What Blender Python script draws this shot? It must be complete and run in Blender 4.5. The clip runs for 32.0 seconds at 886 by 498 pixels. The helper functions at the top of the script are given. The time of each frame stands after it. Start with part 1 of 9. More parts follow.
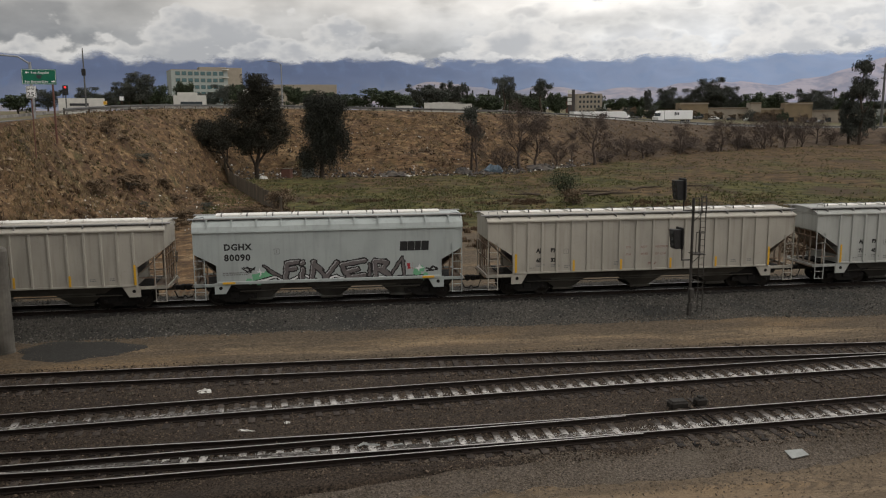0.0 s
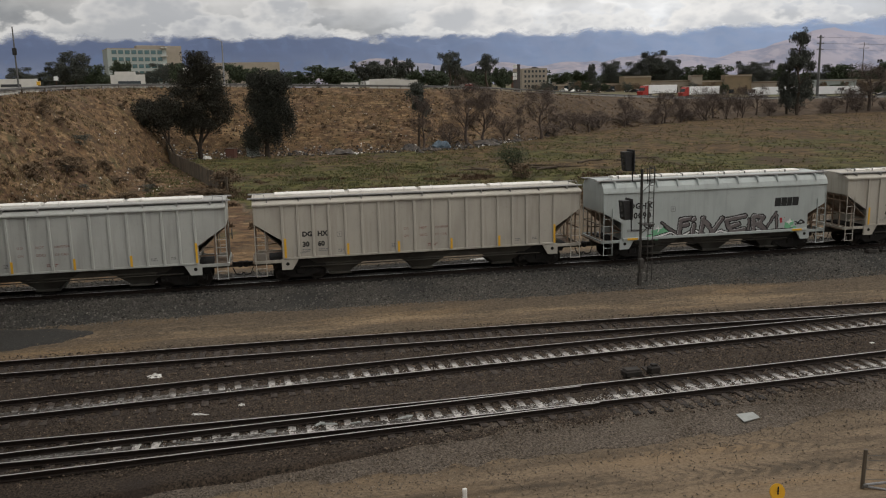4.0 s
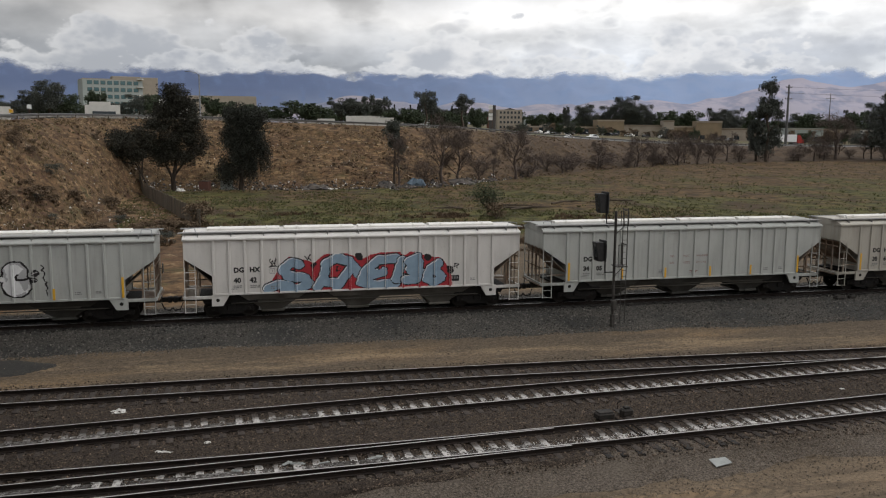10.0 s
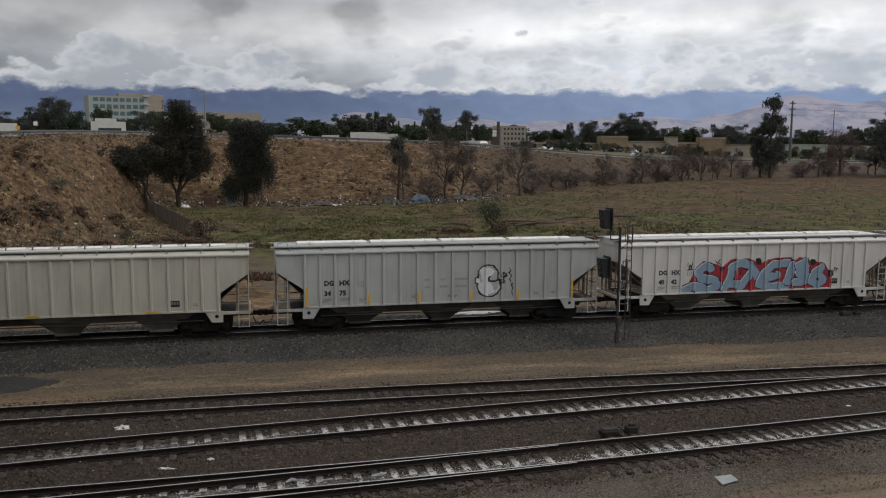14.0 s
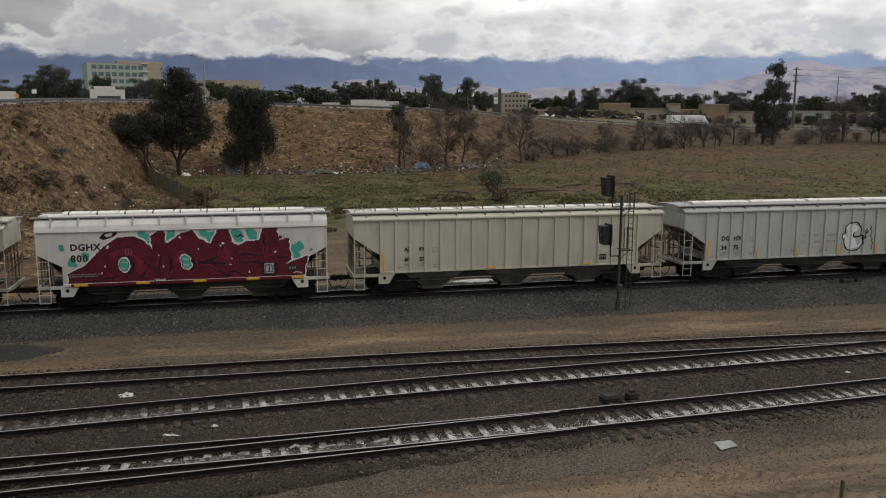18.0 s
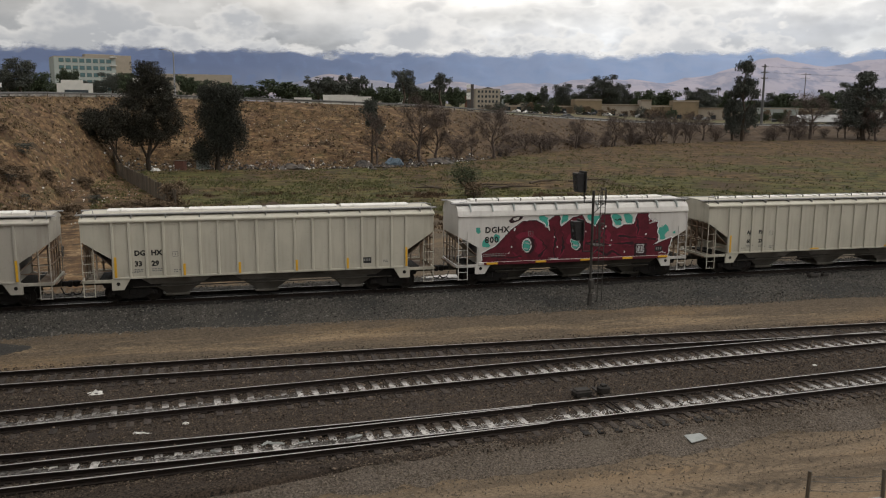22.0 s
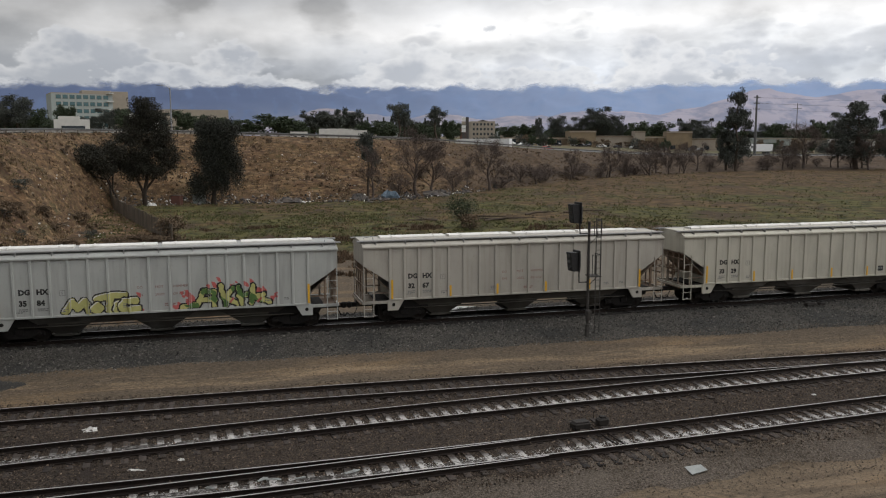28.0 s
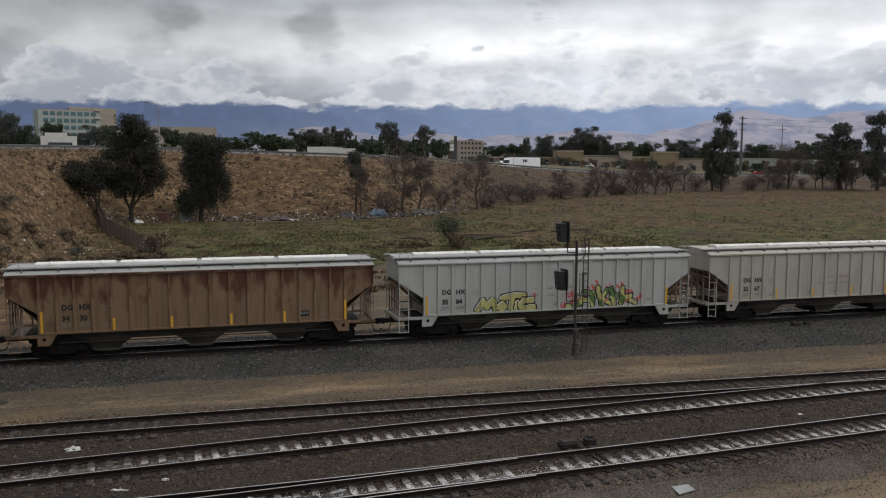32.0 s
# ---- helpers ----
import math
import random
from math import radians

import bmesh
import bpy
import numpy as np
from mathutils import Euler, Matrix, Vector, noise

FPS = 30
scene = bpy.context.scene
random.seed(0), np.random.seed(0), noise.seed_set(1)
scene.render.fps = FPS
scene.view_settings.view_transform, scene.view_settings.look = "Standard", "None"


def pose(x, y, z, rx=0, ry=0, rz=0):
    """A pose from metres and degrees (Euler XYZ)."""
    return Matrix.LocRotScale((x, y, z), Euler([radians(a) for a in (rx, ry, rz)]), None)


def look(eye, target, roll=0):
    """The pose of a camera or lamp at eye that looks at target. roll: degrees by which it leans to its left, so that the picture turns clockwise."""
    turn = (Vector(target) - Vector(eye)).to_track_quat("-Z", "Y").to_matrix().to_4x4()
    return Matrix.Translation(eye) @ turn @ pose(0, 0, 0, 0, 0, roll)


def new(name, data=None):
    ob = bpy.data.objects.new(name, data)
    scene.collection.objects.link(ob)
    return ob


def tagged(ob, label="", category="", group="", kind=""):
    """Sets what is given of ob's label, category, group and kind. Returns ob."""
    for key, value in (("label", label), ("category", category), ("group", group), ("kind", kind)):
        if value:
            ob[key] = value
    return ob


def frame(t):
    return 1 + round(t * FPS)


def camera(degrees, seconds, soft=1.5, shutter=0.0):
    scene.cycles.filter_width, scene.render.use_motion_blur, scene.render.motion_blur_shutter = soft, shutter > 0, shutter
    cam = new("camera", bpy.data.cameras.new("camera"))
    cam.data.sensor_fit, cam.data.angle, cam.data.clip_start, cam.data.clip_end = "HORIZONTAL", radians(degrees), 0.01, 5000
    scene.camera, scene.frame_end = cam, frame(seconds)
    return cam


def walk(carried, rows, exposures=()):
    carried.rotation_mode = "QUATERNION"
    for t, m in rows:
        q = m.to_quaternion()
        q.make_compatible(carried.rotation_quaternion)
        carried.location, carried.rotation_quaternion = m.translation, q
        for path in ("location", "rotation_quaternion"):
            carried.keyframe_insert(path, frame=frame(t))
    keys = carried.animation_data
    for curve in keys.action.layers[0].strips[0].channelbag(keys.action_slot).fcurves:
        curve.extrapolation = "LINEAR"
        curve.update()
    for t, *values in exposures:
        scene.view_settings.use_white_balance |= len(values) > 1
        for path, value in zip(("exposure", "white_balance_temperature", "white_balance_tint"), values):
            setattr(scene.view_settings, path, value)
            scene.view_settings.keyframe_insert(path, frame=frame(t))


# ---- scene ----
cam = camera(56.0, 32.0, soft=1.15)

# seconds, place in metres, yaw, pitch and lean in degrees
PATH = [
    (0, 0.12, -0.41, 9.52, -8.12, -9.06, 0.33),
    (0.5, 0.12, -0.41, 9.52, -9.18, -9.10, 0.04),
    (1, 0.12, -0.41, 9.52, -9.62, -8.94, 0.12),
    (1.5, 0.12, -0.41, 9.52, -10.18, -8.84, 0.15),
    (2, 0.12, -0.41, 9.52, -10.70, -8.83, 0.10),
    (2.5, 0.12, -0.41, 9.52, -10.62, -9.10, 0.09),
    (3, 0.12, -0.41, 9.52, -10.27, -10.00, 0.05),
    (3.5, 0.05, -0.30, 9.45, -11.57, -10.89, 1.35),
    (5.5, 0.00, 0.00, 9.40, -12.45, -8.60, -0.41),
    (6, 0.00, 0.00, 9.40, -13.18, -7.98, -0.02),
    (6.5, 0.00, 0.00, 9.40, -13.31, -7.68, -0.06),
    (7, 0.00, 0.00, 9.40, -13.61, -7.95, -0.02),
    (7.5, 0.00, 0.00, 9.40, -14.00, -8.51, -0.18),
    (8, 0.00, 0.00, 9.40, -13.96, -8.66, -0.24),
    (8.5, 0.00, 0.00, 9.40, -13.62, -8.57, -0.01),
    (9, 0.00, 0.00, 9.40, -13.60, -8.60, 0.00),
    (9.5, 0.00, 0.00, 9.40, -13.67, -8.57, -0.32),
    (10, 0.00, 0.00, 9.40, -13.56, -8.09, -0.39),
    (10.5, 0.00, 0.00, 9.40, -13.69, -7.85, -0.37),
    (11, 0.00, 0.00, 9.40, -13.77, -7.82, -0.28),
    (11.5, 0.00, 0.00, 9.40, -13.78, -7.49, -0.09),
    (12, 0.00, 0.00, 9.40, -13.96, -6.97, -0.05),
    (12.5, 0.00, 0.00, 9.40, -13.93, -6.50, -0.13),
    (13, 0.00, 0.00, 9.40, -13.77, -6.37, -0.19),
    (13.5, 0.00, 0.00, 9.40, -13.63, -6.54, -0.35),
    (14, 0.00, 0.00, 9.40, -13.27, -6.99, -0.36),
    (14.5, 0.00, 0.00, 9.40, -12.79, -7.53, -0.38),
    (16.5, 0.00, 0.00, 9.40, -13.17, -8.18, -0.48),
    (17, 0.00, 0.00, 9.40, -13.43, -8.47, -0.27),
    (17.5, 0.00, 0.00, 9.40, -13.35, -8.82, -0.08),
    (18, 0.00, 0.00, 9.40, -13.19, -9.19, -0.23),
    (18.5, 0.00, 0.00, 9.40, -13.08, -9.54, -0.39),
    (19, 0.00, 0.00, 9.40, -13.08, -9.80, -0.68),
    (19.5, 0.00, 0.00, 9.40, -12.77, -9.88, -0.93),
    (20, 0.00, 0.00, 9.40, -12.73, -9.90, -0.91),
    (20.5, 0.00, 0.00, 9.40, -13.25, -9.71, -0.79),
    (21, 0.00, 0.00, 9.40, -14.02, -9.39, -0.77),
    (21.5, 0.00, 0.00, 9.40, -14.45, -9.40, -0.53),
    (22, 0.00, 0.00, 9.40, -15.08, -9.48, -0.44),
    (22.5, 0.00, 0.00, 9.40, -15.68, -9.46, -0.63),
    (23, 0.00, 0.00, 9.40, -15.82, -9.14, -0.52),
    (23.5, 0.00, 0.00, 9.40, -15.87, -9.02, -0.55),
    (24, 0.00, 0.00, 9.40, -15.91, -9.07, -0.75),
    (24.5, 0.00, 0.00, 9.40, -15.65, -9.27, -0.72),
    (26.5, 0.00, 0.00, 9.40, -15.77, -8.91, -0.83),
    (27, 0.00, 0.00, 9.40, -15.20, -8.53, -0.57),
    (27.5, 0.00, 0.00, 9.40, -14.90, -7.86, -0.31),
    (28, 0.00, 0.00, 9.40, -15.32, -7.27, 0.03),
    (28.5, 0.00, 0.00, 9.40, -16.03, -6.83, 0.66),
    (29, 0.00, 0.00, 9.40, -16.35, -6.61, 0.71),
    (29.5, 0.00, 0.00, 9.40, -16.27, -6.46, 0.39),
    (30, 0.00, 0.00, 9.40, -16.17, -6.34, 0.35),
    (30.5, 0.00, 0.00, 9.40, -16.38, -6.32, 0.41),
    (31, 0.00, 0.00, 9.40, -16.27, -6.24, 0.24),
    (31.5, 0.00, 0.00, 9.40, -15.88, -6.16, -0.10),
    (32, 0.00, 0.00, 9.40, -16.16, -6.00, -0.29),
]


def held(x, y, z, yaw, pitch, lean):
    return pose(x, y, z, 0, 0, yaw) @ pose(0, 0, 0, 90 + pitch) @ pose(0, 0, 0, 0, 0, -lean)


walk(cam, [(r[0], held(*r[1:])) for r in PATH], [(t, s, k, 10.0) for t, s, k in ((0.0, -0.08, 6950), (3.5, -0.05, 6950), (6.0, -0.08, 6750), (9.0, -0.05, 6650), (10.0, -0.03, 6600), (13.0, -0.15, 6400), (14.5, -0.22, 6450), (17.0, -0.12, 6600), (18.0, -0.1, 6800), (19.0, -0.05, 6950), (20.0, 0.03, 6950), (24.5, 0.02, 6900), (28.0, -0.05, 6550), (30.0, -0.1, 6400), (32.0, -0.12, 6400))])

# ---- world and sun: a closed deck of cloud, brightest ahead to the right ----
world = bpy.data.worlds.new("overcast")
scene.world = world
world.use_nodes = True
SUN_EL, SUN_AZ = 50.0, 125.0
SKY_TONES = [(0.0, (0.62, 0.65, 0.70)), (0.12, (0.64, 0.67, 0.71)), (0.20, (0.57, 0.60, 0.65)), (0.27, (0.72, 0.735, 0.76)), (0.33, (0.90, 0.90, 0.905)), (0.40, (0.68, 0.69, 0.71)), (0.47, (0.47, 0.49, 0.52)), (0.62, (0.42, 0.44, 0.47)), (0.82, (0.72, 0.73, 0.75))]


def sky_nodes():
    nt = world.node_tree
    nt.nodes.clear()
    L = nt.links.new

    def node(kind, **kw):
        n = nt.nodes.new(kind)
        for k, v in kw.items():
            n.inputs[k].default_value = v
        return n

    def calc(op, a, b=None, clamp=False):
        n = nt.nodes.new("ShaderNodeMath")
        n.operation = op
        n.use_clamp = clamp
        for i, s in enumerate((a, b)):
            if s is None:
                continue
            if isinstance(s, (int, float)):
                n.inputs[i].default_value = s
            else:
                L(s, n.inputs[i])
        return n.outputs[0]

    def ramp(fac, stops):
        n = nt.nodes.new("ShaderNodeValToRGB")
        n.color_ramp.interpolation = "EASE"
        while len(n.color_ramp.elements) < len(stops):
            n.color_ramp.elements.new(0.5)
        for e, (p, c) in zip(n.color_ramp.elements, stops):
            e.position = p
            e.color = (*c, 1)
        L(fac, n.inputs[0])
        return n.outputs[0]

    tc = nt.nodes.new("ShaderNodeTexCoord")
    sep = nt.nodes.new("ShaderNodeSeparateXYZ")
    L(tc.outputs["Generated"], sep.inputs[0])
    el = sep.outputs[2]

    def cloud(scale, shift=(0, 0, 0), detail=8.0, rough=0.55, bend=0.2):
        mp = nt.nodes.new("ShaderNodeMapping")
        mp.inputs["Scale"].default_value = scale
        mp.inputs["Location"].default_value = shift
        L(tc.outputs["Generated"], mp.inputs[0])
        n = node("ShaderNodeTexNoise", Scale=1.0, Detail=detail, Roughness=rough, Distortion=bend)
        L(mp.outputs[0], n.inputs["Vector"])
        return n.outputs[0]

    def span(v, lo, hi, a=0.0, c=1.0):
        r = nt.nodes.new("ShaderNodeMapRange")
        r.interpolation_type = "SMOOTHSTEP"
        for key, val in (("From Min", lo), ("From Max", hi), ("To Min", a), ("To Max", c)):
            r.inputs[key].default_value = val
        L(v, r.inputs["Value"])
        return r.outputs[0]

    def billow(scale, shift=(0, 0, 0)):
        """Distance from the hearts of rounded puffs."""
        mp = nt.nodes.new("ShaderNodeMapping")
        mp.inputs["Scale"].default_value = scale
        mp.inputs["Location"].default_value = shift
        L(tc.outputs["Generated"], mp.inputs[0])
        v = nt.nodes.new("ShaderNodeTexVoronoi")
        v.feature = "SMOOTH_F1"
        for key, val in (("Scale", 1.0), ("Detail", 3.0), ("Roughness", 0.55), ("Lacunarity", 2.3), ("Smoothness", 0.6)):
            v.inputs[key].default_value = val
        L(mp.outputs[0], v.inputs["Vector"])
        return v.outputs["Distance"]

    # the grey deck with a bright streaky band low over the hills
    heap_s, deck_s = (9.0, 9.0, 17.0), (3.2, 3.2, 17.0)
    bulk = cloud(heap_s, detail=6.0, rough=0.5, bend=0.0)
    streak = cloud(deck_s, (4.0, 1.0, 2.0), 5.0, 0.45, 0.0)
    swell = calc("ADD", calc("MULTIPLY", calc("SUBTRACT", bulk, 0.5), 0.05), calc("MULTIPLY", calc("SUBTRACT", streak, 0.5), 0.07))
    lift = calc("MULTIPLY", calc("ADD", el, swell), 2.5)
    tone = ramp(lift, SKY_TONES)
    wisps = calc("MULTIPLY", calc("SUBTRACT", streak, 0.5), 0.9)
    shade = calc("ADD", calc("MULTIPLY", calc("SUBTRACT", bulk, cloud(heap_s, (-0.15, 0, 0.35), 6.0, 0.5, 0.0)), 1.0), calc("ADD", wisps, 1.06))
    # two torn dark scraps under the deck
    for az, e, wide, tall in ((-1.5, 9.3, 2.6, 1.2), (7.6, 9.0, 2.0, 1.6)):
        dx = calc("DIVIDE", calc("SUBTRACT", sep.outputs[0], math.sin(radians(az))), radians(wide))
        dz = calc("DIVIDE", calc("SUBTRACT", el, math.sin(radians(e))), radians(tall))
        near = calc("SQRT", calc("ADD", calc("MULTIPLY", dx, dx), calc("MULTIPLY", dz, dz)))
        shade = calc("SUBTRACT", shade, calc("MULTIPLY", span(calc("ADD", near, calc("MULTIPLY", calc("SUBTRACT", bulk, 0.5), 3.0)), 1.15, 0.55), 0.26))
    mix = nt.nodes.new("ShaderNodeMix")
    mix.data_type = "RGBA"
    mix.blend_type = "MULTIPLY"
    mix.inputs["Factor"].default_value = 1.0
    L(tone, mix.inputs["A"])
    L(calc("MAXIMUM", shade, 0.62), mix.inputs["B"])
    # glow of the hidden sun
    d = nt.nodes.new("ShaderNodeVectorMath")
    d.operation = "DOT_PRODUCT"
    L(tc.outputs["Generated"], d.inputs[0])
    a, e = radians(24.0), radians(8.0)
    d.inputs[1].default_value = (math.sin(a) * math.cos(e), math.cos(a) * math.cos(e), math.sin(e))
    glow = calc("MULTIPLY", calc("POWER", calc("MAXIMUM", d.outputs["Value"], 0.0), 30.0), 0.28)
    up = calc("MULTIPLY", calc("MULTIPLY", calc("SUBTRACT", el, 0.22), 2.2, True), 0.75)
    side = calc("MULTIPLY", calc("SUBTRACT", sep.outputs[0], 0.20), 0.62)
    gain = calc("ADD", calc("ADD", glow, up), calc("ADD", side, 0.84))
    def blend(fac, a, c, kind="MIX"):
        x = nt.nodes.new("ShaderNodeMix")
        x.data_type = "RGBA"
        x.blend_type = kind
        for key, val in (("Factor", fac), ("A", a), ("B", c)):
            if isinstance(val, (int, float)):
                x.inputs[key].default_value = val
            elif isinstance(val, tuple):
                x.inputs[key].default_value = (*val, 1)
            else:
                L(val, x.inputs[key])
        return x.outputs["Result"]

    colour = blend(1.0, mix.outputs["Result"], gain, "MULTIPLY")
    # two rows of cumulus, each puff bright along its rounded top and blue-grey below
    small = billow((34.0, 34.0, 52.0), (3.0, 0, 1.0))
    # broken rolls in the deck behind them
    roll = calc("SUBTRACT", calc("ADD", 0.215, calc("ADD", calc("MULTIPLY", calc("SUBTRACT", 0.45, billow((5.0, 5.0, 13.0), (9.0, 0, 4.0))), 0.17), calc("MULTIPLY", calc("SUBTRACT", 0.45, small), 0.022))), el)
    rolled = blend(span(calc("ADD", roll, calc("MULTIPLY", calc("SUBTRACT", bulk, 0.5), 0.08)), 0.0, 0.05), (1.12, 1.12, 1.11), (0.80, 0.81, 0.83))
    colour = blend(span(roll, 0.0, 0.02), colour, blend(1.0, colour, rolled, "MULTIPLY"))
    for level, high, puff_s, shift, rim, body in (
            (0.166, 0.110, (8.0, 8.0, 14.0), (0.0, 0, 0.0), (0.82, 0.83, 0.85), (0.50, 0.53, 0.585)),
            (0.132, 0.090, (13.0, 13.0, 23.0), (5.0, 0, 2.0), (0.78, 0.80, 0.83), (0.51, 0.54, 0.60))):
        crown = calc("ADD", calc("MULTIPLY", calc("SUBTRACT", 0.45, billow(puff_s, shift)), high), calc("MULTIPLY", calc("SUBTRACT", 0.45, small), 0.024))
        deep = calc("SUBTRACT", calc("ADD", level, calc("ADD", crown, calc("MULTIPLY", calc("SUBTRACT", streak, 0.5), 0.05))), el)
        flank = blend(span(calc("ADD", deep, calc("MULTIPLY", calc("SUBTRACT", bulk, 0.5), 0.10)), 0.0, 0.055), rim, body)
        flank = blend(1.0, flank, span(sep.outputs[0], -0.3, 0.55, 0.84, 1.14), "MULTIPLY")
        colour = blend(calc("MULTIPLY", span(deep, 0.0, 0.016), 0.9), colour, flank)
    sky = nt.nodes.new("ShaderNodeTexSky")
    sky.sky_type = "NISHITA"
    sky.sun_disc = False
    sky.sun_elevation, sky.sun_rotation = radians(SUN_EL), radians(SUN_AZ)
    b1 = nt.nodes.new("ShaderNodeBackground")
    L(sky.outputs[0], b1.inputs[0])
    b1.inputs[1].default_value = 0.05
    b2 = nt.nodes.new("ShaderNodeBackground")
    L(colour, b2.inputs[0])
    ms = nt.nodes.new("ShaderNodeMixShader")
    ms.inputs[0].default_value = 0.95
    L(b1.outputs[0], ms.inputs[1])
    L(b2.outputs[0], ms.inputs[2])
    out = nt.nodes.new("ShaderNodeOutputWorld")
    L(ms.outputs[0], out.inputs[0])


sky_nodes()
sun_data = bpy.data.lights.new("sun", "SUN")
sun_data.energy, sun_data.angle, sun_data.color = 0.5, radians(25), (1.0, 0.96, 0.9)
sun = new("sun", sun_data)
sun.matrix_world = look((0, 0, 60), (-math.sin(radians(SUN_AZ)) * 60, -math.cos(radians(SUN_AZ)) * 60, 60 - 60 * math.tan(radians(SUN_EL))))


# ---- materials ----
def surface(name, c1, c2, scale=1.0, rough=0.8, metal=0.0, bump=0.2, c3=None, scale3=0.2, t3=0.5, stretch=(1, 1, 1), vary=0.0, fine=12.0, spread=0.18):
    """Two colours mixed by noise, a third in large patches, fine relief; vary: how far one piece differs from the next."""
    m = bpy.data.materials.new(name)
    m.use_nodes = True
    nt = m.node_tree
    L = nt.links.new
    b = nt.nodes["Principled BSDF"]
    b.inputs["Roughness"].default_value, b.inputs["Metallic"].default_value = rough, metal
    b.inputs["Specular IOR Level"].default_value = 0.3
    tc = nt.nodes.new("ShaderNodeTexCoord")
    mp = nt.nodes.new("ShaderNodeMapping")
    mp.inputs["Scale"].default_value = stretch
    L(tc.outputs["Object"], mp.inputs[0])
    n1 = nt.nodes.new("ShaderNodeTexNoise")
    n1.inputs["Scale"].default_value, n1.inputs["Detail"].default_value, n1.inputs["Roughness"].default_value = scale, 8, 0.65
    L(mp.outputs[0], n1.inputs["Vector"])

    def blend(fac, a, c, lo, hi):
        r = nt.nodes.new("ShaderNodeMapRange")
        r.inputs["From Min"].default_value, r.inputs["From Max"].default_value = lo, hi
        L(fac, r.inputs["Value"])
        x = nt.nodes.new("ShaderNodeMix")
        x.data_type = "RGBA"
        L(r.outputs[0], x.inputs["Factor"])
        if isinstance(a, tuple):
            x.inputs["A"].default_value = (*a, 1)
        else:
            L(a, x.inputs["A"])
        x.inputs["B"].default_value = (*c, 1)
        return x.outputs["Result"]

    col = blend(n1.outputs[0], c1, c2, 0.5 - spread, 0.5 + spread)
    if c3:
        n2 = nt.nodes.new("ShaderNodeTexNoise")
        n2.inputs["Scale"].default_value, n2.inputs["Detail"].default_value = scale3, 7
        L(mp.outputs[0], n2.inputs["Vector"])
        col = blend(n2.outputs[0], col, c3, t3 - 0.06, t3 + 0.12)
    if vary:
        oi = nt.nodes.new("ShaderNodeObjectInfo")
        r = nt.nodes.new("ShaderNodeMapRange")
        r.inputs["To Min"].default_value, r.inputs["To Max"].default_value = 1 - vary, 1 + vary
        L(oi.outputs["Random"], r.inputs["Value"])
        h = nt.nodes.new("ShaderNodeHueSaturation")
        L(r.outputs[0], h.inputs["Value"])
        L(col, h.inputs["Color"])
        col = h.outputs[0]
    L(col, b.inputs["Base Color"])
    if bump:
        n3 = nt.nodes.new("ShaderNodeTexNoise")
        n3.inputs["Scale"].default_value, n3.inputs["Detail"].default_value = scale * fine, 4
        L(tc.outputs["Object"], n3.inputs["Vector"])
        bp = nt.nodes.new("ShaderNodeBump")
        bp.inputs["Strength"].default_value = bump
        bp.inputs["Distance"].default_value = 0.04
        L(n3.outputs[0], bp.inputs["Height"])
        L(bp.outputs[0], b.inputs["Normal"])
    return m


def islands(m, amount=0.25):
    """Let each loose piece of a joined mesh differ in brightness."""
    nt = m.node_tree
    b = nt.nodes["Principled BSDF"]
    link = b.inputs["Base Color"].links[0]
    src = link.from_socket
    g = nt.nodes.new("ShaderNodeNewGeometry")
    r = nt.nodes.new("ShaderNodeMapRange")
    r.inputs["To Min"].default_value, r.inputs["To Max"].default_value = 1 - amount, 1 + amount
    nt.links.new(g.outputs["Random Per Island"], r.inputs["Value"])
    h = nt.nodes.new("ShaderNodeHueSaturation")
    nt.links.new(r.outputs[0], h.inputs["Value"])
    nt.links.new(src, h.inputs["Color"])
    nt.links.new(h.outputs[0], b.inputs["Base Color"])
    return m


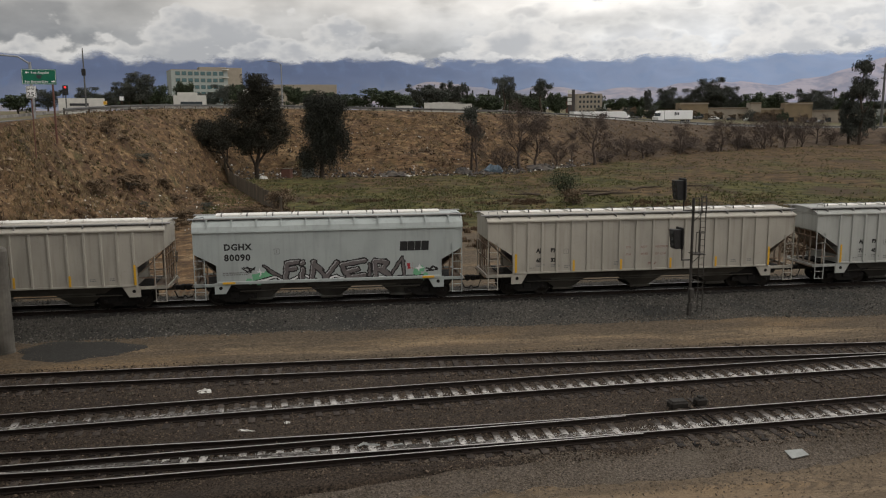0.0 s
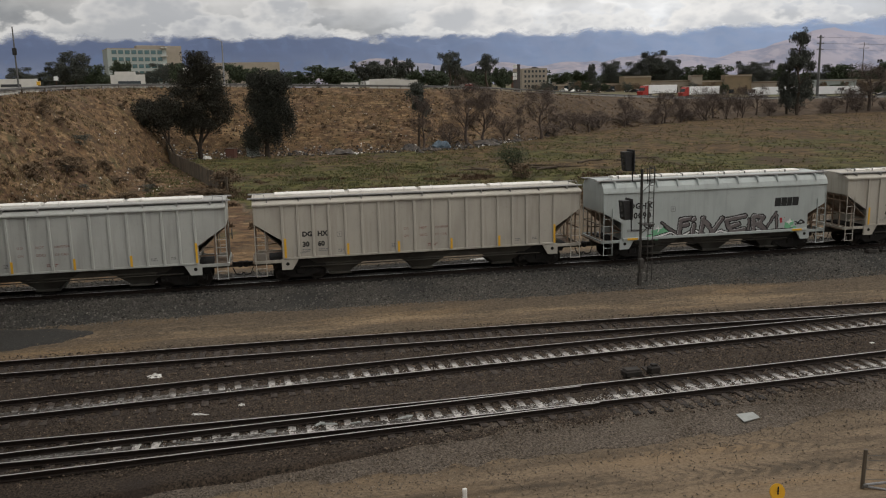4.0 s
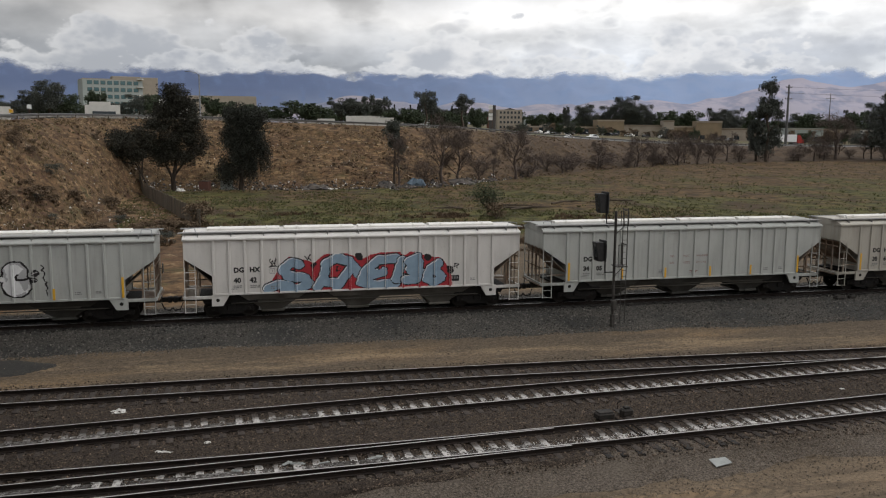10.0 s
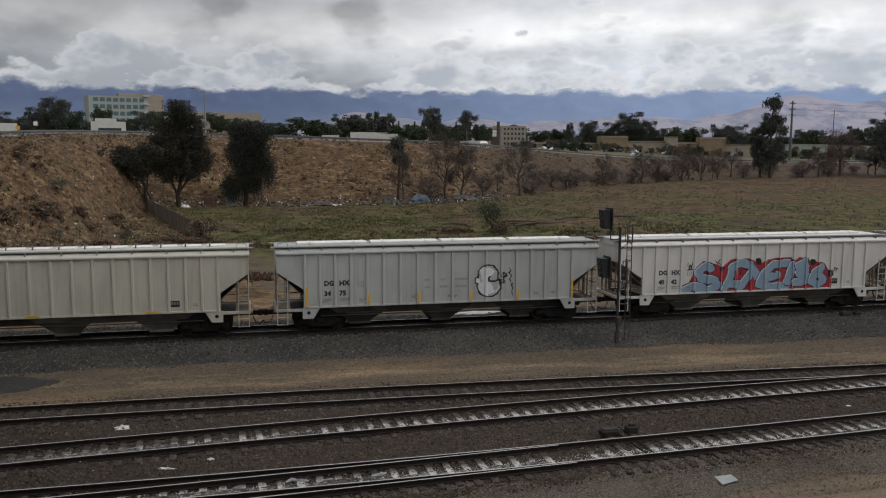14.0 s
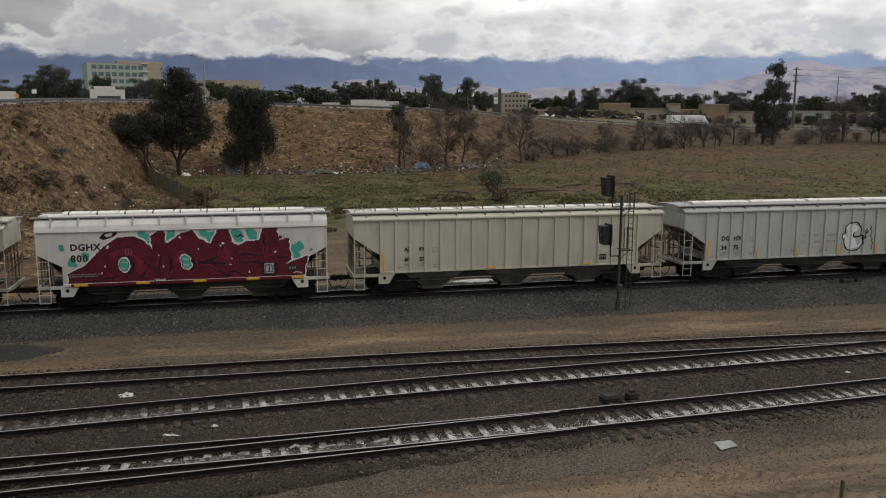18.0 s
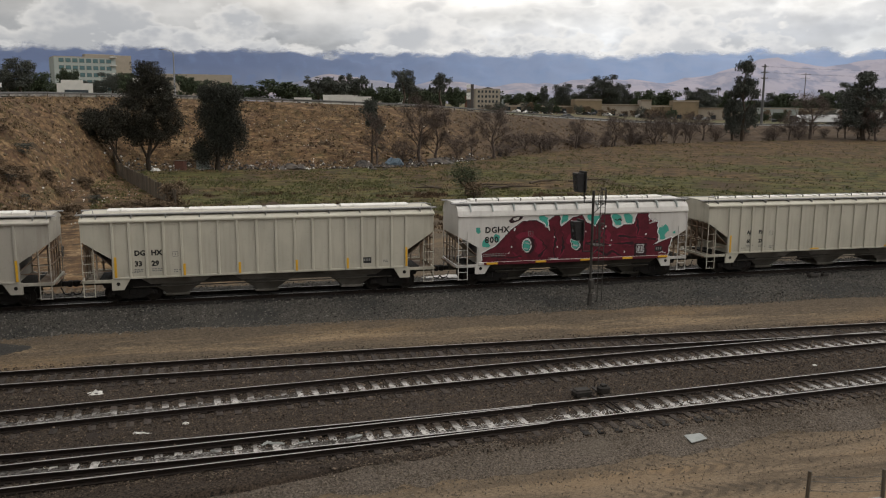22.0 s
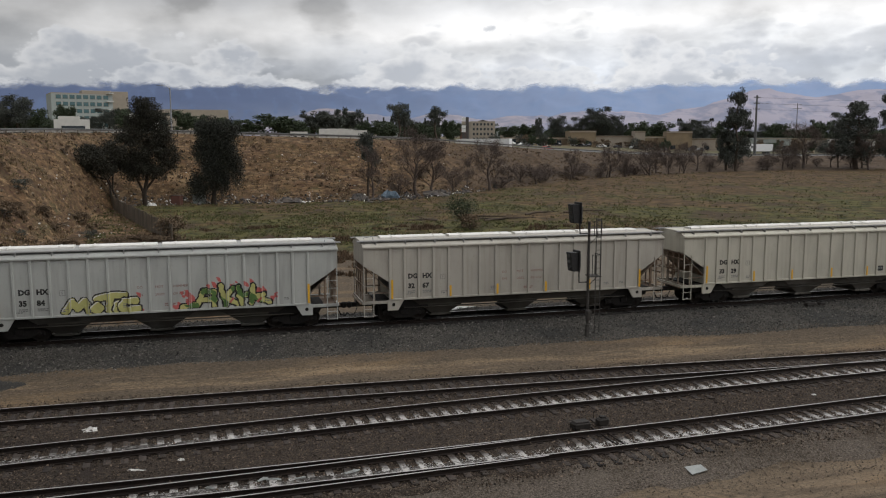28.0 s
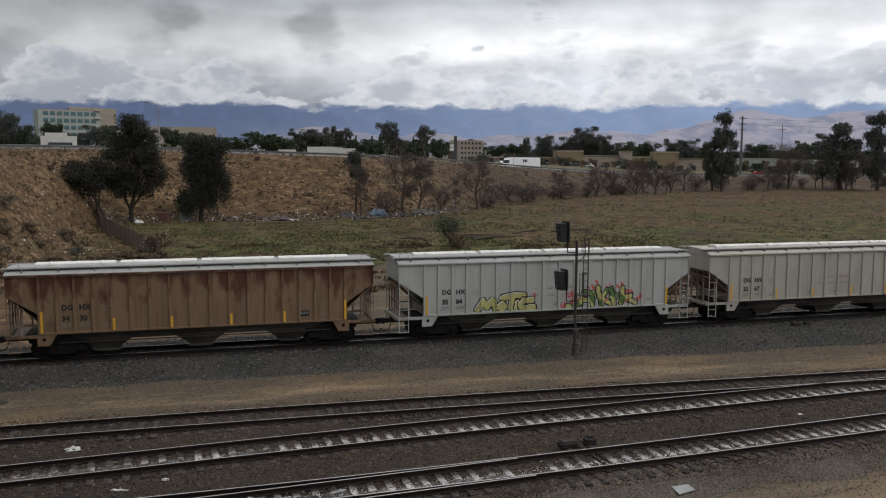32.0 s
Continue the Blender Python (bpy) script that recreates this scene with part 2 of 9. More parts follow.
def car_paint(name, base, grime, rust, rust_amount, streak=0.5, from_top=False):
    """Faded paint with run-down streaks, road grime and rust that creeps from the seams."""
    m = bpy.data.materials.new(name)
    m.use_nodes = True
    nt = m.node_tree
    L = nt.links.new
    b = nt.nodes["Principled BSDF"]
    b.inputs["Roughness"].default_value = 0.62
    b.inputs["Specular IOR Level"].default_value = 0.3
    tc = nt.nodes.new("ShaderNodeTexCoord")

    def noise_at(scale, stretch, detail=6):
        mp = nt.nodes.new("ShaderNodeMapping")
        mp.inputs["Scale"].default_value = stretch
        L(tc.outputs["Object"], mp.inputs[0])
        n = nt.nodes.new("ShaderNodeTexNoise")
        n.inputs["Scale"].default_value, n.inputs["Detail"].default_value = scale, detail
        L(mp.outputs[0], n.inputs["Vector"])
        return n.outputs[0]

    def over(fac, lo, hi, a, c, top=1.0):
        r = nt.nodes.new("ShaderNodeMapRange")
        r.inputs["From Min"].default_value, r.inputs["From Max"].default_value, r.inputs["To Max"].default_value = lo, hi, top
        L(fac, r.inputs["Value"])
        x = nt.nodes.new("ShaderNodeMix")
        x.data_type = "RGBA"
        L(r.outputs[0], x.inputs["Factor"])
        if isinstance(a, tuple):
            x.inputs["A"].default_value = (*a, 1)
        else:
            L(a, x.inputs["A"])
        x.inputs["B"].default_value = (*c, 1)
        return x.outputs["Result"]

    col = over(noise_at(0.8, (1, 1, 0.6)), 0.42, 0.66, base, tuple(0.86 * v for v in base))
    col = over(noise_at(2.2, (2.2, 2.2, 0.16)), 0.5, 0.78, col, grime, streak)
    col = over(noise_at(9.0, (1, 1, 1)), 0.62, 0.8, col, grime, 0.45)
    if from_top:
        sep = nt.nodes.new("ShaderNodeSeparateXYZ")
        L(tc.outputs["Object"], sep.inputs[0])
        r = nt.nodes.new("ShaderNodeMapRange")
        r.inputs["From Min"].default_value, r.inputs["From Max"].default_value, r.inputs["To Min"].default_value, r.inputs["To Max"].default_value = 2.2, 3.9, -0.16, 0.10
        L(sep.outputs[2], r.inputs["Value"])
        ad = nt.nodes.new("ShaderNodeMath")
        L(noise_at(1.5, (1.2, 1.2, 0.5), 9), ad.inputs[0])
        L(r.outputs[0], ad.inputs[1])
        col = over(ad.outputs[0], 0.46, 0.62, col, rust, 0.9)
    elif rust_amount:
        col = over(noise_at(1.1, (1.2, 1.2, 0.35), 9), 0.72 - 0.4 * rust_amount, 0.86 - 0.3 * rust_amount, col, rust, 0.92)
    L(col, b.inputs["Base Color"])
    bp = nt.nodes.new("ShaderNodeBump")
    bp.inputs["Strength"].default_value, bp.inputs["Distance"].default_value = 0.15, 0.02
    L(noise_at(1.6, (1, 1, 1)), bp.inputs["Height"])
    L(bp.outputs[0], b.inputs["Normal"])
    return m


def glass(name, tint):
    m = surface(name, tint, tuple(0.7 * v for v in tint), 0.6, rough=0.12, bump=0)
    m.node_tree.nodes["Principled BSDF"].inputs["Specular IOR Level"].default_value = 0.6
    return m


STEEL_DARK = surface("blackened_steel", (0.014, 0.014, 0.013), (0.04, 0.033, 0.028), 4, 0.7, 0.2, 0.15)
RAIL_SIDE = surface("rusted_rail", (0.020, 0.0125, 0.009), (0.009, 0.0065, 0.0055), 6, 0.8, 0.1, 0.1)
RAIL_TOP = surface("worn_rail_head", (0.50, 0.48, 0.455), (0.34, 0.32, 0.30), 2, 0.35, 0.85, 0.0)
TIE_WOOD = surface("weathered_tie", (0.035, 0.028, 0.024), (0.075, 0.064, 0.056), 5, 0.9, 0, 0.3, vary=0.35, stretch=(1, 0.25, 1))
BALLAST = islands(surface("ballast_stone", (0.016, 0.0152, 0.0138), (0.165, 0.154, 0.136), 4, 0.9, 0, 0.3), 0.7)
BALLAST_NEAR = islands(surface("grimy_ballast_stone", (0.010, 0.0075, 0.006), (0.165, 0.124, 0.093), 4, 0.9, 0, 0.3), 0.75)
GRAVEL = islands(surface("dusty_gravel", (0.080, 0.064, 0.049), (0.20, 0.162, 0.124), 4, 0.9, 0, 0.3), 0.35)
BED = surface("ballast_bed", (0.011, 0.0102, 0.009), (0.118, 0.108, 0.093), 16, 0.95, 0, 0.8, spread=0.13, c3=(0.040, 0.039, 0.036), scale3=0.35)
BED_NEAR = surface("grimy_ballast_bed", (0.006, 0.0045, 0.0033), (0.089, 0.064, 0.045), 14, 0.95, 0, 0.8, spread=0.13, c3=(0.034, 0.025, 0.020), scale3=0.4, t3=0.60)
BED_APRON = surface("gravel_apron", (0.024, 0.019, 0.0155), (0.19, 0.155, 0.122), 15, 0.95, 0, 0.7, spread=0.15, c3=(0.125, 0.105, 0.081), scale3=0.35, t3=0.64)
CONCRETE = surface("stained_concrete", (0.20, 0.185, 0.165), (0.30, 0.28, 0.25), 1.5, 0.9, 0, 0.2, c3=(0.12, 0.11, 0.10), scale3=0.6)
CONCRETE_DARK = surface("dark_stained_concrete", (0.10, 0.092, 0.080), (0.17, 0.155, 0.135), 1.5, 0.9, 0, 0.2, c3=(0.07, 0.064, 0.056), scale3=0.6)
ASPHALT = surface("asphalt", (0.10, 0.10, 0.10), (0.15, 0.147, 0.14), 3, 0.9, 0, 0.2)
GALV = surface("galvanised_steel", (0.33, 0.34, 0.35), (0.2, 0.2, 0.21), 3, 0.55, 0.5, 0.05)
GALV_DULL = surface("dull_galvanised_steel", (0.16, 0.16, 0.155), (0.09, 0.088, 0.085), 5, 0.7, 0.3, 0.1)
SIGNAL_STEEL = surface("dark_weathered_steel", (0.075, 0.070, 0.064), (0.035, 0.032, 0.029), 5, 0.7, 0.2, 0.1)
SIGNAL_BLACK = surface("signal_black", (0.012, 0.012, 0.013), (0.028, 0.027, 0.027), 4, 0.55, 0, 0.1)
BARK = surface("bark", (0.05, 0.038, 0.03), (0.11, 0.085, 0.065), 3, 0.95, 0, 0.5, stretch=(1, 1, 0.3))
BARK_DARK = surface("dark_bark", (0.022, 0.017, 0.013), (0.055, 0.042, 0.032), 3, 0.95, 0, 0.5, stretch=(1, 1, 0.3))
TWIG = surface("bare_twig", (0.068, 0.053, 0.046), (0.118, 0.092, 0.078), 3, 0.95, 0, 0.2)
LEAF_DARK = islands(surface("dark_foliage", (0.016, 0.018, 0.014), (0.036, 0.038, 0.028), 0.8, 0.75, 0, 0), 0.3)
LEAF_OLIVE = islands(surface("olive_foliage", (0.019, 0.018, 0.013), (0.042, 0.040, 0.028), 0.8, 0.75, 0, 0), 0.3)
LEAF_GREEN = islands(surface("green_foliage", (0.032, 0.045, 0.024), (0.062, 0.080, 0.042), 0.8, 0.75, 0, 0), 0.45)
# paler grey-green leaf, with the haze over far trees put into its colour
LEAF_HAZY = islands(surface("hazy_grey_green_foliage", (0.046, 0.052, 0.046), (0.085, 0.091, 0.074), 0.8, 0.8, 0, 0), 0.3)
LEAF_DRY = islands(surface("dry_foliage", (0.105, 0.075, 0.048), (0.175, 0.125, 0.08), 0.8, 0.85, 0, 0), 0.4)
STRAW = islands(surface("dry_grass", (0.15, 0.11, 0.062), (0.25, 0.185, 0.105), 0.6, 0.9, 0, 0), 0.3)
GRASS = islands(surface("green_grass", (0.062, 0.074, 0.027), (0.13, 0.124, 0.055), 0.6, 0.9, 0, 0), 0.35)
SCRUB = islands(surface("dead_scrub", (0.062, 0.042, 0.027), (0.135, 0.088, 0.052), 0.6, 0.9, 0, 0), 0.4)
WEED = islands(surface("olive_weeds", (0.045, 0.045, 0.020), (0.10, 0.088, 0.040), 0.6, 0.9, 0, 0), 0.4)
LITTER = islands(surface("pale_litter", (0.5, 0.49, 0.46), (0.75, 0.74, 0.72), 2, 0.8, 0, 0), 0.35)
RUBBISH = islands(surface("dark_rubbish", (0.03, 0.03, 0.035), (0.14, 0.12, 0.10), 0.9, 0.85, 0, 0), 0.6)
WHITE_CLOTH = surface("white_cloth", (0.72, 0.71, 0.68), (0.5, 0.49, 0.46), 6, 0.9, 0, 0.2)
TARP_BLUE = surface("blue_grey_tarp", (0.16, 0.22, 0.27), (0.1, 0.14, 0.18), 1, 0.6, 0, 0.2)
PALE_BOARD = surface("pale_board", (0.33, 0.345, 0.33), (0.24, 0.25, 0.24), 3, 0.8, 0, 0.1)
BANK_ROCK = islands(surface("bank_rubble_stone", (0.12, 0.086, 0.056), (0.26, 0.20, 0.14), 1.5, 0.95, 0, 0.2), 0.45)
STUCCO_WHITE = surface("white_stucco", (0.60, 0.58, 0.545), (0.50, 0.485, 0.455), 0.8, 0.9, 0, 0.05)
STUCCO_CREAM = surface("cream_stucco", (0.36, 0.31, 0.25), (0.30, 0.26, 0.21), 0.4, 0.9, 0, 0.05)
STUCCO_TAN = surface("tan_stucco", (0.22, 0.175, 0.125), (0.18, 0.14, 0.10), 0.3, 0.9, 0, 0.05)
STUCCO_YELLOW = surface("yellow_tan_stucco", (0.27, 0.205, 0.13), (0.22, 0.17, 0.11), 0.3, 0.9, 0, 0.05)
STUCCO_GREY = surface("grey_green_stucco", (0.36, 0.395, 0.375), (0.31, 0.34, 0.325), 0.4, 0.9, 0, 0.05)
BRICK_RED = surface("red_brown_stucco", (0.16, 0.075, 0.055), (0.11, 0.055, 0.045), 0.5, 0.9, 0, 0.05)
ROOF_DARK = surface("dark_roofing", (0.06, 0.055, 0.055), (0.1, 0.09, 0.085), 0.5, 0.9, 0, 0.1)
WINDOW = glass("dark_window_glass", (0.03, 0.04, 0.045))
WINDOW_GREEN = glass("green_window_glass", (0.06, 0.14, 0.15))
SIGN_GREEN = surface("green_sign", (0.0, 0.13, 0.075), (0.0, 0.105, 0.06), 2, 0.5, 0, 0)
SIGN_WHITE = surface("white_sign", (0.78, 0.78, 0.76), (0.7, 0.7, 0.68), 2, 0.5, 0, 0)
SIGN_YELLOW = surface("yellow_sign", (0.62, 0.33, 0.02), (0.5, 0.27, 0.02), 2, 0.5, 0, 0)
INK_BLACK = surface("black_lettering", (0.012, 0.012, 0.012), (0.03, 0.03, 0.03), 5, 0.7, 0, 0)
INK_RED = surface("faded_red_lettering", (0.20, 0.085, 0.075), (0.27, 0.15, 0.13), 8, 0.7, 0, 0)
INK_GREY = surface("faded_grey_lettering", (0.14, 0.14, 0.14), (0.24, 0.24, 0.23), 8, 0.7, 0, 0)
YELLOW = surface("yellow_reflector", (0.72, 0.40, 0.03), (0.62, 0.35, 0.04), 6, 0.5, 0, 0)
TRUCK_IRON = surface("black_cast_iron", (0.006, 0.0055, 0.005), (0.016, 0.0135, 0.012), 4, 0.75, 0.1, 0.2)
WHEEL_STEEL = surface("wheel_steel", (0.028, 0.023, 0.02), (0.014, 0.012, 0.010), 3, 0.7, 0.2, 0.1)
# darkened beyond its grime: the shade below the car is in this colour
HOPPER_SHADE = surface("shaded_grimy_hopper_plate", (0.048, 0.043, 0.036), (0.027, 0.024, 0.020), 1.6, 0.85, 0, 0.15, c3=(0.066, 0.060, 0.050), scale3=0.5)
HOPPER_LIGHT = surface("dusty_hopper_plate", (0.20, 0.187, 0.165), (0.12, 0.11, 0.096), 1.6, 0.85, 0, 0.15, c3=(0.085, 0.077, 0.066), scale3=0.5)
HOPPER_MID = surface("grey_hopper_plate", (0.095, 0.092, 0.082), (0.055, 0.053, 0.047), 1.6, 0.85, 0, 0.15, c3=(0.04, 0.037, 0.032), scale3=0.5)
END_RUST = surface("rusty_end_plate", (0.215, 0.150, 0.105), (0.085, 0.056, 0.040), 1.8, 0.9, 0, 0.2, c3=(0.30, 0.26, 0.215), scale3=0.9)
# near-black tie and ballast: oil plus the train's shade, both in the colour
TIE_DARK = surface("dark_tie", (0.012, 0.0105, 0.0095), (0.030, 0.026, 0.023), 5, 0.85, 0, 0.3, vary=0.3, stretch=(1, 0.25, 1))
BED_SHADED = surface("oily_shaded_ballast_bed", (0.006, 0.0055, 0.005), (0.040, 0.037, 0.033), 10, 0.9, 0, 0.8, spread=0.13)
HATCH_WHITE = surface("white_hatch_cover", (0.78, 0.76, 0.72), (0.66, 0.64, 0.6), 2.0, 0.6, 0, 0.05)
ROOF_WALK = surface("roof_walk_grating", (0.25, 0.245, 0.235), (0.17, 0.165, 0.16), 6, 0.8, 0.2, 0.3)
RUBBER = surface("tyre_rubber", (0.015, 0.015, 0.015), (0.03, 0.03, 0.03), 5, 0.85, 0, 0.1)
FENCE_WOOD = surface("weathered_fence_board", (0.13, 0.11, 0.085), (0.09, 0.075, 0.06), 3, 0.9, 0, 0.2, vary=0.25, stretch=(1, 1, 0.2))
CAR_WHITE = surface("white_vehicle_paint", (0.74, 0.74, 0.73), (0.68, 0.68, 0.67), 1, 0.35, 0, 0)
CAR_RED = surface("red_vehicle_paint", (0.34, 0.03, 0.02), (0.28, 0.025, 0.02), 1, 0.35, 0, 0)
CAR_DARK = surface("dark_vehicle_paint", (0.03, 0.032, 0.036), (0.045, 0.045, 0.05), 1, 0.35, 0, 0)


def light_glow(name, colour, strength):
    m = bpy.data.materials.new(name)
    m.use_nodes = True
    b = m.node_tree.nodes["Principled BSDF"]
    b.inputs["Base Color"].default_value = (*colour, 1)
    b.inputs["Emission Color"].default_value = (*colour, 1)
    b.inputs["Emission Strength"].default_value = strength
    return m


RED_LAMP = light_glow("lit_red_lens", (0.9, 0.03, 0.03), 1.5)


# ---- mesh building ----
class Shape:
    """Corners and faces of one mesh, gathered piece by piece."""

    def __init__(self):
        self.v, self.f, self.mi = [], [], []

    def add(self, verts, faces, slot=0):
        k = len(self.v)
        self.v.extend(tuple(p) for p in verts)
        self.f.extend(tuple(i + k for i in q) for q in faces)
        self.mi.extend([slot] * len(faces))
        return self

    def box(self, cx, cy, cz, sx, sy, sz, bevel=0.0, turn=None, slot=0):
        hx, hy, hz = sx / 2, sy / 2, sz / 2
        b = min(bevel, hx * 0.9, hy * 0.9)
        if b > 0:
            ring = [(-hx + b, -hy), (hx - b, -hy), (hx, -hy + b), (hx, hy - b), (hx - b, hy), (-hx + b, hy), (-hx, hy - b), (-hx, -hy + b)]
        else:
            ring = [(-hx, -hy), (hx, -hy), (hx, hy), (-hx, hy)]
        n = len(ring)
        rows = [(z, 1.0) for z in (-hz, hz)]
        if b > 0 and hz > b:
            fx, fy = (hx - b) / hx, (hy - b) / hy
            verts = [(x * fx, y * fy, -hz) for x, y in ring] + [(x, y, -hz + b) for x, y in ring] + [(x, y, hz - b) for x, y in ring] + [(x * fx, y * fy, hz) for x, y in ring]
            levels = 4
        else:
            verts = [(x, y, z) for z, _ in rows for x, y in ring]
            levels = 2
        faces = [tuple(reversed(range(n))), tuple(range((levels - 1) * n, levels * n))]
        for l in range(levels - 1):
            faces += [(l * n + i, l * n + (i + 1) % n, (l + 1) * n + (i + 1) % n, (l + 1) * n + i) for i in range(n)]
        if turn is not None:
            verts = [turn @ Vector(p) for p in verts]
        return self.add([(x + cx, y + cy, z + cz) for x, y, z in verts], faces, slot)

    def tube(self, points, radii, n=6, slot=0):
        points = [Vector(p) for p in points]
        if not isinstance(radii, (list, tuple)):
            radii = [radii] * len(points)
        verts, faces = [], []
        for i, p in enumerate(points):
            d = (points[min(i + 1, len(points) - 1)] - points[max(i - 1, 0)]).normalized()
            a = d.cross(Vector((0, 0, 1)) if abs(d.z) < 0.9 else Vector((1, 0, 0))).normalized()
            c = d.cross(a)
            verts += [p + (a * math.cos(6.28319 * k / n) + c * math.sin(6.28319 * k / n)) * radii[i] for k in range(n)]
        for i in range(len(points) - 1):
            faces += [(i * n + k, i * n + (k + 1) % n, (i + 1) * n + (k + 1) % n, (i + 1) * n + k) for k in range(n)]
        faces += [tuple(reversed(range(n))), tuple(range((len(points) - 1) * n, len(points) * n))]
        return self.add(verts, faces, slot)

    def prism(self, poly, a, b, axis="y", slot=0):
        """A polygon drawn out from a to b: in x, z along y, in y, z along x, or in x, y along z."""
        n = len(poly)
        put = {"y": lambda p, s: (p[0], s, p[1]), "x": lambda p, s: (s, p[0], p[1]), "z": lambda p, s: (p[0], p[1], s)}[axis]
        verts = [put(p, a) for p in poly] + [put(p, b) for p in poly]
        faces = [tuple(range(n)), tuple(reversed(range(n, 2 * n)))]
        faces += [(i, n + i, n + (i + 1) % n, (i + 1) % n) for i in range(n)]
        return self.add(verts, faces, slot)

    def mesh(self, name, *materials):
        me = bpy.data.meshes.new(name)
        me.from_pydata(self.v, [], self.f)
        for m in materials:
            me.materials.append(m)
        if len(materials) > 1:
            me.polygons.foreach_set("material_index", self.mi)
        bm = bmesh.new()
        bm.from_mesh(me)
        bmesh.ops.recalc_face_normals(bm, faces=bm.faces)
        bm.to_mesh(me)
        bm.free()
        return me

    def raw(self, name, *materials):
        me = bpy.data.meshes.new(name)
        me.from_pydata(self.v, [], self.f)
        for m in materials:
            me.materials.append(m)
        if len(materials) > 1:
            me.polygons.foreach_set("material_index", self.mi)
        return me


def part(name, shape, material, parent=None, label="", m=None):
    """One mesh object, under a thing or under a part of it."""
    data = shape if isinstance(shape, bpy.types.Mesh) else shape.mesh(name, *(material if isinstance(material, (list, tuple)) else (material,)))
    ob = new(name, data)
    if parent is not None:
        ob.parent = parent
    if m is not None:
        ob.matrix_basis = m
    if label:
        ob["label"] = label
    return ob


def thing(name, m, label, category, group="", kind=""):
    ob = new(name)
    ob.matrix_basis = m
    ob.empty_display_size = 0.2
    return tagged(ob, label, category, group, kind)


def lettering(text, size, material, name="lettering", bold=0.0, width=1.0):
    """Flat letters standing in the x, z plane, facing -y, from the origin to the right."""
    cu = bpy.data.curves.new(name, "FONT")
    cu.body, cu.size, cu.offset, cu.resolution_u, cu.space_character = text, size, bold, 2, width
    ob = new(name, cu)
    dg = bpy.context.evaluated_depsgraph_get()
    me = bpy.data.meshes.new_from_object(ob.evaluated_get(dg))
    bpy.data.objects.remove(ob)
    me.transform(Matrix.Rotation(radians(90), 4, "X"))
    me.materials.clear()
    me.materials.append(material)
    return me


def polar(az, r):
    return r * math.sin(radians(az)), r * math.cos(radians(az))


def knots(x, table):
    """Smooth reading of a small table of (x, value)."""
    if x <= table[0][0]:
        return table[0][1]
    for (a, u), (b, v) in zip(table, table[1:]):
        if x <= b:
            return u + (v - u) * (x - a) / (b - a)
    return table[-1][1]



# ---- the ground: yard, field, road embankment and the plain beyond, one sheet to the horizon ----
FOOT = [(-180, 60), (-60, 50), (-30, 48), (-20, 52), (-14, 62), (-11, 74), (-9.5, 88), (-8.5, 102), (-7.5, 120), (-6.6, 135), (-5, 138), (0, 139), (8, 139), (11, 141), (14, 147), (18, 165), (22, 190), (26, 218), (30, 246), (34, 266), (38, 286), (44, 312), (60, 340), (180, 360)]
CREST = [(-180, 90), (-60, 66), (-30, 62), (-20, 68), (-17, 84), (-14, 112), (-10, 142), (-7, 158), (-4, 166), (0, 168), (6, 171), (10, 176), (14, 186), (18, 205), (22, 233), (26, 262), (30, 288), (34, 308), (38, 326), (44, 350), (60, 380), (180, 400)]
CREST_Z = [(-180, 9.0), (-30, 9.0), (-20, 9.1), (-17, 9.6), (-14, 10.3), (-10, 11.0), (-4, 11.2), (0, 10.95), (6, 10.5), (10, 10.2), (14, 9.8), (18, 8.9), (22, 7.6), (26, 6.3), (30, 5.2), (34, 4.8), (44, 4.4), (180, 4.4)]


def smooth_knots(az, table):
    return sum(knots(az + d, table) for d in (-1.6, -0.8, 0, 0.8, 1.6)) / 5


def yard_z(x, y):
    if y < 13:
        return -0.45 + (13 - max(y, 1.0)) * 0.68
    if y < 36:
        return -0.45
    if y < 48:
        return -0.45 - 0.15 * min(1, (y - 36) / 3)
    return -0.6 + 0.3 * min(1, (y - 48) / 30)


def relief(x, y, size, seed):
    return noise.fractal(Vector((x / size, y / size, seed)), 0.9, 2.1, 4)


def ground_z(x, y):
    r = math.hypot(x, y)
    az = math.degrees(math.atan2(x, y))
    foot, crest, top = smooth_knots(az, FOOT), smooth_knots(az, CREST), smooth_knots(az, CREST_Z)
    field = max(0.0, r - 130) * 0.0075
    if r <= foot or y < 47:
        z = yard_z(x, y) + (field + 0.12 * relief(x, y, 14, 1.0) * min(1, (y - 47) / 10) if y > 47 else 0.0)
        return z
    low = yard_z(x, y) + field
    if r < crest:
        u = (r - foot) / (crest - foot)
        s = u * 1.02 - 0.02 + 0.02 * math.cos(math.pi * u)
        s = 0.5 * s + 0.5 * (u * u * (3 - 2 * u))
        bumps = math.sin(math.pi * u) * (1.1 * relief(x, y, 16, 2.0) + 0.55 * relief(x, y, 4.5, 3.0))
        return low + (top - low) * s + bumps
    if r < crest + 30:
        return top
    # beyond the road the land drops where the highway bears away
    dip = 2.4 * min(1, max(0, (24 - az) / 6)) * min(1, max(0, (az - 3) / 4)) * min(1, (r - crest - 30) / 6) * min(1, max(0, (crest + 250 - r) / 100))
    return top + max(0.0, r - crest - 45) * 0.008 - dip


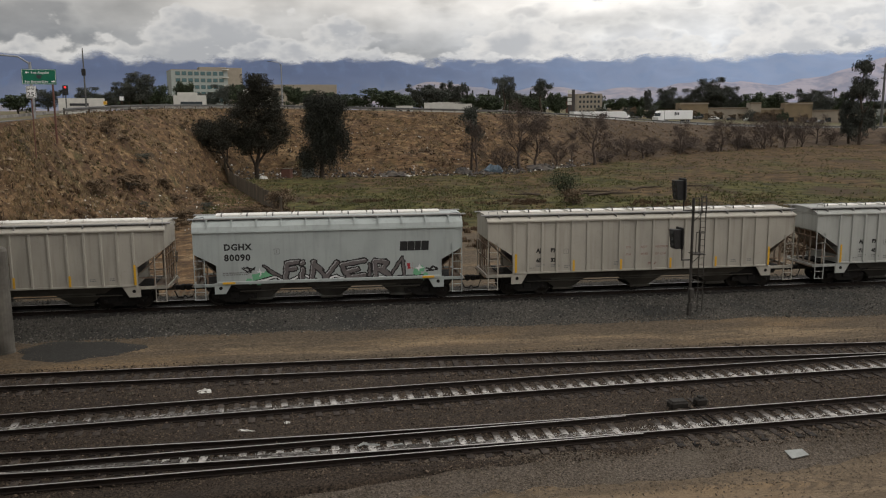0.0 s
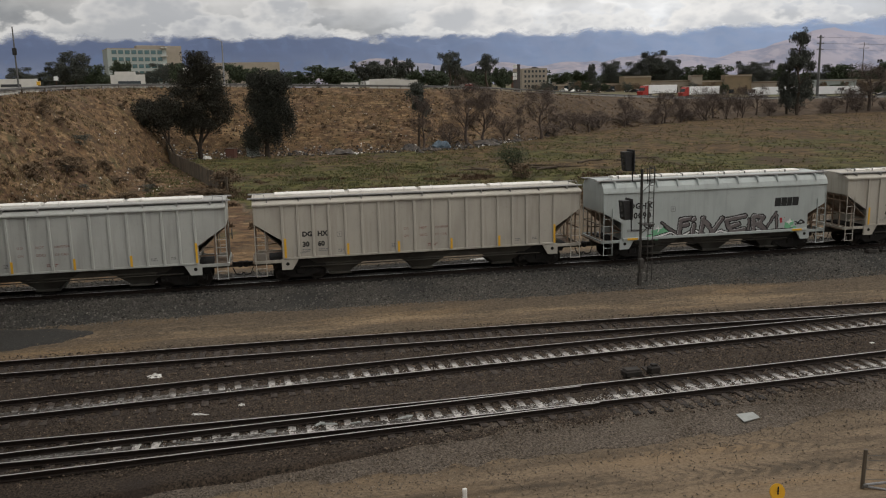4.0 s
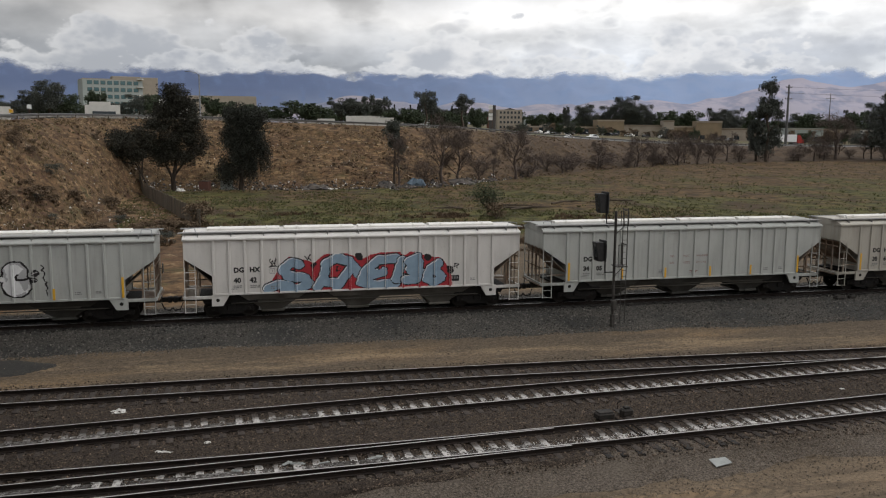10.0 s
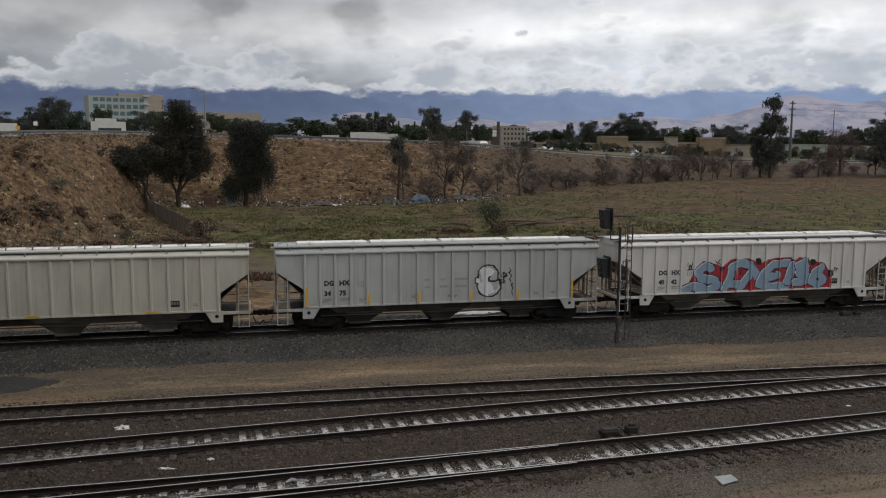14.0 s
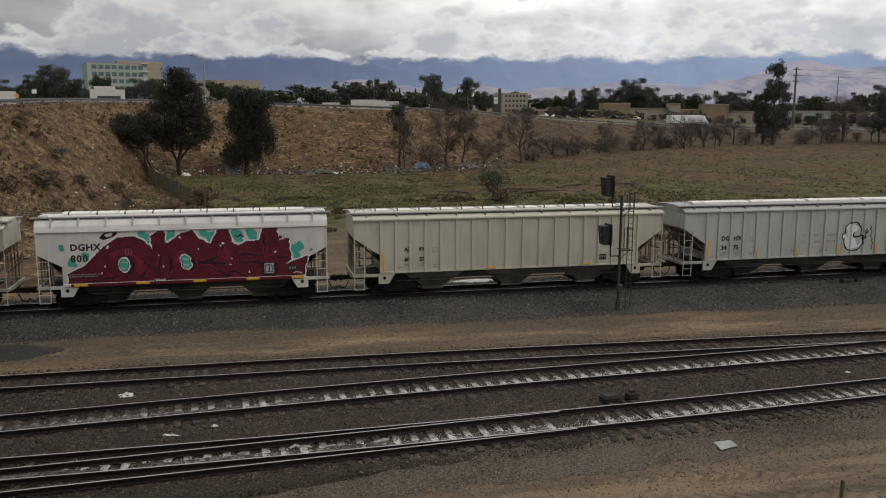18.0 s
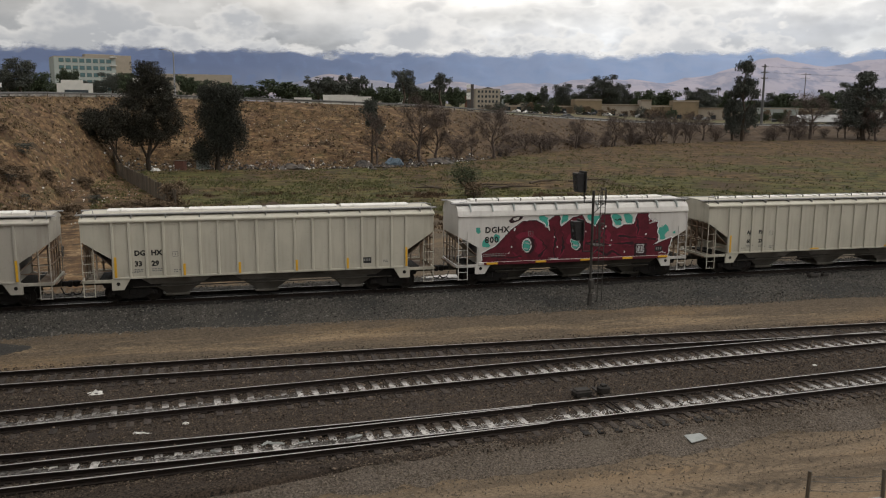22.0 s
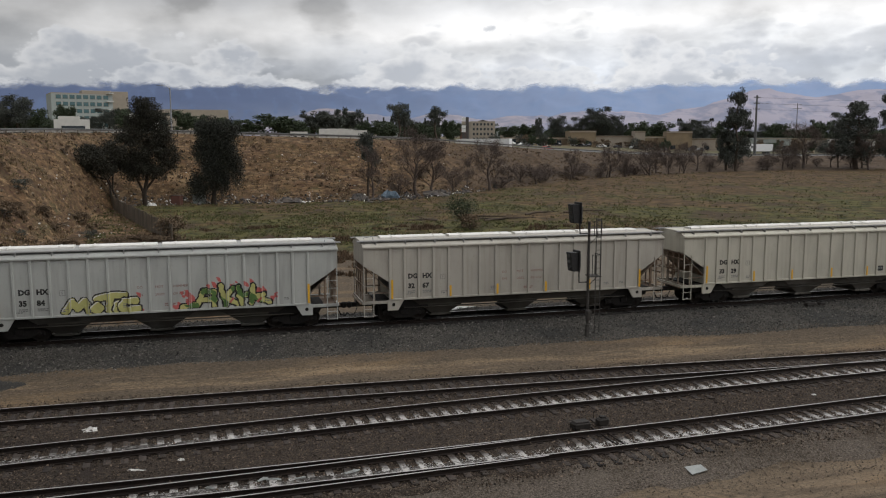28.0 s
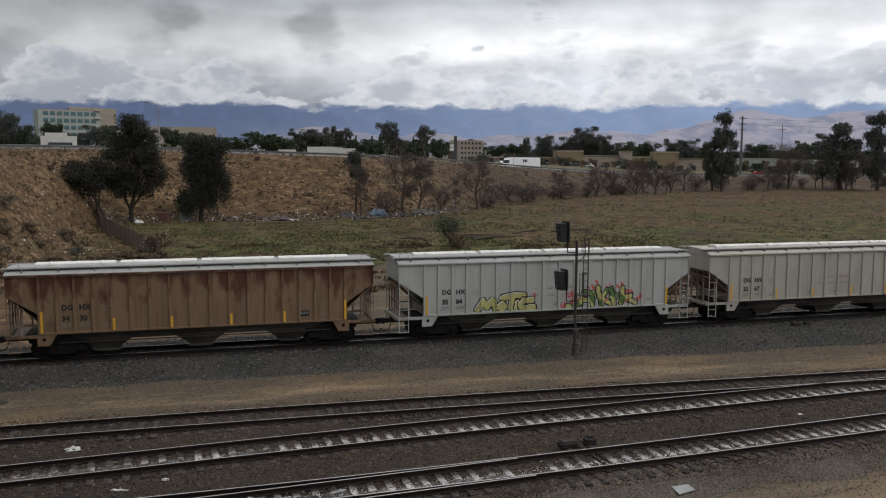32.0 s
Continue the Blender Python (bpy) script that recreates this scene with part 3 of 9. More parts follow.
def ground_material():
    m = bpy.data.materials.new("ground_earth")
    m.use_nodes = True
    nt = m.node_tree
    L = nt.links.new
    b = nt.nodes["Principled BSDF"]
    b.inputs["Roughness"].default_value = 0.95
    b.inputs["Specular IOR Level"].default_value = 0.15
    tc = nt.nodes.new("ShaderNodeTexCoord")

    def noise_at(scale, stretch=(1, 1, 1), detail=8, rough=0.62):
        mp = nt.nodes.new("ShaderNodeMapping")
        mp.inputs["Scale"].default_value = stretch
        L(tc.outputs["Object"], mp.inputs[0])
        n = nt.nodes.new("ShaderNodeTexNoise")
        n.inputs["Scale"].default_value, n.inputs["Detail"].default_value, n.inputs["Roughness"].default_value = scale, detail, rough
        L(mp.outputs[0], n.inputs["Vector"])
        return n.outputs[0]

    def reach(v, lo, hi):
        r = nt.nodes.new("ShaderNodeMapRange")
        r.inputs["From Min"].default_value, r.inputs["From Max"].default_value = lo, hi
        L(v, r.inputs["Value"])
        return r.outputs[0]

    def mix(fac, a, c):
        x = nt.nodes.new("ShaderNodeMix")
        x.data_type = "RGBA"
        L(fac, x.inputs["Factor"])
        for key, s in (("A", a), ("B", c)):
            if isinstance(s, tuple):
                x.inputs[key].default_value = (*s, 1)
            else:
                L(s, x.inputs[key])
        return x.outputs["Result"]

    def calc(op, a, c):
        n = nt.nodes.new("ShaderNodeMath")
        n.operation = op
        for i, s in enumerate((a, c)):
            if isinstance(s, (int, float)):
                n.inputs[i].default_value = s
            else:
                L(s, n.inputs[i])
        return n.outputs[0]

    fine, mid, wide = noise_at(7.0), noise_at(0.9), noise_at(0.12)
    # yard: grey-brown gravelly earth with tan bare patches drawn out along the tracks
    yard = mix(reach(fine, 0.34, 0.66), (0.044, 0.037, 0.029), (0.130, 0.108, 0.084))
    yard = mix(reach(noise_at(0.30, (0.35, 1.3, 1)), 0.50, 0.72), yard, mix(reach(fine, 0.3, 0.7), (0.115, 0.085, 0.054), (0.23, 0.17, 0.108)))
    # a bare tan lane beside the main track
    spot = nt.nodes.new("ShaderNodeSeparateXYZ")
    L(tc.outputs["Object"], spot.inputs[0])
    off = calc("ABSOLUTE", calc("SUBTRACT", calc("ADD", spot.outputs[1], calc("MULTIPLY", spot.outputs[0], 0.055)), 35.6), 0.0)
    lane = calc("ADD", calc("SUBTRACT", 0.85, calc("MULTIPLY", off, 0.55)), calc("MULTIPLY", calc("SUBTRACT", noise_at(0.55, (0.30, 1.3, 1), 9, 0.72), 0.5), 5.0))
    yard = mix(calc("MULTIPLY", reach(lane, 0.30, 1.25), reach(spot.outputs[0], -14.0, -5.0)), yard, mix(reach(fine, 0.3, 0.7), (0.115, 0.089, 0.061), (0.285, 0.224, 0.155)))
    yard = mix(reach(noise_at(2.6, (0.6, 1.2, 1), 9, 0.75), 0.55, 0.72), yard, (0.045, 0.038, 0.031))
    near = calc("MULTIPLY", calc("SUBTRACT", 20.9, calc("SUBTRACT", spot.outputs[1], calc("MULTIPLY", spot.outputs[0], 0.06))), 0.5)
    near = calc("ADD", near, calc("MULTIPLY", calc("SUBTRACT", noise_at(0.4, (0.5, 1.3, 1)), 0.5), 1.6))
    yard = mix(reach(near, 0.1, 1.1), yard, mix(reach(noise_at(14.0, (0.7, 1.3, 1)), 0.3, 0.7), (0.100, 0.080, 0.060), (0.225, 0.182, 0.136)))
    yard = mix(calc("MULTIPLY", reach(noise_at(0.6, (0.22, 1.8, 1), 7, 0.6), 0.50, 0.66), reach(near, 0.4, 1.2)), yard, (0.062, 0.052, 0.042))
    yard = mix(calc("MULTIPLY", reach(noise_at(0.35, (0.3, 1.5, 1), 5, 0.5), 0.54, 0.66), reach(near, 0.6, 1.4)), yard, (0.205, 0.150, 0.096))
    # two lines of tyre lugs pressed into the near earth
    for centre in (20.55, 19.15):
        across = calc("SUBTRACT", calc("ADD", spot.outputs[1], calc("MULTIPLY", spot.outputs[0], 0.085)), centre)
        band = calc("MULTIPLY", reach(calc("ABSOLUTE", across, 0.0), 0.42, 0.22), reach(noise_at(0.5, (0.5, 0.5, 1)), 0.42, 0.60))
        lug = calc("SINE", calc("ADD", calc("MULTIPLY", spot.outputs[0], 12.0), calc("MULTIPLY", calc("ABSOLUTE", across, 0.0), 14.0)), 0.0)
        yard = mix(calc("MULTIPLY", calc("MULTIPLY", band, 0.55), reach(calc("ADD", lug, calc("MULTIPLY", calc("SUBTRACT", mid, 0.5), 3.0)), -0.4, 0.7)), yard, (0.050, 0.045, 0.039))
    # field: short green and straw in patches
    green = mix(reach(noise_at(0.5, (1.0, 0.9, 1)), 0.42, 0.58), (0.028, 0.030, 0.011), (0.088, 0.088, 0.032))
    straw = mix(reach(noise_at(0.5, (1.0, 0.9, 1)), 0.42, 0.60), (0.040, 0.027, 0.016), (0.120, 0.083, 0.044))
    field = mix(reach(calc("ADD", noise_at(0.075, (1.0, 0.6, 1)), calc("MULTIPLY", calc("SUBTRACT", spot.outputs[1], 118.0), 0.0022)), 0.45, 0.58), green, straw)
    field = mix(reach(noise_at(0.11, (1.0, 0.6, 1)), 0.53, 0.63), field, (0.050, 0.035, 0.024))
    field = mix(reach(noise_at(0.8, (1.0, 0.9, 1)), 0.58, 0.72), field, (0.115, 0.092, 0.052))
    # banks: dry grass over brown soil
    bank = mix(reach(mid, 0.36, 0.64), (0.046, 0.030, 0.019), (0.176, 0.116, 0.066))
    bank = mix(reach(noise_at(2.4), 0.56, 0.74), bank, (0.215, 0.155, 0.094))
    bank = mix(reach(noise_at(0.10, (0.8, 1.0, 5.0)), 0.47, 0.60), bank, mix(reach(mid, 0.4, 0.6), (0.058, 0.035, 0.025), (0.105, 0.066, 0.042)))
    bank = mix(reach(noise_at(0.07, (1.4, 1.0, 3.0)), 0.56, 0.66), bank, (0.215, 0.155, 0.094))
    bank = mix(reach(noise_at(0.22), 0.56, 0.66), bank, (0.072, 0.064, 0.033))
    bank = mix(reach(noise_at(0.55, (0.9, 0.9, 2.5)), 0.48, 0.64), bank, (0.050, 0.033, 0.021))
    bank = mix(reach(noise_at(0.16, (1.2, 1.0, 3.0)), 0.50, 0.62), bank, mix(reach(mid, 0.4, 0.6), (0.038, 0.027, 0.018), (0.115, 0.072, 0.040)))
    bank = mix(reach(noise_at(1.1, (0.7, 0.7, 3.0)), 0.56, 0.68), bank, (0.245, 0.182, 0.115))
    bank = mix(reach(noise_at(0.45, (0.4, 1.6, 2.5), 9, 0.7), 0.56, 0.66), bank, (0.235, 0.168, 0.100))
    bank = mix(reach(noise_at(0.33, (1.6, 0.6, 1.0)), 0.60, 0.68), bank, (0.048, 0.036, 0.024))
    bank = mix(reach(spot.outputs[0], 30.0, 62.0), bank, mix(reach(mid, 0.36, 0.64), (0.042, 0.032, 0.025), (0.105, 0.080, 0.060)))
    far = mix(reach(noise_at(0.03), 0.4, 0.6), (0.12, 0.10, 0.07), (0.10, 0.105, 0.06))
    at = nt.nodes.new("ShaderNodeAttribute")
    at.attribute_name = "cover"
    sep = nt.nodes.new("ShaderNodeSeparateXYZ")
    L(at.outputs["Vector"], sep.inputs[0])
    rag = calc("MULTIPLY", calc("SUBTRACT", noise_at(0.35), 0.5), 1.1)

    def edge(v):
        return reach(calc("ADD", v, rag), 0.35, 0.65)

    col = mix(edge(sep.outputs[0]), yard, field)
    col = mix(edge(sep.outputs[1]), col, bank)
    col = mix(edge(sep.outputs[2]), col, far)
    warm = nt.nodes.new("ShaderNodeMix")
    warm.data_type = "RGBA"
    warm.blend_type = "MULTIPLY"
    warm.inputs["Factor"].default_value = 1.0
    L(col, warm.inputs["A"])
    warm.inputs["B"].default_value = (1.08, 1.0, 0.90, 1)
    L(warm.outputs["Result"], b.inputs["Base Color"])
    bp = nt.nodes.new("ShaderNodeBump")
    bp.inputs["Strength"].default_value, bp.inputs["Distance"].default_value = 0.6, 0.08
    L(noise_at(5.0, detail=10, rough=0.7), bp.inputs["Height"])
    L(bp.outputs[0], b.inputs["Normal"])
    return m


def build_ground():
    azs = [-180 + 5 * i for i in range(31)] + [-26 + 0.4 * i for i in range(191)] + [52 + 4 * i for i in range(32)]
    verts, cover = [], []
    for az in azs:
        foot, crest = smooth_knots(az, FOOT), smooth_knots(az, CREST)
        radii = [0.3 + (foot - 0.3) * (i / 56) ** 0.9 for i in range(56)] + [foot + (crest - foot) * i / 44 for i in range(45)]
        radii += [crest + 4, crest + 14, crest + 30, crest + 36, crest + 45] + [(crest + 45) * ((4700 / (crest + 45)) ** (i / 18)) for i in range(1, 19)]
        for i, r in enumerate(radii):
            x, y = polar(az, r)
            verts.append((x, y, ground_z(x, y)))
            is_bank = 1.0 if foot <= r <= crest + 2 and y > 46 else 0.0
            is_far = 1.0 if r > crest + 40 and y > 46 else 0.0
            is_field = min(1.0, max(0.0, (y - 62) / 22)) if r < foot + 2 and x > -4.2 - (y - 84) * 0.213 else 0.0
            is_bank = max(is_bank, 0.75 if 48.5 < y and r < foot + 2 and x <= -4.2 - (y - 84) * 0.213 else 0.0)
            cover.append((is_field, is_bank, is_far))
    n, k = len(azs), len(radii)
    faces = [(i * k + j, i * k + j + 1, ((i + 1) % n) * k + j + 1, ((i + 1) % n) * k + j) for i in range(n) for j in range(k - 1)]
    faces.append(tuple(i * k for i in range(n)))
    me = bpy.data.meshes.new("ground")
    me.from_pydata(verts, [], faces)
    at = me.attributes.new("cover", "FLOAT_VECTOR", "POINT")
    at.data.foreach_set("vector", [c for row in cover for c in row])
    me.materials.append(ground_material())
    me.polygons.foreach_set("use_smooth", [True] * len(me.polygons))
    ob = new("ground", me)
    if me.polygons[len(me.polygons) // 2].normal.z < 0:
        me.flip_normals()
    return tagged(ob, "bare gravelly yard earth, weedy field and dry grass banks", "ground", kind="structure")


build_ground()


# ---- tracks ----
TRAIN_Y = 43.4
T1 = [(-60, 31.2), (-20, 31.2), (-8, 31.15), (1, 31.05), (8, 30.8), (18, 30.32), (28, 29.7), (45, 28.9), (60, 28.75), (110, 28.75)]
T2 = [(-60, 23.0), (-20, 25.9), (-8, 26.75), (1, 27.4), (7, 27.7), (14, 28.02), (26, 28.4), (45, 28.75), (60, 28.75), (110, 28.75)]
T3 = [(-60, 23.6), (-20, 23.3), (-7, 23.18), (1, 23.12), (6, 23.25), (10, 23.38), (22, 23.95), (40, 25.0), (60, 26.3), (110, 29.5)]
T4_GAP = [(-60, 6.0), (-30, 2.6), (-14, 1.25), (-7, 0.78), (0, 0.36), (6, 0.12), (11, 0.0)]


def line_of(table):
    def at(x):
        return sum(knots(x + d, table) for d in (-6, -4, -2, 0, 2, 4, 6)) / 7
    return at


t1, t2, t3 = line_of(T1), line_of(T2), line_of(T3)
gap4 = line_of(T4_GAP)


def t4(x):
    return t3(x) - gap4(x) - 0.02


def dusty_tie(name, amount):
    """Tie timber whitened between the rails by spilled powder."""
    m = surface(name, (0.026, 0.020, 0.017), (0.062, 0.050, 0.042), 5, 0.9, 0, 0.3, vary=0.3, stretch=(1, 0.25, 1))
    nt = m.node_tree
    L = nt.links.new
    b = nt.nodes["Principled BSDF"]
    src = b.inputs["Base Color"].links[0].from_socket
    tc = nt.nodes.new("ShaderNodeTexCoord")
    sep = nt.nodes.new("ShaderNodeSeparateXYZ")
    L(tc.outputs["Object"], sep.inputs[0])
    oi = nt.nodes.new("ShaderNodeObjectInfo")
    add = nt.nodes.new("ShaderNodeVectorMath")
    L(tc.outputs["Object"], add.inputs[0])
    L(oi.outputs["Location"], add.inputs[1])
    n = nt.nodes.new("ShaderNodeTexNoise")
    n.inputs["Scale"].default_value, n.inputs["Detail"].default_value, n.inputs["Roughness"].default_value = 5.5, 9, 0.78
    L(add.outputs[0], n.inputs["Vector"])

    def reach(v, lo, hi, top):
        r = nt.nodes.new("ShaderNodeMapRange")
        r.inputs["From Min"].default_value, r.inputs["From Max"].default_value, r.inputs["To Max"].default_value = lo, hi, top
        L(v, r.inputs["Value"])
        return r.outputs[0]

    def times(a, c):
        x = nt.nodes.new("ShaderNodeMath")
        x.operation = "MULTIPLY"
        L(a, x.inputs[0])
        L(c, x.inputs[1])
        return x.outputs[0]

    inside = times(reach(sep.outputs[1], -0.72, -0.62, 1.0), reach(sep.outputs[1], 0.32, -0.1, 1.0))
    fac = times(inside, reach(n.outputs[0], 0.52 - 0.13 * amount, 0.70 - 0.13 * amount, 1.0))
    x = nt.nodes.new("ShaderNodeMix")
    x.data_type = "RGBA"
    L(fac, x.inputs["Factor"])
    L(src, x.inputs["A"])
    x.inputs["B"].default_value = (0.50, 0.48, 0.455, 1)
    L(x.outputs["Result"], b.inputs["Base Color"])
    return m


TIE_DUSTY = dusty_tie("powdered_tie", 1.2)
TIE_FAINT = dusty_tie("faintly_powdered_tie", -0.7)


def tie_mesh(material):
    return Shape().box(0, 0, 0, 0.225, 2.6, 0.19, bevel=0.015).mesh("tie", material)


TIES = {m.name: tie_mesh(m) for m in (TIE_WOOD, TIE_DUSTY, TIE_FAINT, TIE_DARK)}
PLATE = Shape().box(0, 0, 0, 0.2, 0.36, 0.025, bevel=0.006).mesh("tie_plate", RAIL_SIDE)


def rail_shape(centre, off, x0, x1):
    prof = [(-0.07, -0.17), (0.07, -0.17), (0.07, -0.155), (0.012, -0.13), (0.012, -0.045), (0.037, -0.035), (0.037, -0.008), (0.028, 0.0), (-0.028, 0.0), (-0.037, -0.008), (-0.037, -0.035), (-0.012, -0.045), (-0.012, -0.13), (-0.07, -0.155)]
    s = Shape()
    n, k = len(prof), int((x1 - x0) / 1.0) + 1
    verts = []
    for i in range(k + 1):
        x = x0 + (x1 - x0) * i / k
        y = centre(x) + off
        verts += [(x, y + a, c) for a, c in prof]
    faces, slots = [], []
    for i in range(k):
        for j in range(n):
            faces.append((i * n + j, i * n + (j + 1) % n, (i + 1) * n + (j + 1) % n, (i + 1) * n + j))
            slots.append(1 if j == 7 else 0)
    s.add(verts, faces)
    s.mi = slots
    return s


def track(label, centre, x0, x1, tie_x0, tie_x1, tie_data, z=0.0, spread=1.0, seed=1):
    rnd = random.Random(seed)
    t = thing("railway_track", pose(0, 0, z), label, "railway track", "yard tracks")
    for off in (-0.7525, 0.7525):
        part("rail", rail_shape(centre, off, x0, x1), (RAIL_SIDE, RAIL_TOP), t, "rusty rail with a worn bright head")
    x = tie_x0
    while x < tie_x1:
        y = centre(x)
        a = math.degrees(math.atan2(centre(x + 0.5) - centre(x - 0.5), 1.0))
        ob = part("tie", tie_data, None, t, m=pose(x, y + rnd.uniform(-0.07, 0.07) * spread, -0.265 + rnd.uniform(-0.012, 0.012), 0, 0, a + rnd.uniform(-1.6, 1.6) * spread))
        x += 0.535 + rnd.uniform(-0.03, 0.03) * spread
    s = Shape()
    x = tie_x0
    while x < min(tie_x1, 45):
        for off in (-0.7525, 0.7525):
            s.box(x, centre(x) + off, -0.165, 0.19, 0.36, 0.02)
        x += 0.535
    tagged(part("tie_plate", s, RAIL_SIDE, t), kind="stuff")
    return t


track("straight main track under the moving train, dark ties", lambda x: TRAIN_Y, -70, 150, -24, 62, TIES["dark_tie"], seed=2)
track("dark yard track with oily timber ties", t1, -60, 110, -20, 50, TIES["faintly_powdered_tie"], seed=3)
track("yard track whose ties are whitened by powder", t2, -60, 48, -20, 46, TIES["powdered_tie"], seed=4)
track("yard track with white powder spilled between its rails", t3, -60, 110, -18, 46, TIES["powdered_tie"], seed=5)


def diverging_track():
    t = thing("turnout_track", pose(0, 0, 0), "diverging turnout rails lying between the rails of the next track", "railway track", "yard tracks")
    for off in (-0.7525, 0.7525):
        part("rail", rail_shape(t4, off, -60, 9.5), (RAIL_SIDE, RAIL_TOP), t, "rusty turnout rail with a bright head")
    rnd = random.Random(9)
    x = 10.2
    while x < 14.8:
        part("tie", TIES["dark_tie"], None, t, m=pose(x + 0.27, t3(x) - 0.30, -0.285, 0, 0, rnd.uniform(-4, 4)))
        x += 0.55 + rnd.uniform(-0.05, 0.05)
    return t


diverging_track()


# ---- ballast beds and loose stone ----
def bed(name, label, near, far, top, low, x0, x1, material, step=0.5, rows=26, shoulder=1.2, seed=1.0):
    verts, faces = [], []
    k = int((x1 - x0) / step) + 1
    for i in range(k):
        x = x0 + i * step
        a, c = near(x), far(x)
        for j in range(rows):
            y = a + (c - a) * j / (rows - 1)
            rim = min(1.0, (y - a) / shoulder, (c - y) / 0.9 if c - y < 0.9 else 1.0)
            z = low + (top - low) * (rim * rim * (3 - 2 * rim)) + 0.035 * relief(x, y, 0.8, seed) + 0.03 * relief(x, y, 3.5, seed + 1)
            verts.append((x, y, z if 0 < j < rows - 1 else low - 0.1))
    faces = [(i * rows + j, (i + 1) * rows + j, (i + 1) * rows + j + 1, i * rows + j + 1) for i in range(k - 1) for j in range(rows - 1)]
    me = bpy.data.meshes.new(name)
    me.from_pydata(verts, [], faces)
    me.materials.append(material)
    me.polygons.foreach_set("use_smooth", [True] * len(faces))
    return tagged(new(name, me), label, "ballast", kind="structure")


def main_near(x):
    return knots(x, [(-40, 38.9), (-10, 38.3), (9, 37.2), (32, 36.0), (60, 35.4)]) + 0.35 * relief(x, 3.0, 4.0, 7.0)


bed("ballast_main", "grey crushed stone ballast under the main track", main_near, lambda x: 47.2, -0.24, -0.62, -70, 150, BED, shoulder=3.4, rows=24, seed=1.0)
# strip under the cars that carries their shade as well as oil in its colour
bed("ballast_oily", "near-black ballast between and beside the main rails, oil and train shade in its colour", lambda x: 41.7 + 0.3 * relief(x, 2.0, 2.5, 3.0), lambda x: 45.4, -0.19, -0.4, -70, 150, BED_SHADED, shoulder=0.5, rows=16, seed=6.0)
bed("ballast_yard", "grimy dark ballast filling between the yard tracks", lambda x: min(t4(x) if x < 11 else t3(x), t3(x)) - knots(x, [(-60, 2.6), (-4, 2.4), (4, 1.9), (10, 1.6), (30, 1.5)]) + 0.25 * relief(x, 9.0, 2.0, 7.0), lambda x: max(t1(x), t2(x)) + 1.7 + 0.3 * relief(x, 5.0, 4.0, 7.0), -0.20, -0.5, -60, 110, BED_NEAR, rows=46, shoulder=0.35, seed=4.0)


bed("gravel_apron", "grey-brown gravel sloping from the yard track to bare earth", lambda x: t3(x) - 3.3 + 0.5 * relief(x, 9.0, 3.0, 7.0), lambda x: t3(x) + 0.6, -0.205, -0.46, -60, 110, BED_APRON, rows=20, shoulder=2.3, seed=9.0)


def powder_material():
    """Dirty white powder trodden into dark ballast, thicker in long drifts."""
    m = surface("trodden_powder", (0.016, 0.013, 0.011), (0.060, 0.050, 0.043), 9, 0.95, 0, 0.8, spread=0.13)
    nt = m.node_tree
    L = nt.links.new
    b = nt.nodes["Principled BSDF"]
    src = b.inputs["Base Color"].links[0].from_socket
    tc = nt.nodes.new("ShaderNodeTexCoord")

    def grain(scale, stretch, lo, hi, rough):
        mp = nt.nodes.new("ShaderNodeMapping")
        mp.inputs["Scale"].default_value = stretch
        L(tc.outputs["Object"], mp.inputs[0])
        n = nt.nodes.new("ShaderNodeTexNoise")
        n.inputs["Scale"].default_value, n.inputs["Detail"].default_value, n.inputs["Roughness"].default_value = scale, 8, rough
        L(mp.outputs[0], n.inputs["Vector"])
        r = nt.nodes.new("ShaderNodeMapRange")
        r.inputs["From Min"].default_value, r.inputs["From Max"].default_value = lo, hi
        L(n.outputs[0], r.inputs["Value"])
        return r.outputs[0]

    mul = nt.nodes.new("ShaderNodeMath")
    mul.operation = "MULTIPLY"
    L(grain(7.0, (1, 1.4, 1), 0.46, 0.64, 0.8), mul.inputs[0])
    L(grain(0.9, (0.5, 1, 1), 0.38, 0.60, 0.6), mul.inputs[1])
    x = nt.nodes.new("ShaderNodeMix")
    x.data_type = "RGBA"
    L(mul.outputs[0], x.inputs["Factor"])
    L(src, x.inputs["A"])
    x.inputs["B"].default_value = (0.46, 0.445, 0.42, 1)
    L(x.outputs["Result"], b.inputs["Base Color"])
    return m


POWDER = powder_material()


def drift(line, x0, x1, y0, y1, label, seed):
    """Powder lying in the cribs between two rails, worn down to the ties in places."""
    step, rows = 0.12, 9
    k = int((x1 - x0) / step) + 1
    verts = []
    for i in range(k):
        x = x0 + i * step
        for j in range(rows):
            v = j / (rows - 1)
            y = line(x) + y0 + (y1 - y0) * v
            edge = min(1.0, 5 * v, 5 * (1 - v), (x - x0) / 2.5, (x1 - x) / 2.5)
            verts.append((x, y, -0.160 - 0.06 * (1 - max(edge, 0.0)) + 0.02 * relief(x, y, 0.5, seed) + 0.028 * relief(x, y, 2.2, seed + 2)))
    faces = [(i * rows + j, (i + 1) * rows + j, (i + 1) * rows + j + 1, i * rows + j + 1) for i in range(k - 1) for j in range(rows - 1)]
    me = bpy.data.meshes.new("powder_drift")
    me.from_pydata(verts, [], faces)
    me.materials.append(POWDER)
    return tagged(new("powder_drift", me), label, "powder", kind="stuff")


drift(t3, -14.0, 12.5, -0.68, 0.10, "dirty white powder trodden between the rails", 3.0)
drift(t3, 11.0, 26.0, -0.68, -0.15, "speckled white powder drifted along the near rail", 5.0)
drift(t2, -16.0, 4.5, -0.66, 0.20, "grey-white powder trodden between the yard rails", 7.0)


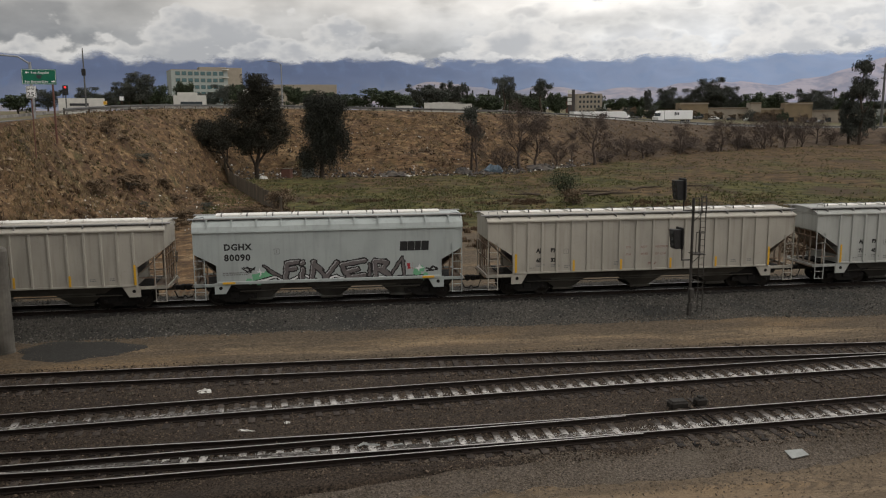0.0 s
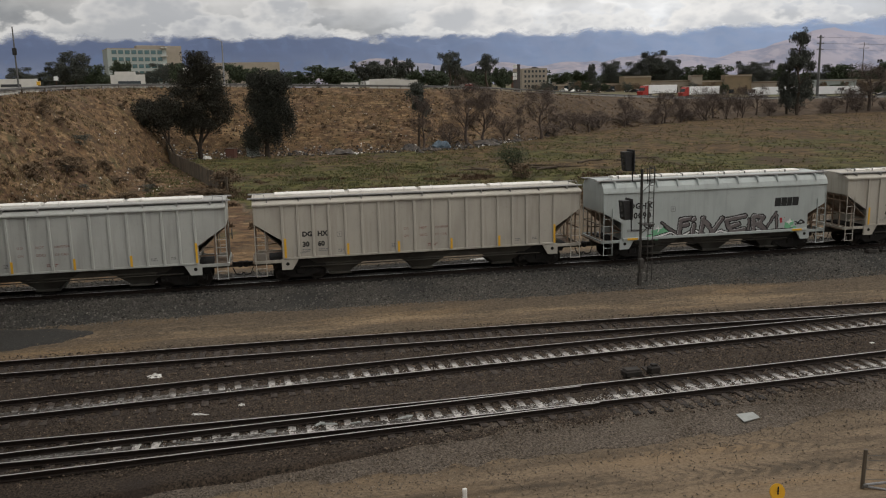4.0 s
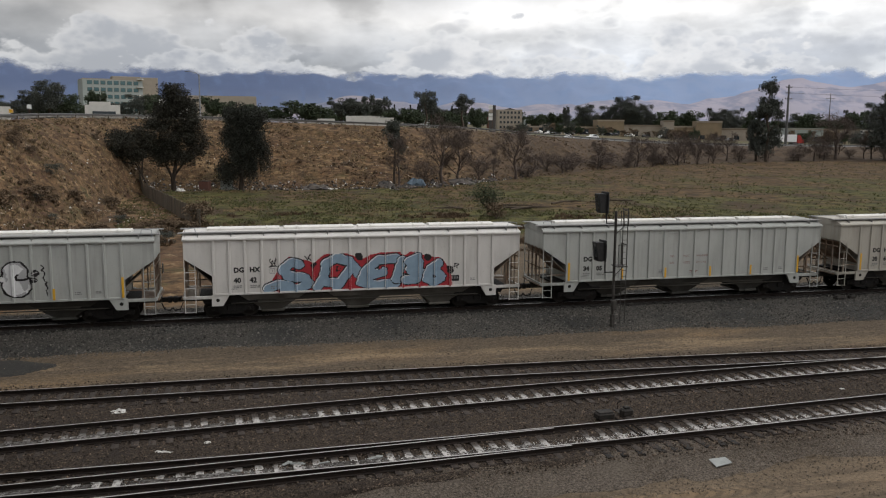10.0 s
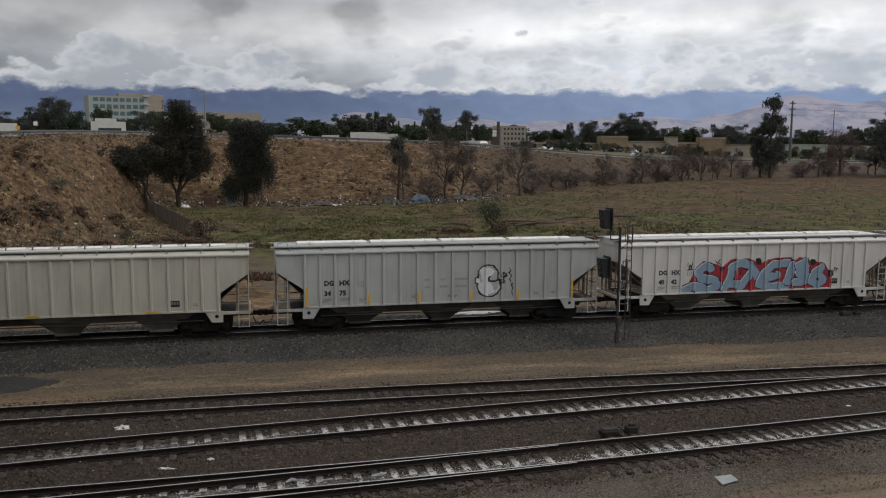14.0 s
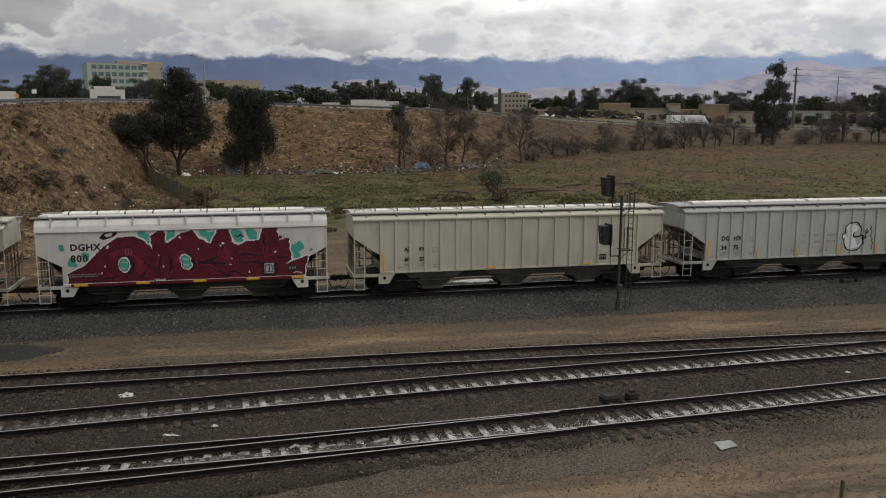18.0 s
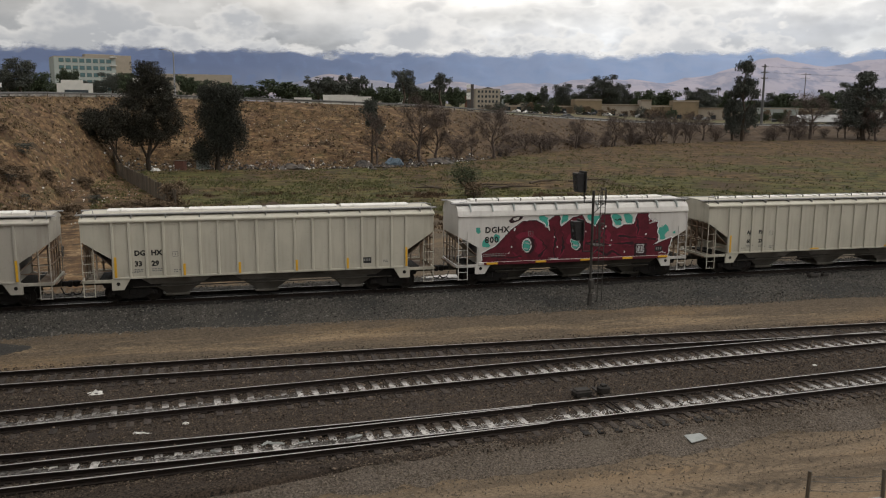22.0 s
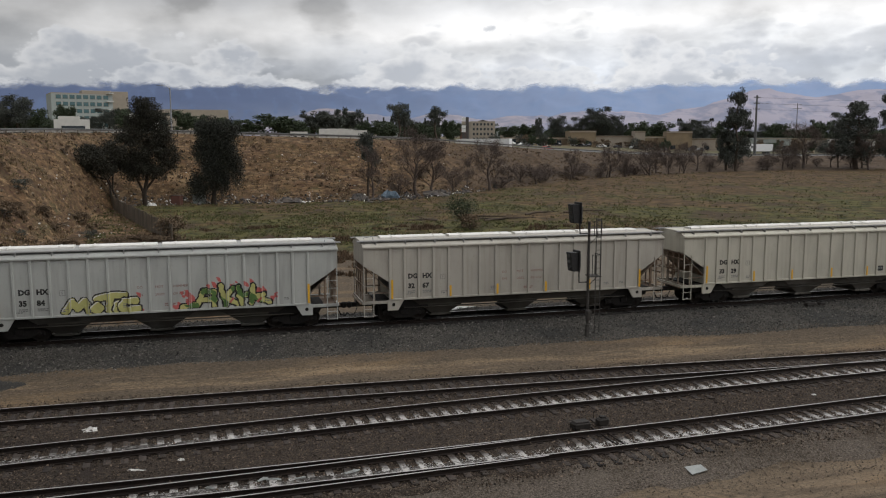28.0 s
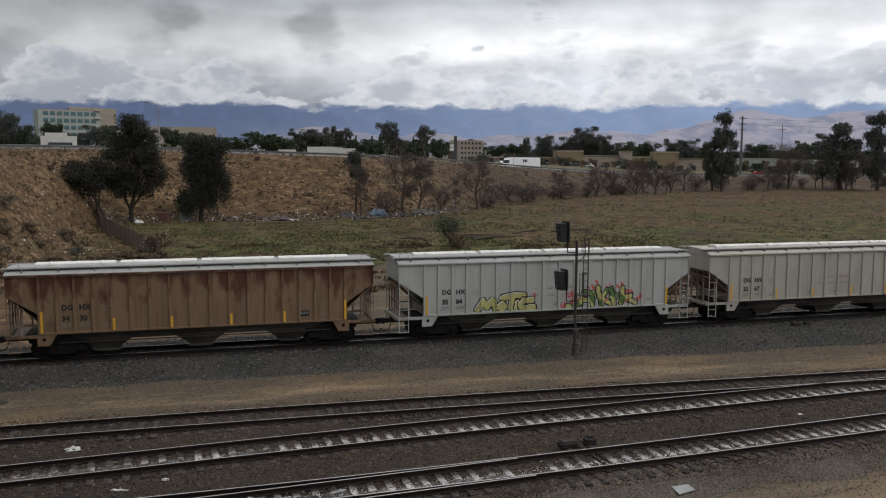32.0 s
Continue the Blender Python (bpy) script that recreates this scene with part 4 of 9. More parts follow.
def gravel_patch():
    """A low tongue of fine dark grit beside the concrete post."""
    n, verts = 40, []
    rings = (0.0, 0.45, 0.75, 0.92, 1.0)
    for q in rings:
        for k in range(n):
            a = 6.28319 * k / n
            w = 1 + 0.10 * math.sin(3 * a + 1) + 0.06 * math.sin(7 * a)
            verts.append((-10.7 + 2.6 * q * w * math.cos(a), 36.55 + 1.75 * q * w * math.sin(a) - 0.12 * q * math.cos(a), -0.41 - 0.07 * q ** 6))
    faces = [(i * n + k, i * n + (k + 1) % n, (i + 1) * n + (k + 1) % n, (i + 1) * n + k) for i in range(len(rings) - 1) for k in range(n)]
    me = bpy.data.meshes.new("grit_patch")
    me.from_pydata(verts, [], faces)
    me.materials.append(GRIT)
    return tagged(new("grit_patch", me), "low patch of fine dark grey grit on the bare earth", "gravel", kind="stuff")


GRIT = surface("fine_dark_grit", (0.022, 0.021, 0.019), (0.040, 0.038, 0.034), 9, 0.95, 0, 0.4)
gravel_patch()


def stones(name, label, n, sample, lo, hi, material, seed):
    rng = np.random.RandomState(seed)
    base = np.array([(1, 0, 0), (-0.9, 0.2, 0.1), (0.1, 1, 0), (0, -0.9, 0.1), (0.1, 0.1, 0.8), (0, 0, -0.6)])
    tri = np.array([(0, 2, 4), (2, 1, 4), (1, 3, 4), (3, 0, 4), (2, 0, 5), (1, 2, 5), (3, 1, 5), (0, 3, 5)])
    pts = np.array([sample(rng) for _ in range(n)])
    size = lo + (hi - lo) * rng.rand(n, 1, 1) ** 2
    ang = rng.rand(n) * 6.283
    v = base[None] * (0.7 + 0.6 * rng.rand(n, 6, 1)) * size
    c, s = np.cos(ang)[:, None], np.sin(ang)[:, None]
    v = np.stack([v[..., 0] * c - v[..., 1] * s, v[..., 0] * s + v[..., 1] * c, v[..., 2]], -1) + pts[:, None]
    f = (tri[None] + 6 * np.arange(n)[:, None, None]).reshape(-1, 3)
    me = bpy.data.meshes.new(name)
    me.from_pydata(v.reshape(-1, 3).tolist(), [], f.tolist())
    me.materials.append(material)
    return tagged(new(name, me), label, "stones", kind="stuff")


def main_stone(rng):
    x = rng.uniform(-24, 52)
    a = main_near(x)
    y = a - 0.4 + (47.0 - a) * rng.rand() ** 1.3
    rim = min(1.0, max(0.0, (y - a) / 3.4))
    return x, y, -0.60 + 0.38 * (rim * rim * (3 - 2 * rim)) + rng.uniform(-0.02, 0.03)


def yard_stone(rng):
    x = rng.uniform(-14, 42)
    a, c = t3(x) - 2.0, max(t1(x), t2(x)) + 1.9
    return x, rng.uniform(a, c), -0.185 + rng.uniform(-0.03, 0.035)


def dirt_stone(rng):
    x = rng.uniform(-16, 46)
    y = rng.uniform(17, 21.6) if rng.rand() < 0.5 else rng.uniform(32.4, 38.5)
    return x, y, -0.44 + rng.uniform(-0.01, 0.02)


def apron_stone(rng):
    x = rng.uniform(-6, 40)
    y = t3(x) - 1.3 - 2.6 * rng.rand() ** 1.4
    rim = min(1.0, max(0.0, (y - t3(x) + 3.3) / 2.3))
    return x, y, -0.46 + 0.255 * rim * rim * (3 - 2 * rim) + rng.uniform(-0.015, 0.025)


def powder_bit(rng):
    line = t3 if rng.rand() < 0.6 else t2
    x = rng.uniform(-12, 40) if rng.rand() < 0.6 else rng.normal(13, 4)
    return x, line(x) - 0.68 + 0.75 * rng.rand() ** 1.6, -0.165 + rng.uniform(-0.03, 0.02)


stones("loose_ballast", "loose grey ballast stones along the main track", 46000, main_stone, 0.025, 0.065, BALLAST, 1)
stones("loose_ballast", "loose grimy ballast stones between the yard tracks", 52000, yard_stone, 0.02, 0.05, BALLAST_NEAR, 2)
stones("loose_gravel", "scattered gravel on the bare earth", 30000, dirt_stone, 0.010, 0.036, GRAVEL, 3)
stones("loose_gravel", "loose brown gravel beside the yard track", 24000, apron_stone, 0.012, 0.042, GRAVEL, 6)
stones("spilled_powder", "spilled white powder in lumps between the rails", 14000, powder_bit, 0.006, 0.024, LITTER, 4)



# ---- the freight train: covered hopper cars in one row ----
PAINT = {
    "grey": car_paint("grey_car_paint", (0.41, 0.41, 0.385), (0.22, 0.21, 0.19), (0.16, 0.07, 0.035), 0.0),
    "grey_green": car_paint("grey_green_car_paint", (0.42, 0.43, 0.405), (0.24, 0.235, 0.215), (0.16, 0.07, 0.035), 0.0),
    "tan_grey": car_paint("tan_grey_car_paint", (0.405, 0.380, 0.330), (0.23, 0.205, 0.17), (0.16, 0.07, 0.035), 0.0),
    "beige": car_paint("beige_car_paint", (0.475, 0.452, 0.378), (0.30, 0.265, 0.215), (0.18, 0.08, 0.04), 0.0),
    "white": car_paint("white_car_paint", (0.60, 0.58, 0.55), (0.35, 0.325, 0.29), (0.18, 0.08, 0.04), 0.0, 0.35),
    "pale_blue_grey": car_paint("pale_blue_grey_car_paint", (0.385, 0.42, 0.41), (0.24, 0.25, 0.24), (0.16, 0.07, 0.035), 0.0),
    "grey_roof": car_paint("dusty_roof_paint", (0.33, 0.335, 0.315), (0.20, 0.19, 0.17), (0.16, 0.07, 0.035), 0.0),
    "rust": car_paint("rust_brown_car_paint", (0.20, 0.130, 0.078), (0.11, 0.062, 0.037), (0.070, 0.021, 0.013), 0.42, 0.85, True),
}
RIBS = (-7.2, -6.44, -5.68, -4.88, -4.05, -3.2, -2.33, -1.42, -0.48, 0.46, 1.38, 2.28, 3.14, 3.97, 4.79, 5.58, 6.34, 7.1)
cache = {}


def kept(key, make):
    if key not in cache:
        cache[key] = make()
    return cache[key]


def side_profile(x):
    """How far the near side stands out at x: plate, or a rib on it."""
    d = min(abs(x - r) for r in RIBS)
    return 0.075 * min(1.0, max(0.0, (0.075 - d) / 0.03))


def hull(L, smooth, top_only=False):
    """Side sheets, slope sheets and ends as one body, or the roof over them."""
    h = L / 2
    s = Shape()
    if smooth:
        poly = [(-h, 2.78), (-h + 1.15, 2.15), (-h + 1.15, 1.22), (h - 1.15, 1.22), (h - 1.15, 2.15), (h, 2.78), (h, 3.84), (-h, 3.84)]
        s.prism(poly, -1.5, 1.5)
        s = Shape() if top_only else s
        arc = [(-1.54, 3.80), (-1.54, 3.90), (-1.46, 4.12), (-1.3, 4.3), (-1.0, 4.44), (-0.5, 4.5), (0.5, 4.5), (1.0, 4.44), (1.3, 4.3), (1.46, 4.12), (1.54, 3.90), (1.54, 3.80)]
        if top_only:
            s.prism(arc, -h - 0.02, h + 0.02, "x")
    else:
        poly = [(-h, 3.12), (-h + 1.45, 2.15), (-h + 1.45, 1.27), (h - 1.45, 1.27), (h - 1.45, 2.15), (h, 3.12), (h, 4.06), (-h, 4.06)]
        s.prism(poly, -1.5, 1.5)
        s = Shape() if top_only else s
        roof = [(-1.56, 3.98), (-1.56, 4.10), (-0.72, 4.36), (0.72, 4.36), (1.56, 4.10), (1.56, 3.98)]
        if top_only:
            s.prism(roof, -h - 0.03, h + 0.03, "x")
    return s


def bay(cx, w_top, w_low):
    """One discharge hopper: a tapering bin under the sill with its outlet gate."""
    s = Shape()
    t, l = w_top / 2, w_low / 2
    for y0, y1 in ((-1.38, 1.38),):
        v = [(cx - t, y0, 1.28), (cx + t, y0, 1.28), (cx + t, y1, 1.28), (cx - t, y1, 1.28), (cx - l, -0.95, 0.36), (cx + l, -0.95, 0.36), (cx + l, 0.95, 0.36), (cx - l, 0.95, 0.36)]
        s.add(v, [(0, 1, 5, 4), (1, 2, 6, 5), (2, 3, 7, 6), (3, 0, 4, 7), (4, 5, 6, 7), (3, 2, 1, 0)])
    s.box(cx, 0, 0.30, w_low + 0.25, 2.0, 0.12, 0.02)
    s.box(cx, -1.02, 0.30, 0.5, 0.12, 0.09, 0.01)
    return s


def ladder(x, side, inward, high):
    """A corner ladder: two stiles from the stirrup to the roof edge, with rungs."""
    s = Shape()
    y = side * 1.53
    for dx in (0.0, inward * 0.5):
        top = high if dx == 0 else high - 0.9
        s.box(x + dx, y, (top + 0.42) / 2, 0.036, 0.036, top - 0.42)
    z = 0.45
    while z < high - 1.15:
        s.box(x + inward * 0.25, y, z, 0.5, 0.024, 0.024)
        z += 0.4
    return s


def truck_frame():
    s = Shape()
    for side in (-1, 1):
        poly = [(-1.1, 0.36), (-1.12, 0.62), (-0.75, 0.68), (-0.35, 0.78), (0.35, 0.78), (0.75, 0.68), (1.12, 0.62), (1.1, 0.36), (0.75, 0.40), (0.42, 0.22), (-0.42, 0.22), (-0.75, 0.40)]
        s.prism(poly, side * 1.0 - 0.09, side * 1.0 + 0.09)
    s.box(0, 0, 0.55, 0.42, 2.3, 0.32, 0.04)
    return s


def springs():
    s = Shape()
    for side in (-1, 1):
        for dx in (-0.16, 0.0, 0.16):
            s.tube([(dx, side * 1.0, 0.3), (dx, side * 1.0, 0.55)], 0.065, 8)
    return s


def wheelset():
    s = Shape()
    for side in (-1, 1):
        prof = [(0.10, 0.0), (0.16, 0.05), (0.36, 0.03), (0.40, 0.07), (0.457, 0.07), (0.457, -0.04), (0.485, -0.065), (0.40, -0.075), (0.36, -0.02), (0.14, -0.05)]
        n = 20
        verts, faces = [], []
        for k in range(n):
            a = 6.28319 * k / n
            verts += [(r * math.cos(a), side * (0.74 + w), r * math.sin(a)) for r, w in prof]
        m = len(prof)
        for k in range(n):
            faces += [(k * m + j, k * m + (j + 1) % m, ((k + 1) % n) * m + (j + 1) % m, ((k + 1) % n) * m + j) for j in range(m)]
        s.add(verts, faces)
        for k in range(3):
            a = 6.28319 * k / 3
            s.box(0.44 * math.cos(a), side * 1.105, 0.0, 0.02, 0.02, 0.02)
    s.tube([(0, -1.1, 0), (0, 1.1, 0)], 0.085, 10)
    for side in (-1, 1):
        s.box(0, side * 1.1, 0, 0.16, 0.05, 0.16, 0.02)
    return s


def coupler(side, h):
    s = Shape()
    s.box(side * (h + 0.2), 0, 0.86, 0.75, 0.22, 0.24, 0.03)
    s.box(side * (h + 0.52), 0, 0.86, 0.26, 0.36, 0.30, 0.05)
    s.box(side * (h + 0.6), 0.1, 0.86, 0.16, 0.12, 0.26, 0.03)
    s.tube([(side * (h + 0.15), -0.35, 0.75), (side * (h + 0.3), -0.38, 0.42), (side * (h + 0.55), -0.36, 0.36), (side * (h + 0.66), -0.34, 0.5)], 0.035, 6)
    return s


def end_sill(side, h, smooth):
    """Side sills of the end platform and the corner posts in the car's colour."""
    s = Shape()
    inner = h - (1.15 if smooth else 1.45)
    for y in (-1.42, 1.42):
        s.box(side * (h + inner) / 2, y, 1.16, h - inner + 0.05, 0.10, 0.15, 0.01)
        s.box(side * (inner + 0.03), y, 1.72, 0.07, 0.07, 1.0)
    s.box(side * (h + 0.02), 0, 1.16, 0.08, 2.9, 0.15, 0.01)
    return s


def end_frame(side, h, smooth):
    """Platform, posts and bracing in the open corner under the slope sheet."""
    s = Shape()
    inner = h - (1.15 if smooth else 1.45)
    s.box(side * (h + inner - 0.1) / 2 + side * 0.1, 0, 1.11, (h - inner) + 0.2, 2.7, 0.05)
    for y in (-1.2, 1.2):
        s.box(side * (h - 0.62), y, 1.95, 0.07, 0.07, 1.6)
        s.box(side * (inner + 0.5), y, 1.62, 0.9, 0.05, 0.06)
    for y in (-0.9, -0.3, 0.3, 0.9):
        s.box(side * (h - 0.05), y, 2.1, 0.07, 0.07, 2.0)
    s.box(side * (h - 0.02), 0, 2.05, 0.05, 2.7, 0.06)
    s.box(side * (h - 0.02), 0, 2.75, 0.05, 2.7, 0.06)
    return s


def slope_sheet(side, h, smooth):
    """The inclined floor plate seen from below through the open end."""
    inner = h - (1.15 if smooth else 1.45)
    z_hi, z_lo = (2.7, 1.25) if smooth else (3.05, 1.3)
    s = Shape()
    v = [(side * (h - 0.06), -1.38, z_hi), (side * (h - 0.06), 1.38, z_hi), (side * (inner - 0.5), 1.38, z_lo), (side * (inner - 0.5), -1.38, z_lo)]
    s.add(v + [(x, y, z - 0.05) for x, y, z in v], [(0, 1, 2, 3), (7, 6, 5, 4), (0, 4, 5, 1), (1, 5, 6, 2), (2, 6, 7, 3), (3, 7, 4, 0)])
    return s


def brake_wheel(h):
    s = Shape()
    ring = [(h + 0.16, 0.75 + 0.27 * math.cos(a * 0.5236), 2.35 + 0.27 * math.sin(a * 0.5236)) for a in range(13)]
    s.tube(ring, 0.02, 5)
    for a in range(4):
        s.tube([(h + 0.14, 0.75, 2.35), (h + 0.16, 0.75 + 0.27 * math.cos(a * 1.5708), 2.35 + 0.27 * math.sin(a * 1.5708))], 0.014, 4)
    s.tube([(h, 0.75, 2.35), (h + 0.16, 0.75, 2.35)], 0.03, 6)
    return s


def hopper_car(L, smooth, paint, label, hatch, reflectors, seed):
    """A covered hopper car with its rail level at z = 0, middle at x = 0."""
    h = L / 2
    rnd = random.Random(seed)
    kind = (smooth, paint)
    p = PAINT[paint]
    car = thing("hopper_car", pose(0, TRAIN_Y, 0), label, "freight car", "cars of the freight train")
    part("body", kept(("hull", *kind), lambda: hull(L, smooth).mesh("body", p)), None, car)
    part("roof", kept(("roof", *kind), lambda: hull(L, smooth, True).mesh("roof", {"rust": PAINT["grey_roof"], "grey_green": PAINT["grey_roof"], "grey": PAINT["grey_roof"]}.get(paint, p))), None, car)
    if not smooth:
        rib = kept(("rib", paint), lambda: Shape().prism([(-0.07, 0.0), (-0.045, -0.075), (0.045, -0.075), (0.07, 0.0)], 1.29, 3.99, "z").mesh("rib", p))
        for side in (-1, 1):
            for x in RIBS:
                part("rib", rib, None, car, m=pose(x, side * 1.5, 0, 0, 0, 0 if side < 0 else 180))
        strip = kept(("sill", paint), lambda: Shape().box(0, 0, 1.30, L - 2.9, 0.07, 0.10, 0.01).mesh("side_sill", p))
        for side in (-1, 1):
            part("side_sill", strip, None, car, m=pose(0, side * 1.515, 0))
        eave = kept(("eave", paint), lambda: Shape().box(0, 0, 4.045, L + 0.08, 0.09, 0.09, 0.015).mesh("eave_rail", p))
        for side in (-1, 1):
            part("eave_rail", eave, None, car, m=pose(0, side * 1.55, 0))
    else:
        seam = kept(("seam", paint), lambda: Shape().box(0, 0, 3.84, L + 0.02, 0.05, 0.05, 0.01).mesh("side_seam", p))
        sill = kept(("ssill", paint), lambda: Shape().box(0, 0, 1.27, L - 2.3, 0.1, 0.16, 0.02).mesh("side_sill", p))
        for side in (-1, 1):
            part("side_seam", seam, None, car, m=pose(0, side * 1.54, 0))
            part("side_sill", sill, None, car, m=pose(0, side * 1.52, 0))
    # jacking corners with a dark round hole
    inner = h - (1.15 if smooth else 1.45)
    block = kept(("bolster", *kind), lambda: Shape().prism([(-0.42, 1.27), (0.42, 1.27), (0.42, 1.22), (0.12, 0.72), (-0.42, 0.72)], -0.05, 0.05).mesh("bolster_plate", p))
    hole = kept("hole", lambda: Shape().tube([(0, -0.06, 1.02), (0, 0.06, 1.02)], 0.09, 10).mesh("jacking_hole", TRUCK_IRON))
    for side in (-1, 1):
        for end in (-1, 1):
            pl = part("bolster_plate", block, None, car, m=pose(end * (inner - 0.25), side * 1.47, 0, 0, 0, 180 if end > 0 else 0))
            part("jacking_hole", hole, None, pl, m=pose(-0.12, 0, 0))
    bay_m = HOPPER_LIGHT if paint in ("white", "beige") and not smooth else HOPPER_SHADE if paint in ("rust", "tan_grey", "white") else HOPPER_MID
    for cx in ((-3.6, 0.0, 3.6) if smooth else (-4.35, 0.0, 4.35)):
        part("hopper_bay", kept(("bay", smooth, cx, bay_m.name), lambda: bay(cx, 3.1 if smooth else 3.5, 0.9).mesh("hopper_bay", bay_m)), None, car, "tapering discharge hopper")
    part("centre_sill", kept(("csill", L), lambda: Shape().box(0, 0, 0.92, L + 0.3, 0.36, 0.34, 0.02).mesh("centre_sill", HOPPER_SHADE)), None, car)
    # dark plate whose colour carries the shade between the hoppers
    part("under_skirt", kept(("skirt", L), lambda: Shape().prism([(-h + 3.0, 1.28), (h - 3.0, 1.28), (h - 3.5, 0.86), (-h + 3.5, 0.86)], -1.22, 1.22).mesh("under_skirt", HOPPER_SHADE)), None, car, "dark plate between the hoppers, under-car shade in its colour")
    pipe = kept(("pipe", L), lambda: Shape().tube([(-h + 2.2, -1.25, 0.78), (h - 2.2, -1.25, 0.78)], 0.03, 6).mesh("brake_pipe", HOPPER_SHADE))
    part("brake_pipe", pipe, None, car)
    for side in (-1, 1):
        part("end_sill", kept(("ends", side, *kind), lambda: end_sill(side, h, smooth).mesh("end_sill", p)), None, car)
        part("end_frame", kept(("endf", side, smooth), lambda: end_frame(side, h, smooth).mesh("end_frame", END_RUST)), None, car)
        part("slope_sheet", kept(("slope", side, smooth), lambda: slope_sheet(side, h, smooth).mesh("slope_sheet", END_RUST)), None, car)
        part("coupler", kept(("coup", side, L), lambda: coupler(side, h).mesh("coupler", TRUCK_IRON)), None, car, "rusty black knuckle coupler")
        for y in (-1, 1):
            part("ladder", kept(("lad", side, y, *kind), lambda: ladder(side * (h - 0.03), y, -side, 3.9).mesh("ladder", p)), None, car)
    part("brake_wheel", kept(("bw", L), lambda: brake_wheel(h).mesh("brake_wheel", GALV_DULL)), None, car)
    # roof: hatch covers in a row, walkways, brackets
    top = 4.5 if smooth else 4.36
    n = 4 if hatch == "long" else 9 if smooth else 13
    span = L - 2.0
    hm = {"long": HATCH_WHITE, "short": HATCH_WHITE, "broken": HATCH_WHITE}[hatch]
    gap, tall = (0.38, 0.6) if n == 13 else (0.47, 1.0)
    for i in range(n):
        w = span / n
        cx = -span / 2 + (i + 0.5) * w
        cover = kept(("hatch", n, L), lambda: Shape().prism([(-0.36, 0.0), (-0.36, 0.08 * tall), (-0.26, 0.125 * tall), (0.26, 0.125 * tall), (0.36, 0.08 * tall), (0.36, 0.0)], -w * gap, w * gap, "x").mesh("hatch_cover", hm))
        hat = part("hatch_cover", cover, None, car, "white hatch cover", m=pose(cx, 0, top, 0, 0, 0))
        clip = kept(("clip", n), lambda: Shape().box(0, -0.37, 0.07, 0.06, 0.05, 0.13, 0.01).box(0, 0, 0.13, 0.05, 0.72, 0.025).mesh("hatch_clamp", HATCH_WHITE if n == 4 else GALV_DULL))
        for dx in ((-0.3, 0.3) if n == 4 else (-0.25,)):
            part("hatch_clamp", clip, None, hat, m=pose(dx * w, 0, 0))
    walkway = kept(("walkway", L), lambda: Shape().box(0, 0, 0, L + 0.5, 0.46, 0.035).mesh("roof_walk", ROOF_WALK))
    zw = 4.47 if smooth else 4.33
    for side in (-1, 1):
        part("roof_walk", walkway, None, car, m=pose(0, side * 0.98, zw))
    bracket = kept("bracket", lambda: Shape().prism([(-0.24, -0.16), (0.2, 0.0), (0.2, 0.03), (-0.24, 0.03)], -0.025, 0.025, "x").mesh("walk_bracket", ROOF_WALK))
    if smooth:
        bracket = kept("roof_post", lambda: Shape().prism([(-0.40, -0.34), (-0.34, -0.34), (0.16, 0.0), (0.16, 0.03), (-0.24, 0.03)], -0.03, 0.03, "x").mesh("walk_bracket", p))
    k = 11
    for i in range(k):
        x = -h + 0.7 + (L - 1.4) * i / (k - 1)
        for side in (-1, 1):
            part("walk_bracket", bracket, None, car, m=pose(x, side * (1.16 if smooth else 1.14), zw - 0.05, 0, 0, 0 if side < 0 else 180))
    # grab irons over the roof ends
    for side in (-1, 1):
        part("roof_grab", kept(("grab", side, L), lambda: Shape().tube([(side * (h - 0.1), -1.3, 4.15), (side * (h - 0.1), -1.25, 4.55), (side * (h - 0.55), -1.2, 4.6), (side * (h - 0.6), -1.2, 4.4)], 0.02, 5).mesh("roof_grab", GALV)), None, car)
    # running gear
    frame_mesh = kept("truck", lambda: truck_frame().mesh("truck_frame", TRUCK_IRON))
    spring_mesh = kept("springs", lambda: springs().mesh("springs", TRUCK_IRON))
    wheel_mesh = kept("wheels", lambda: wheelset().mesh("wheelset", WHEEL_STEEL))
    wheels = []
    for side in (-1, 1):
        tr = part("truck", frame_mesh, None, car, "black cast truck frame", m=pose(side * (h - (1.9 if smooth else 2.2)), 0, 0))
        part("springs", spring_mesh, None, tr)
        # bolster enlarged to a solid black block that fills the shaded gap over the truck
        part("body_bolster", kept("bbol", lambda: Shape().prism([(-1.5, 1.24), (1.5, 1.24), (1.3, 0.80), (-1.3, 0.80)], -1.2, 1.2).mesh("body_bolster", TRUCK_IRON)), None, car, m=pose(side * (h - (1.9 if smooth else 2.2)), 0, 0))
        for dx in (-0.88, 0.88):
            wheels.append((part("wheelset", wheel_mesh, None, tr, m=pose(dx, 0, 0.457)), dx))
    # yellow reflector strips
    for x, tall in reflectors:
        strip = kept(("refl", tall), lambda: Shape().box(0, 0, 0, 0.11 if tall > 0.3 else 0.62, 0.012, tall, 0.004).mesh("reflector", YELLOW))
        z = 1.34 + tall / 2 if not smooth else 1.28
        part("reflector", strip, None, car, "yellow reflective strip", m=pose(x, -1.585, z))
    return car, wheels


def writing(car, x, z, text, size, material, y=-1.508, bold=0.0, width=1.0):
    me = kept(("txt", text, size, material.name, bold, width), lambda: lettering(text, size, material, bold=bold, width=width))
    return part("lettering", me, None, car, m=pose(x, y, z))


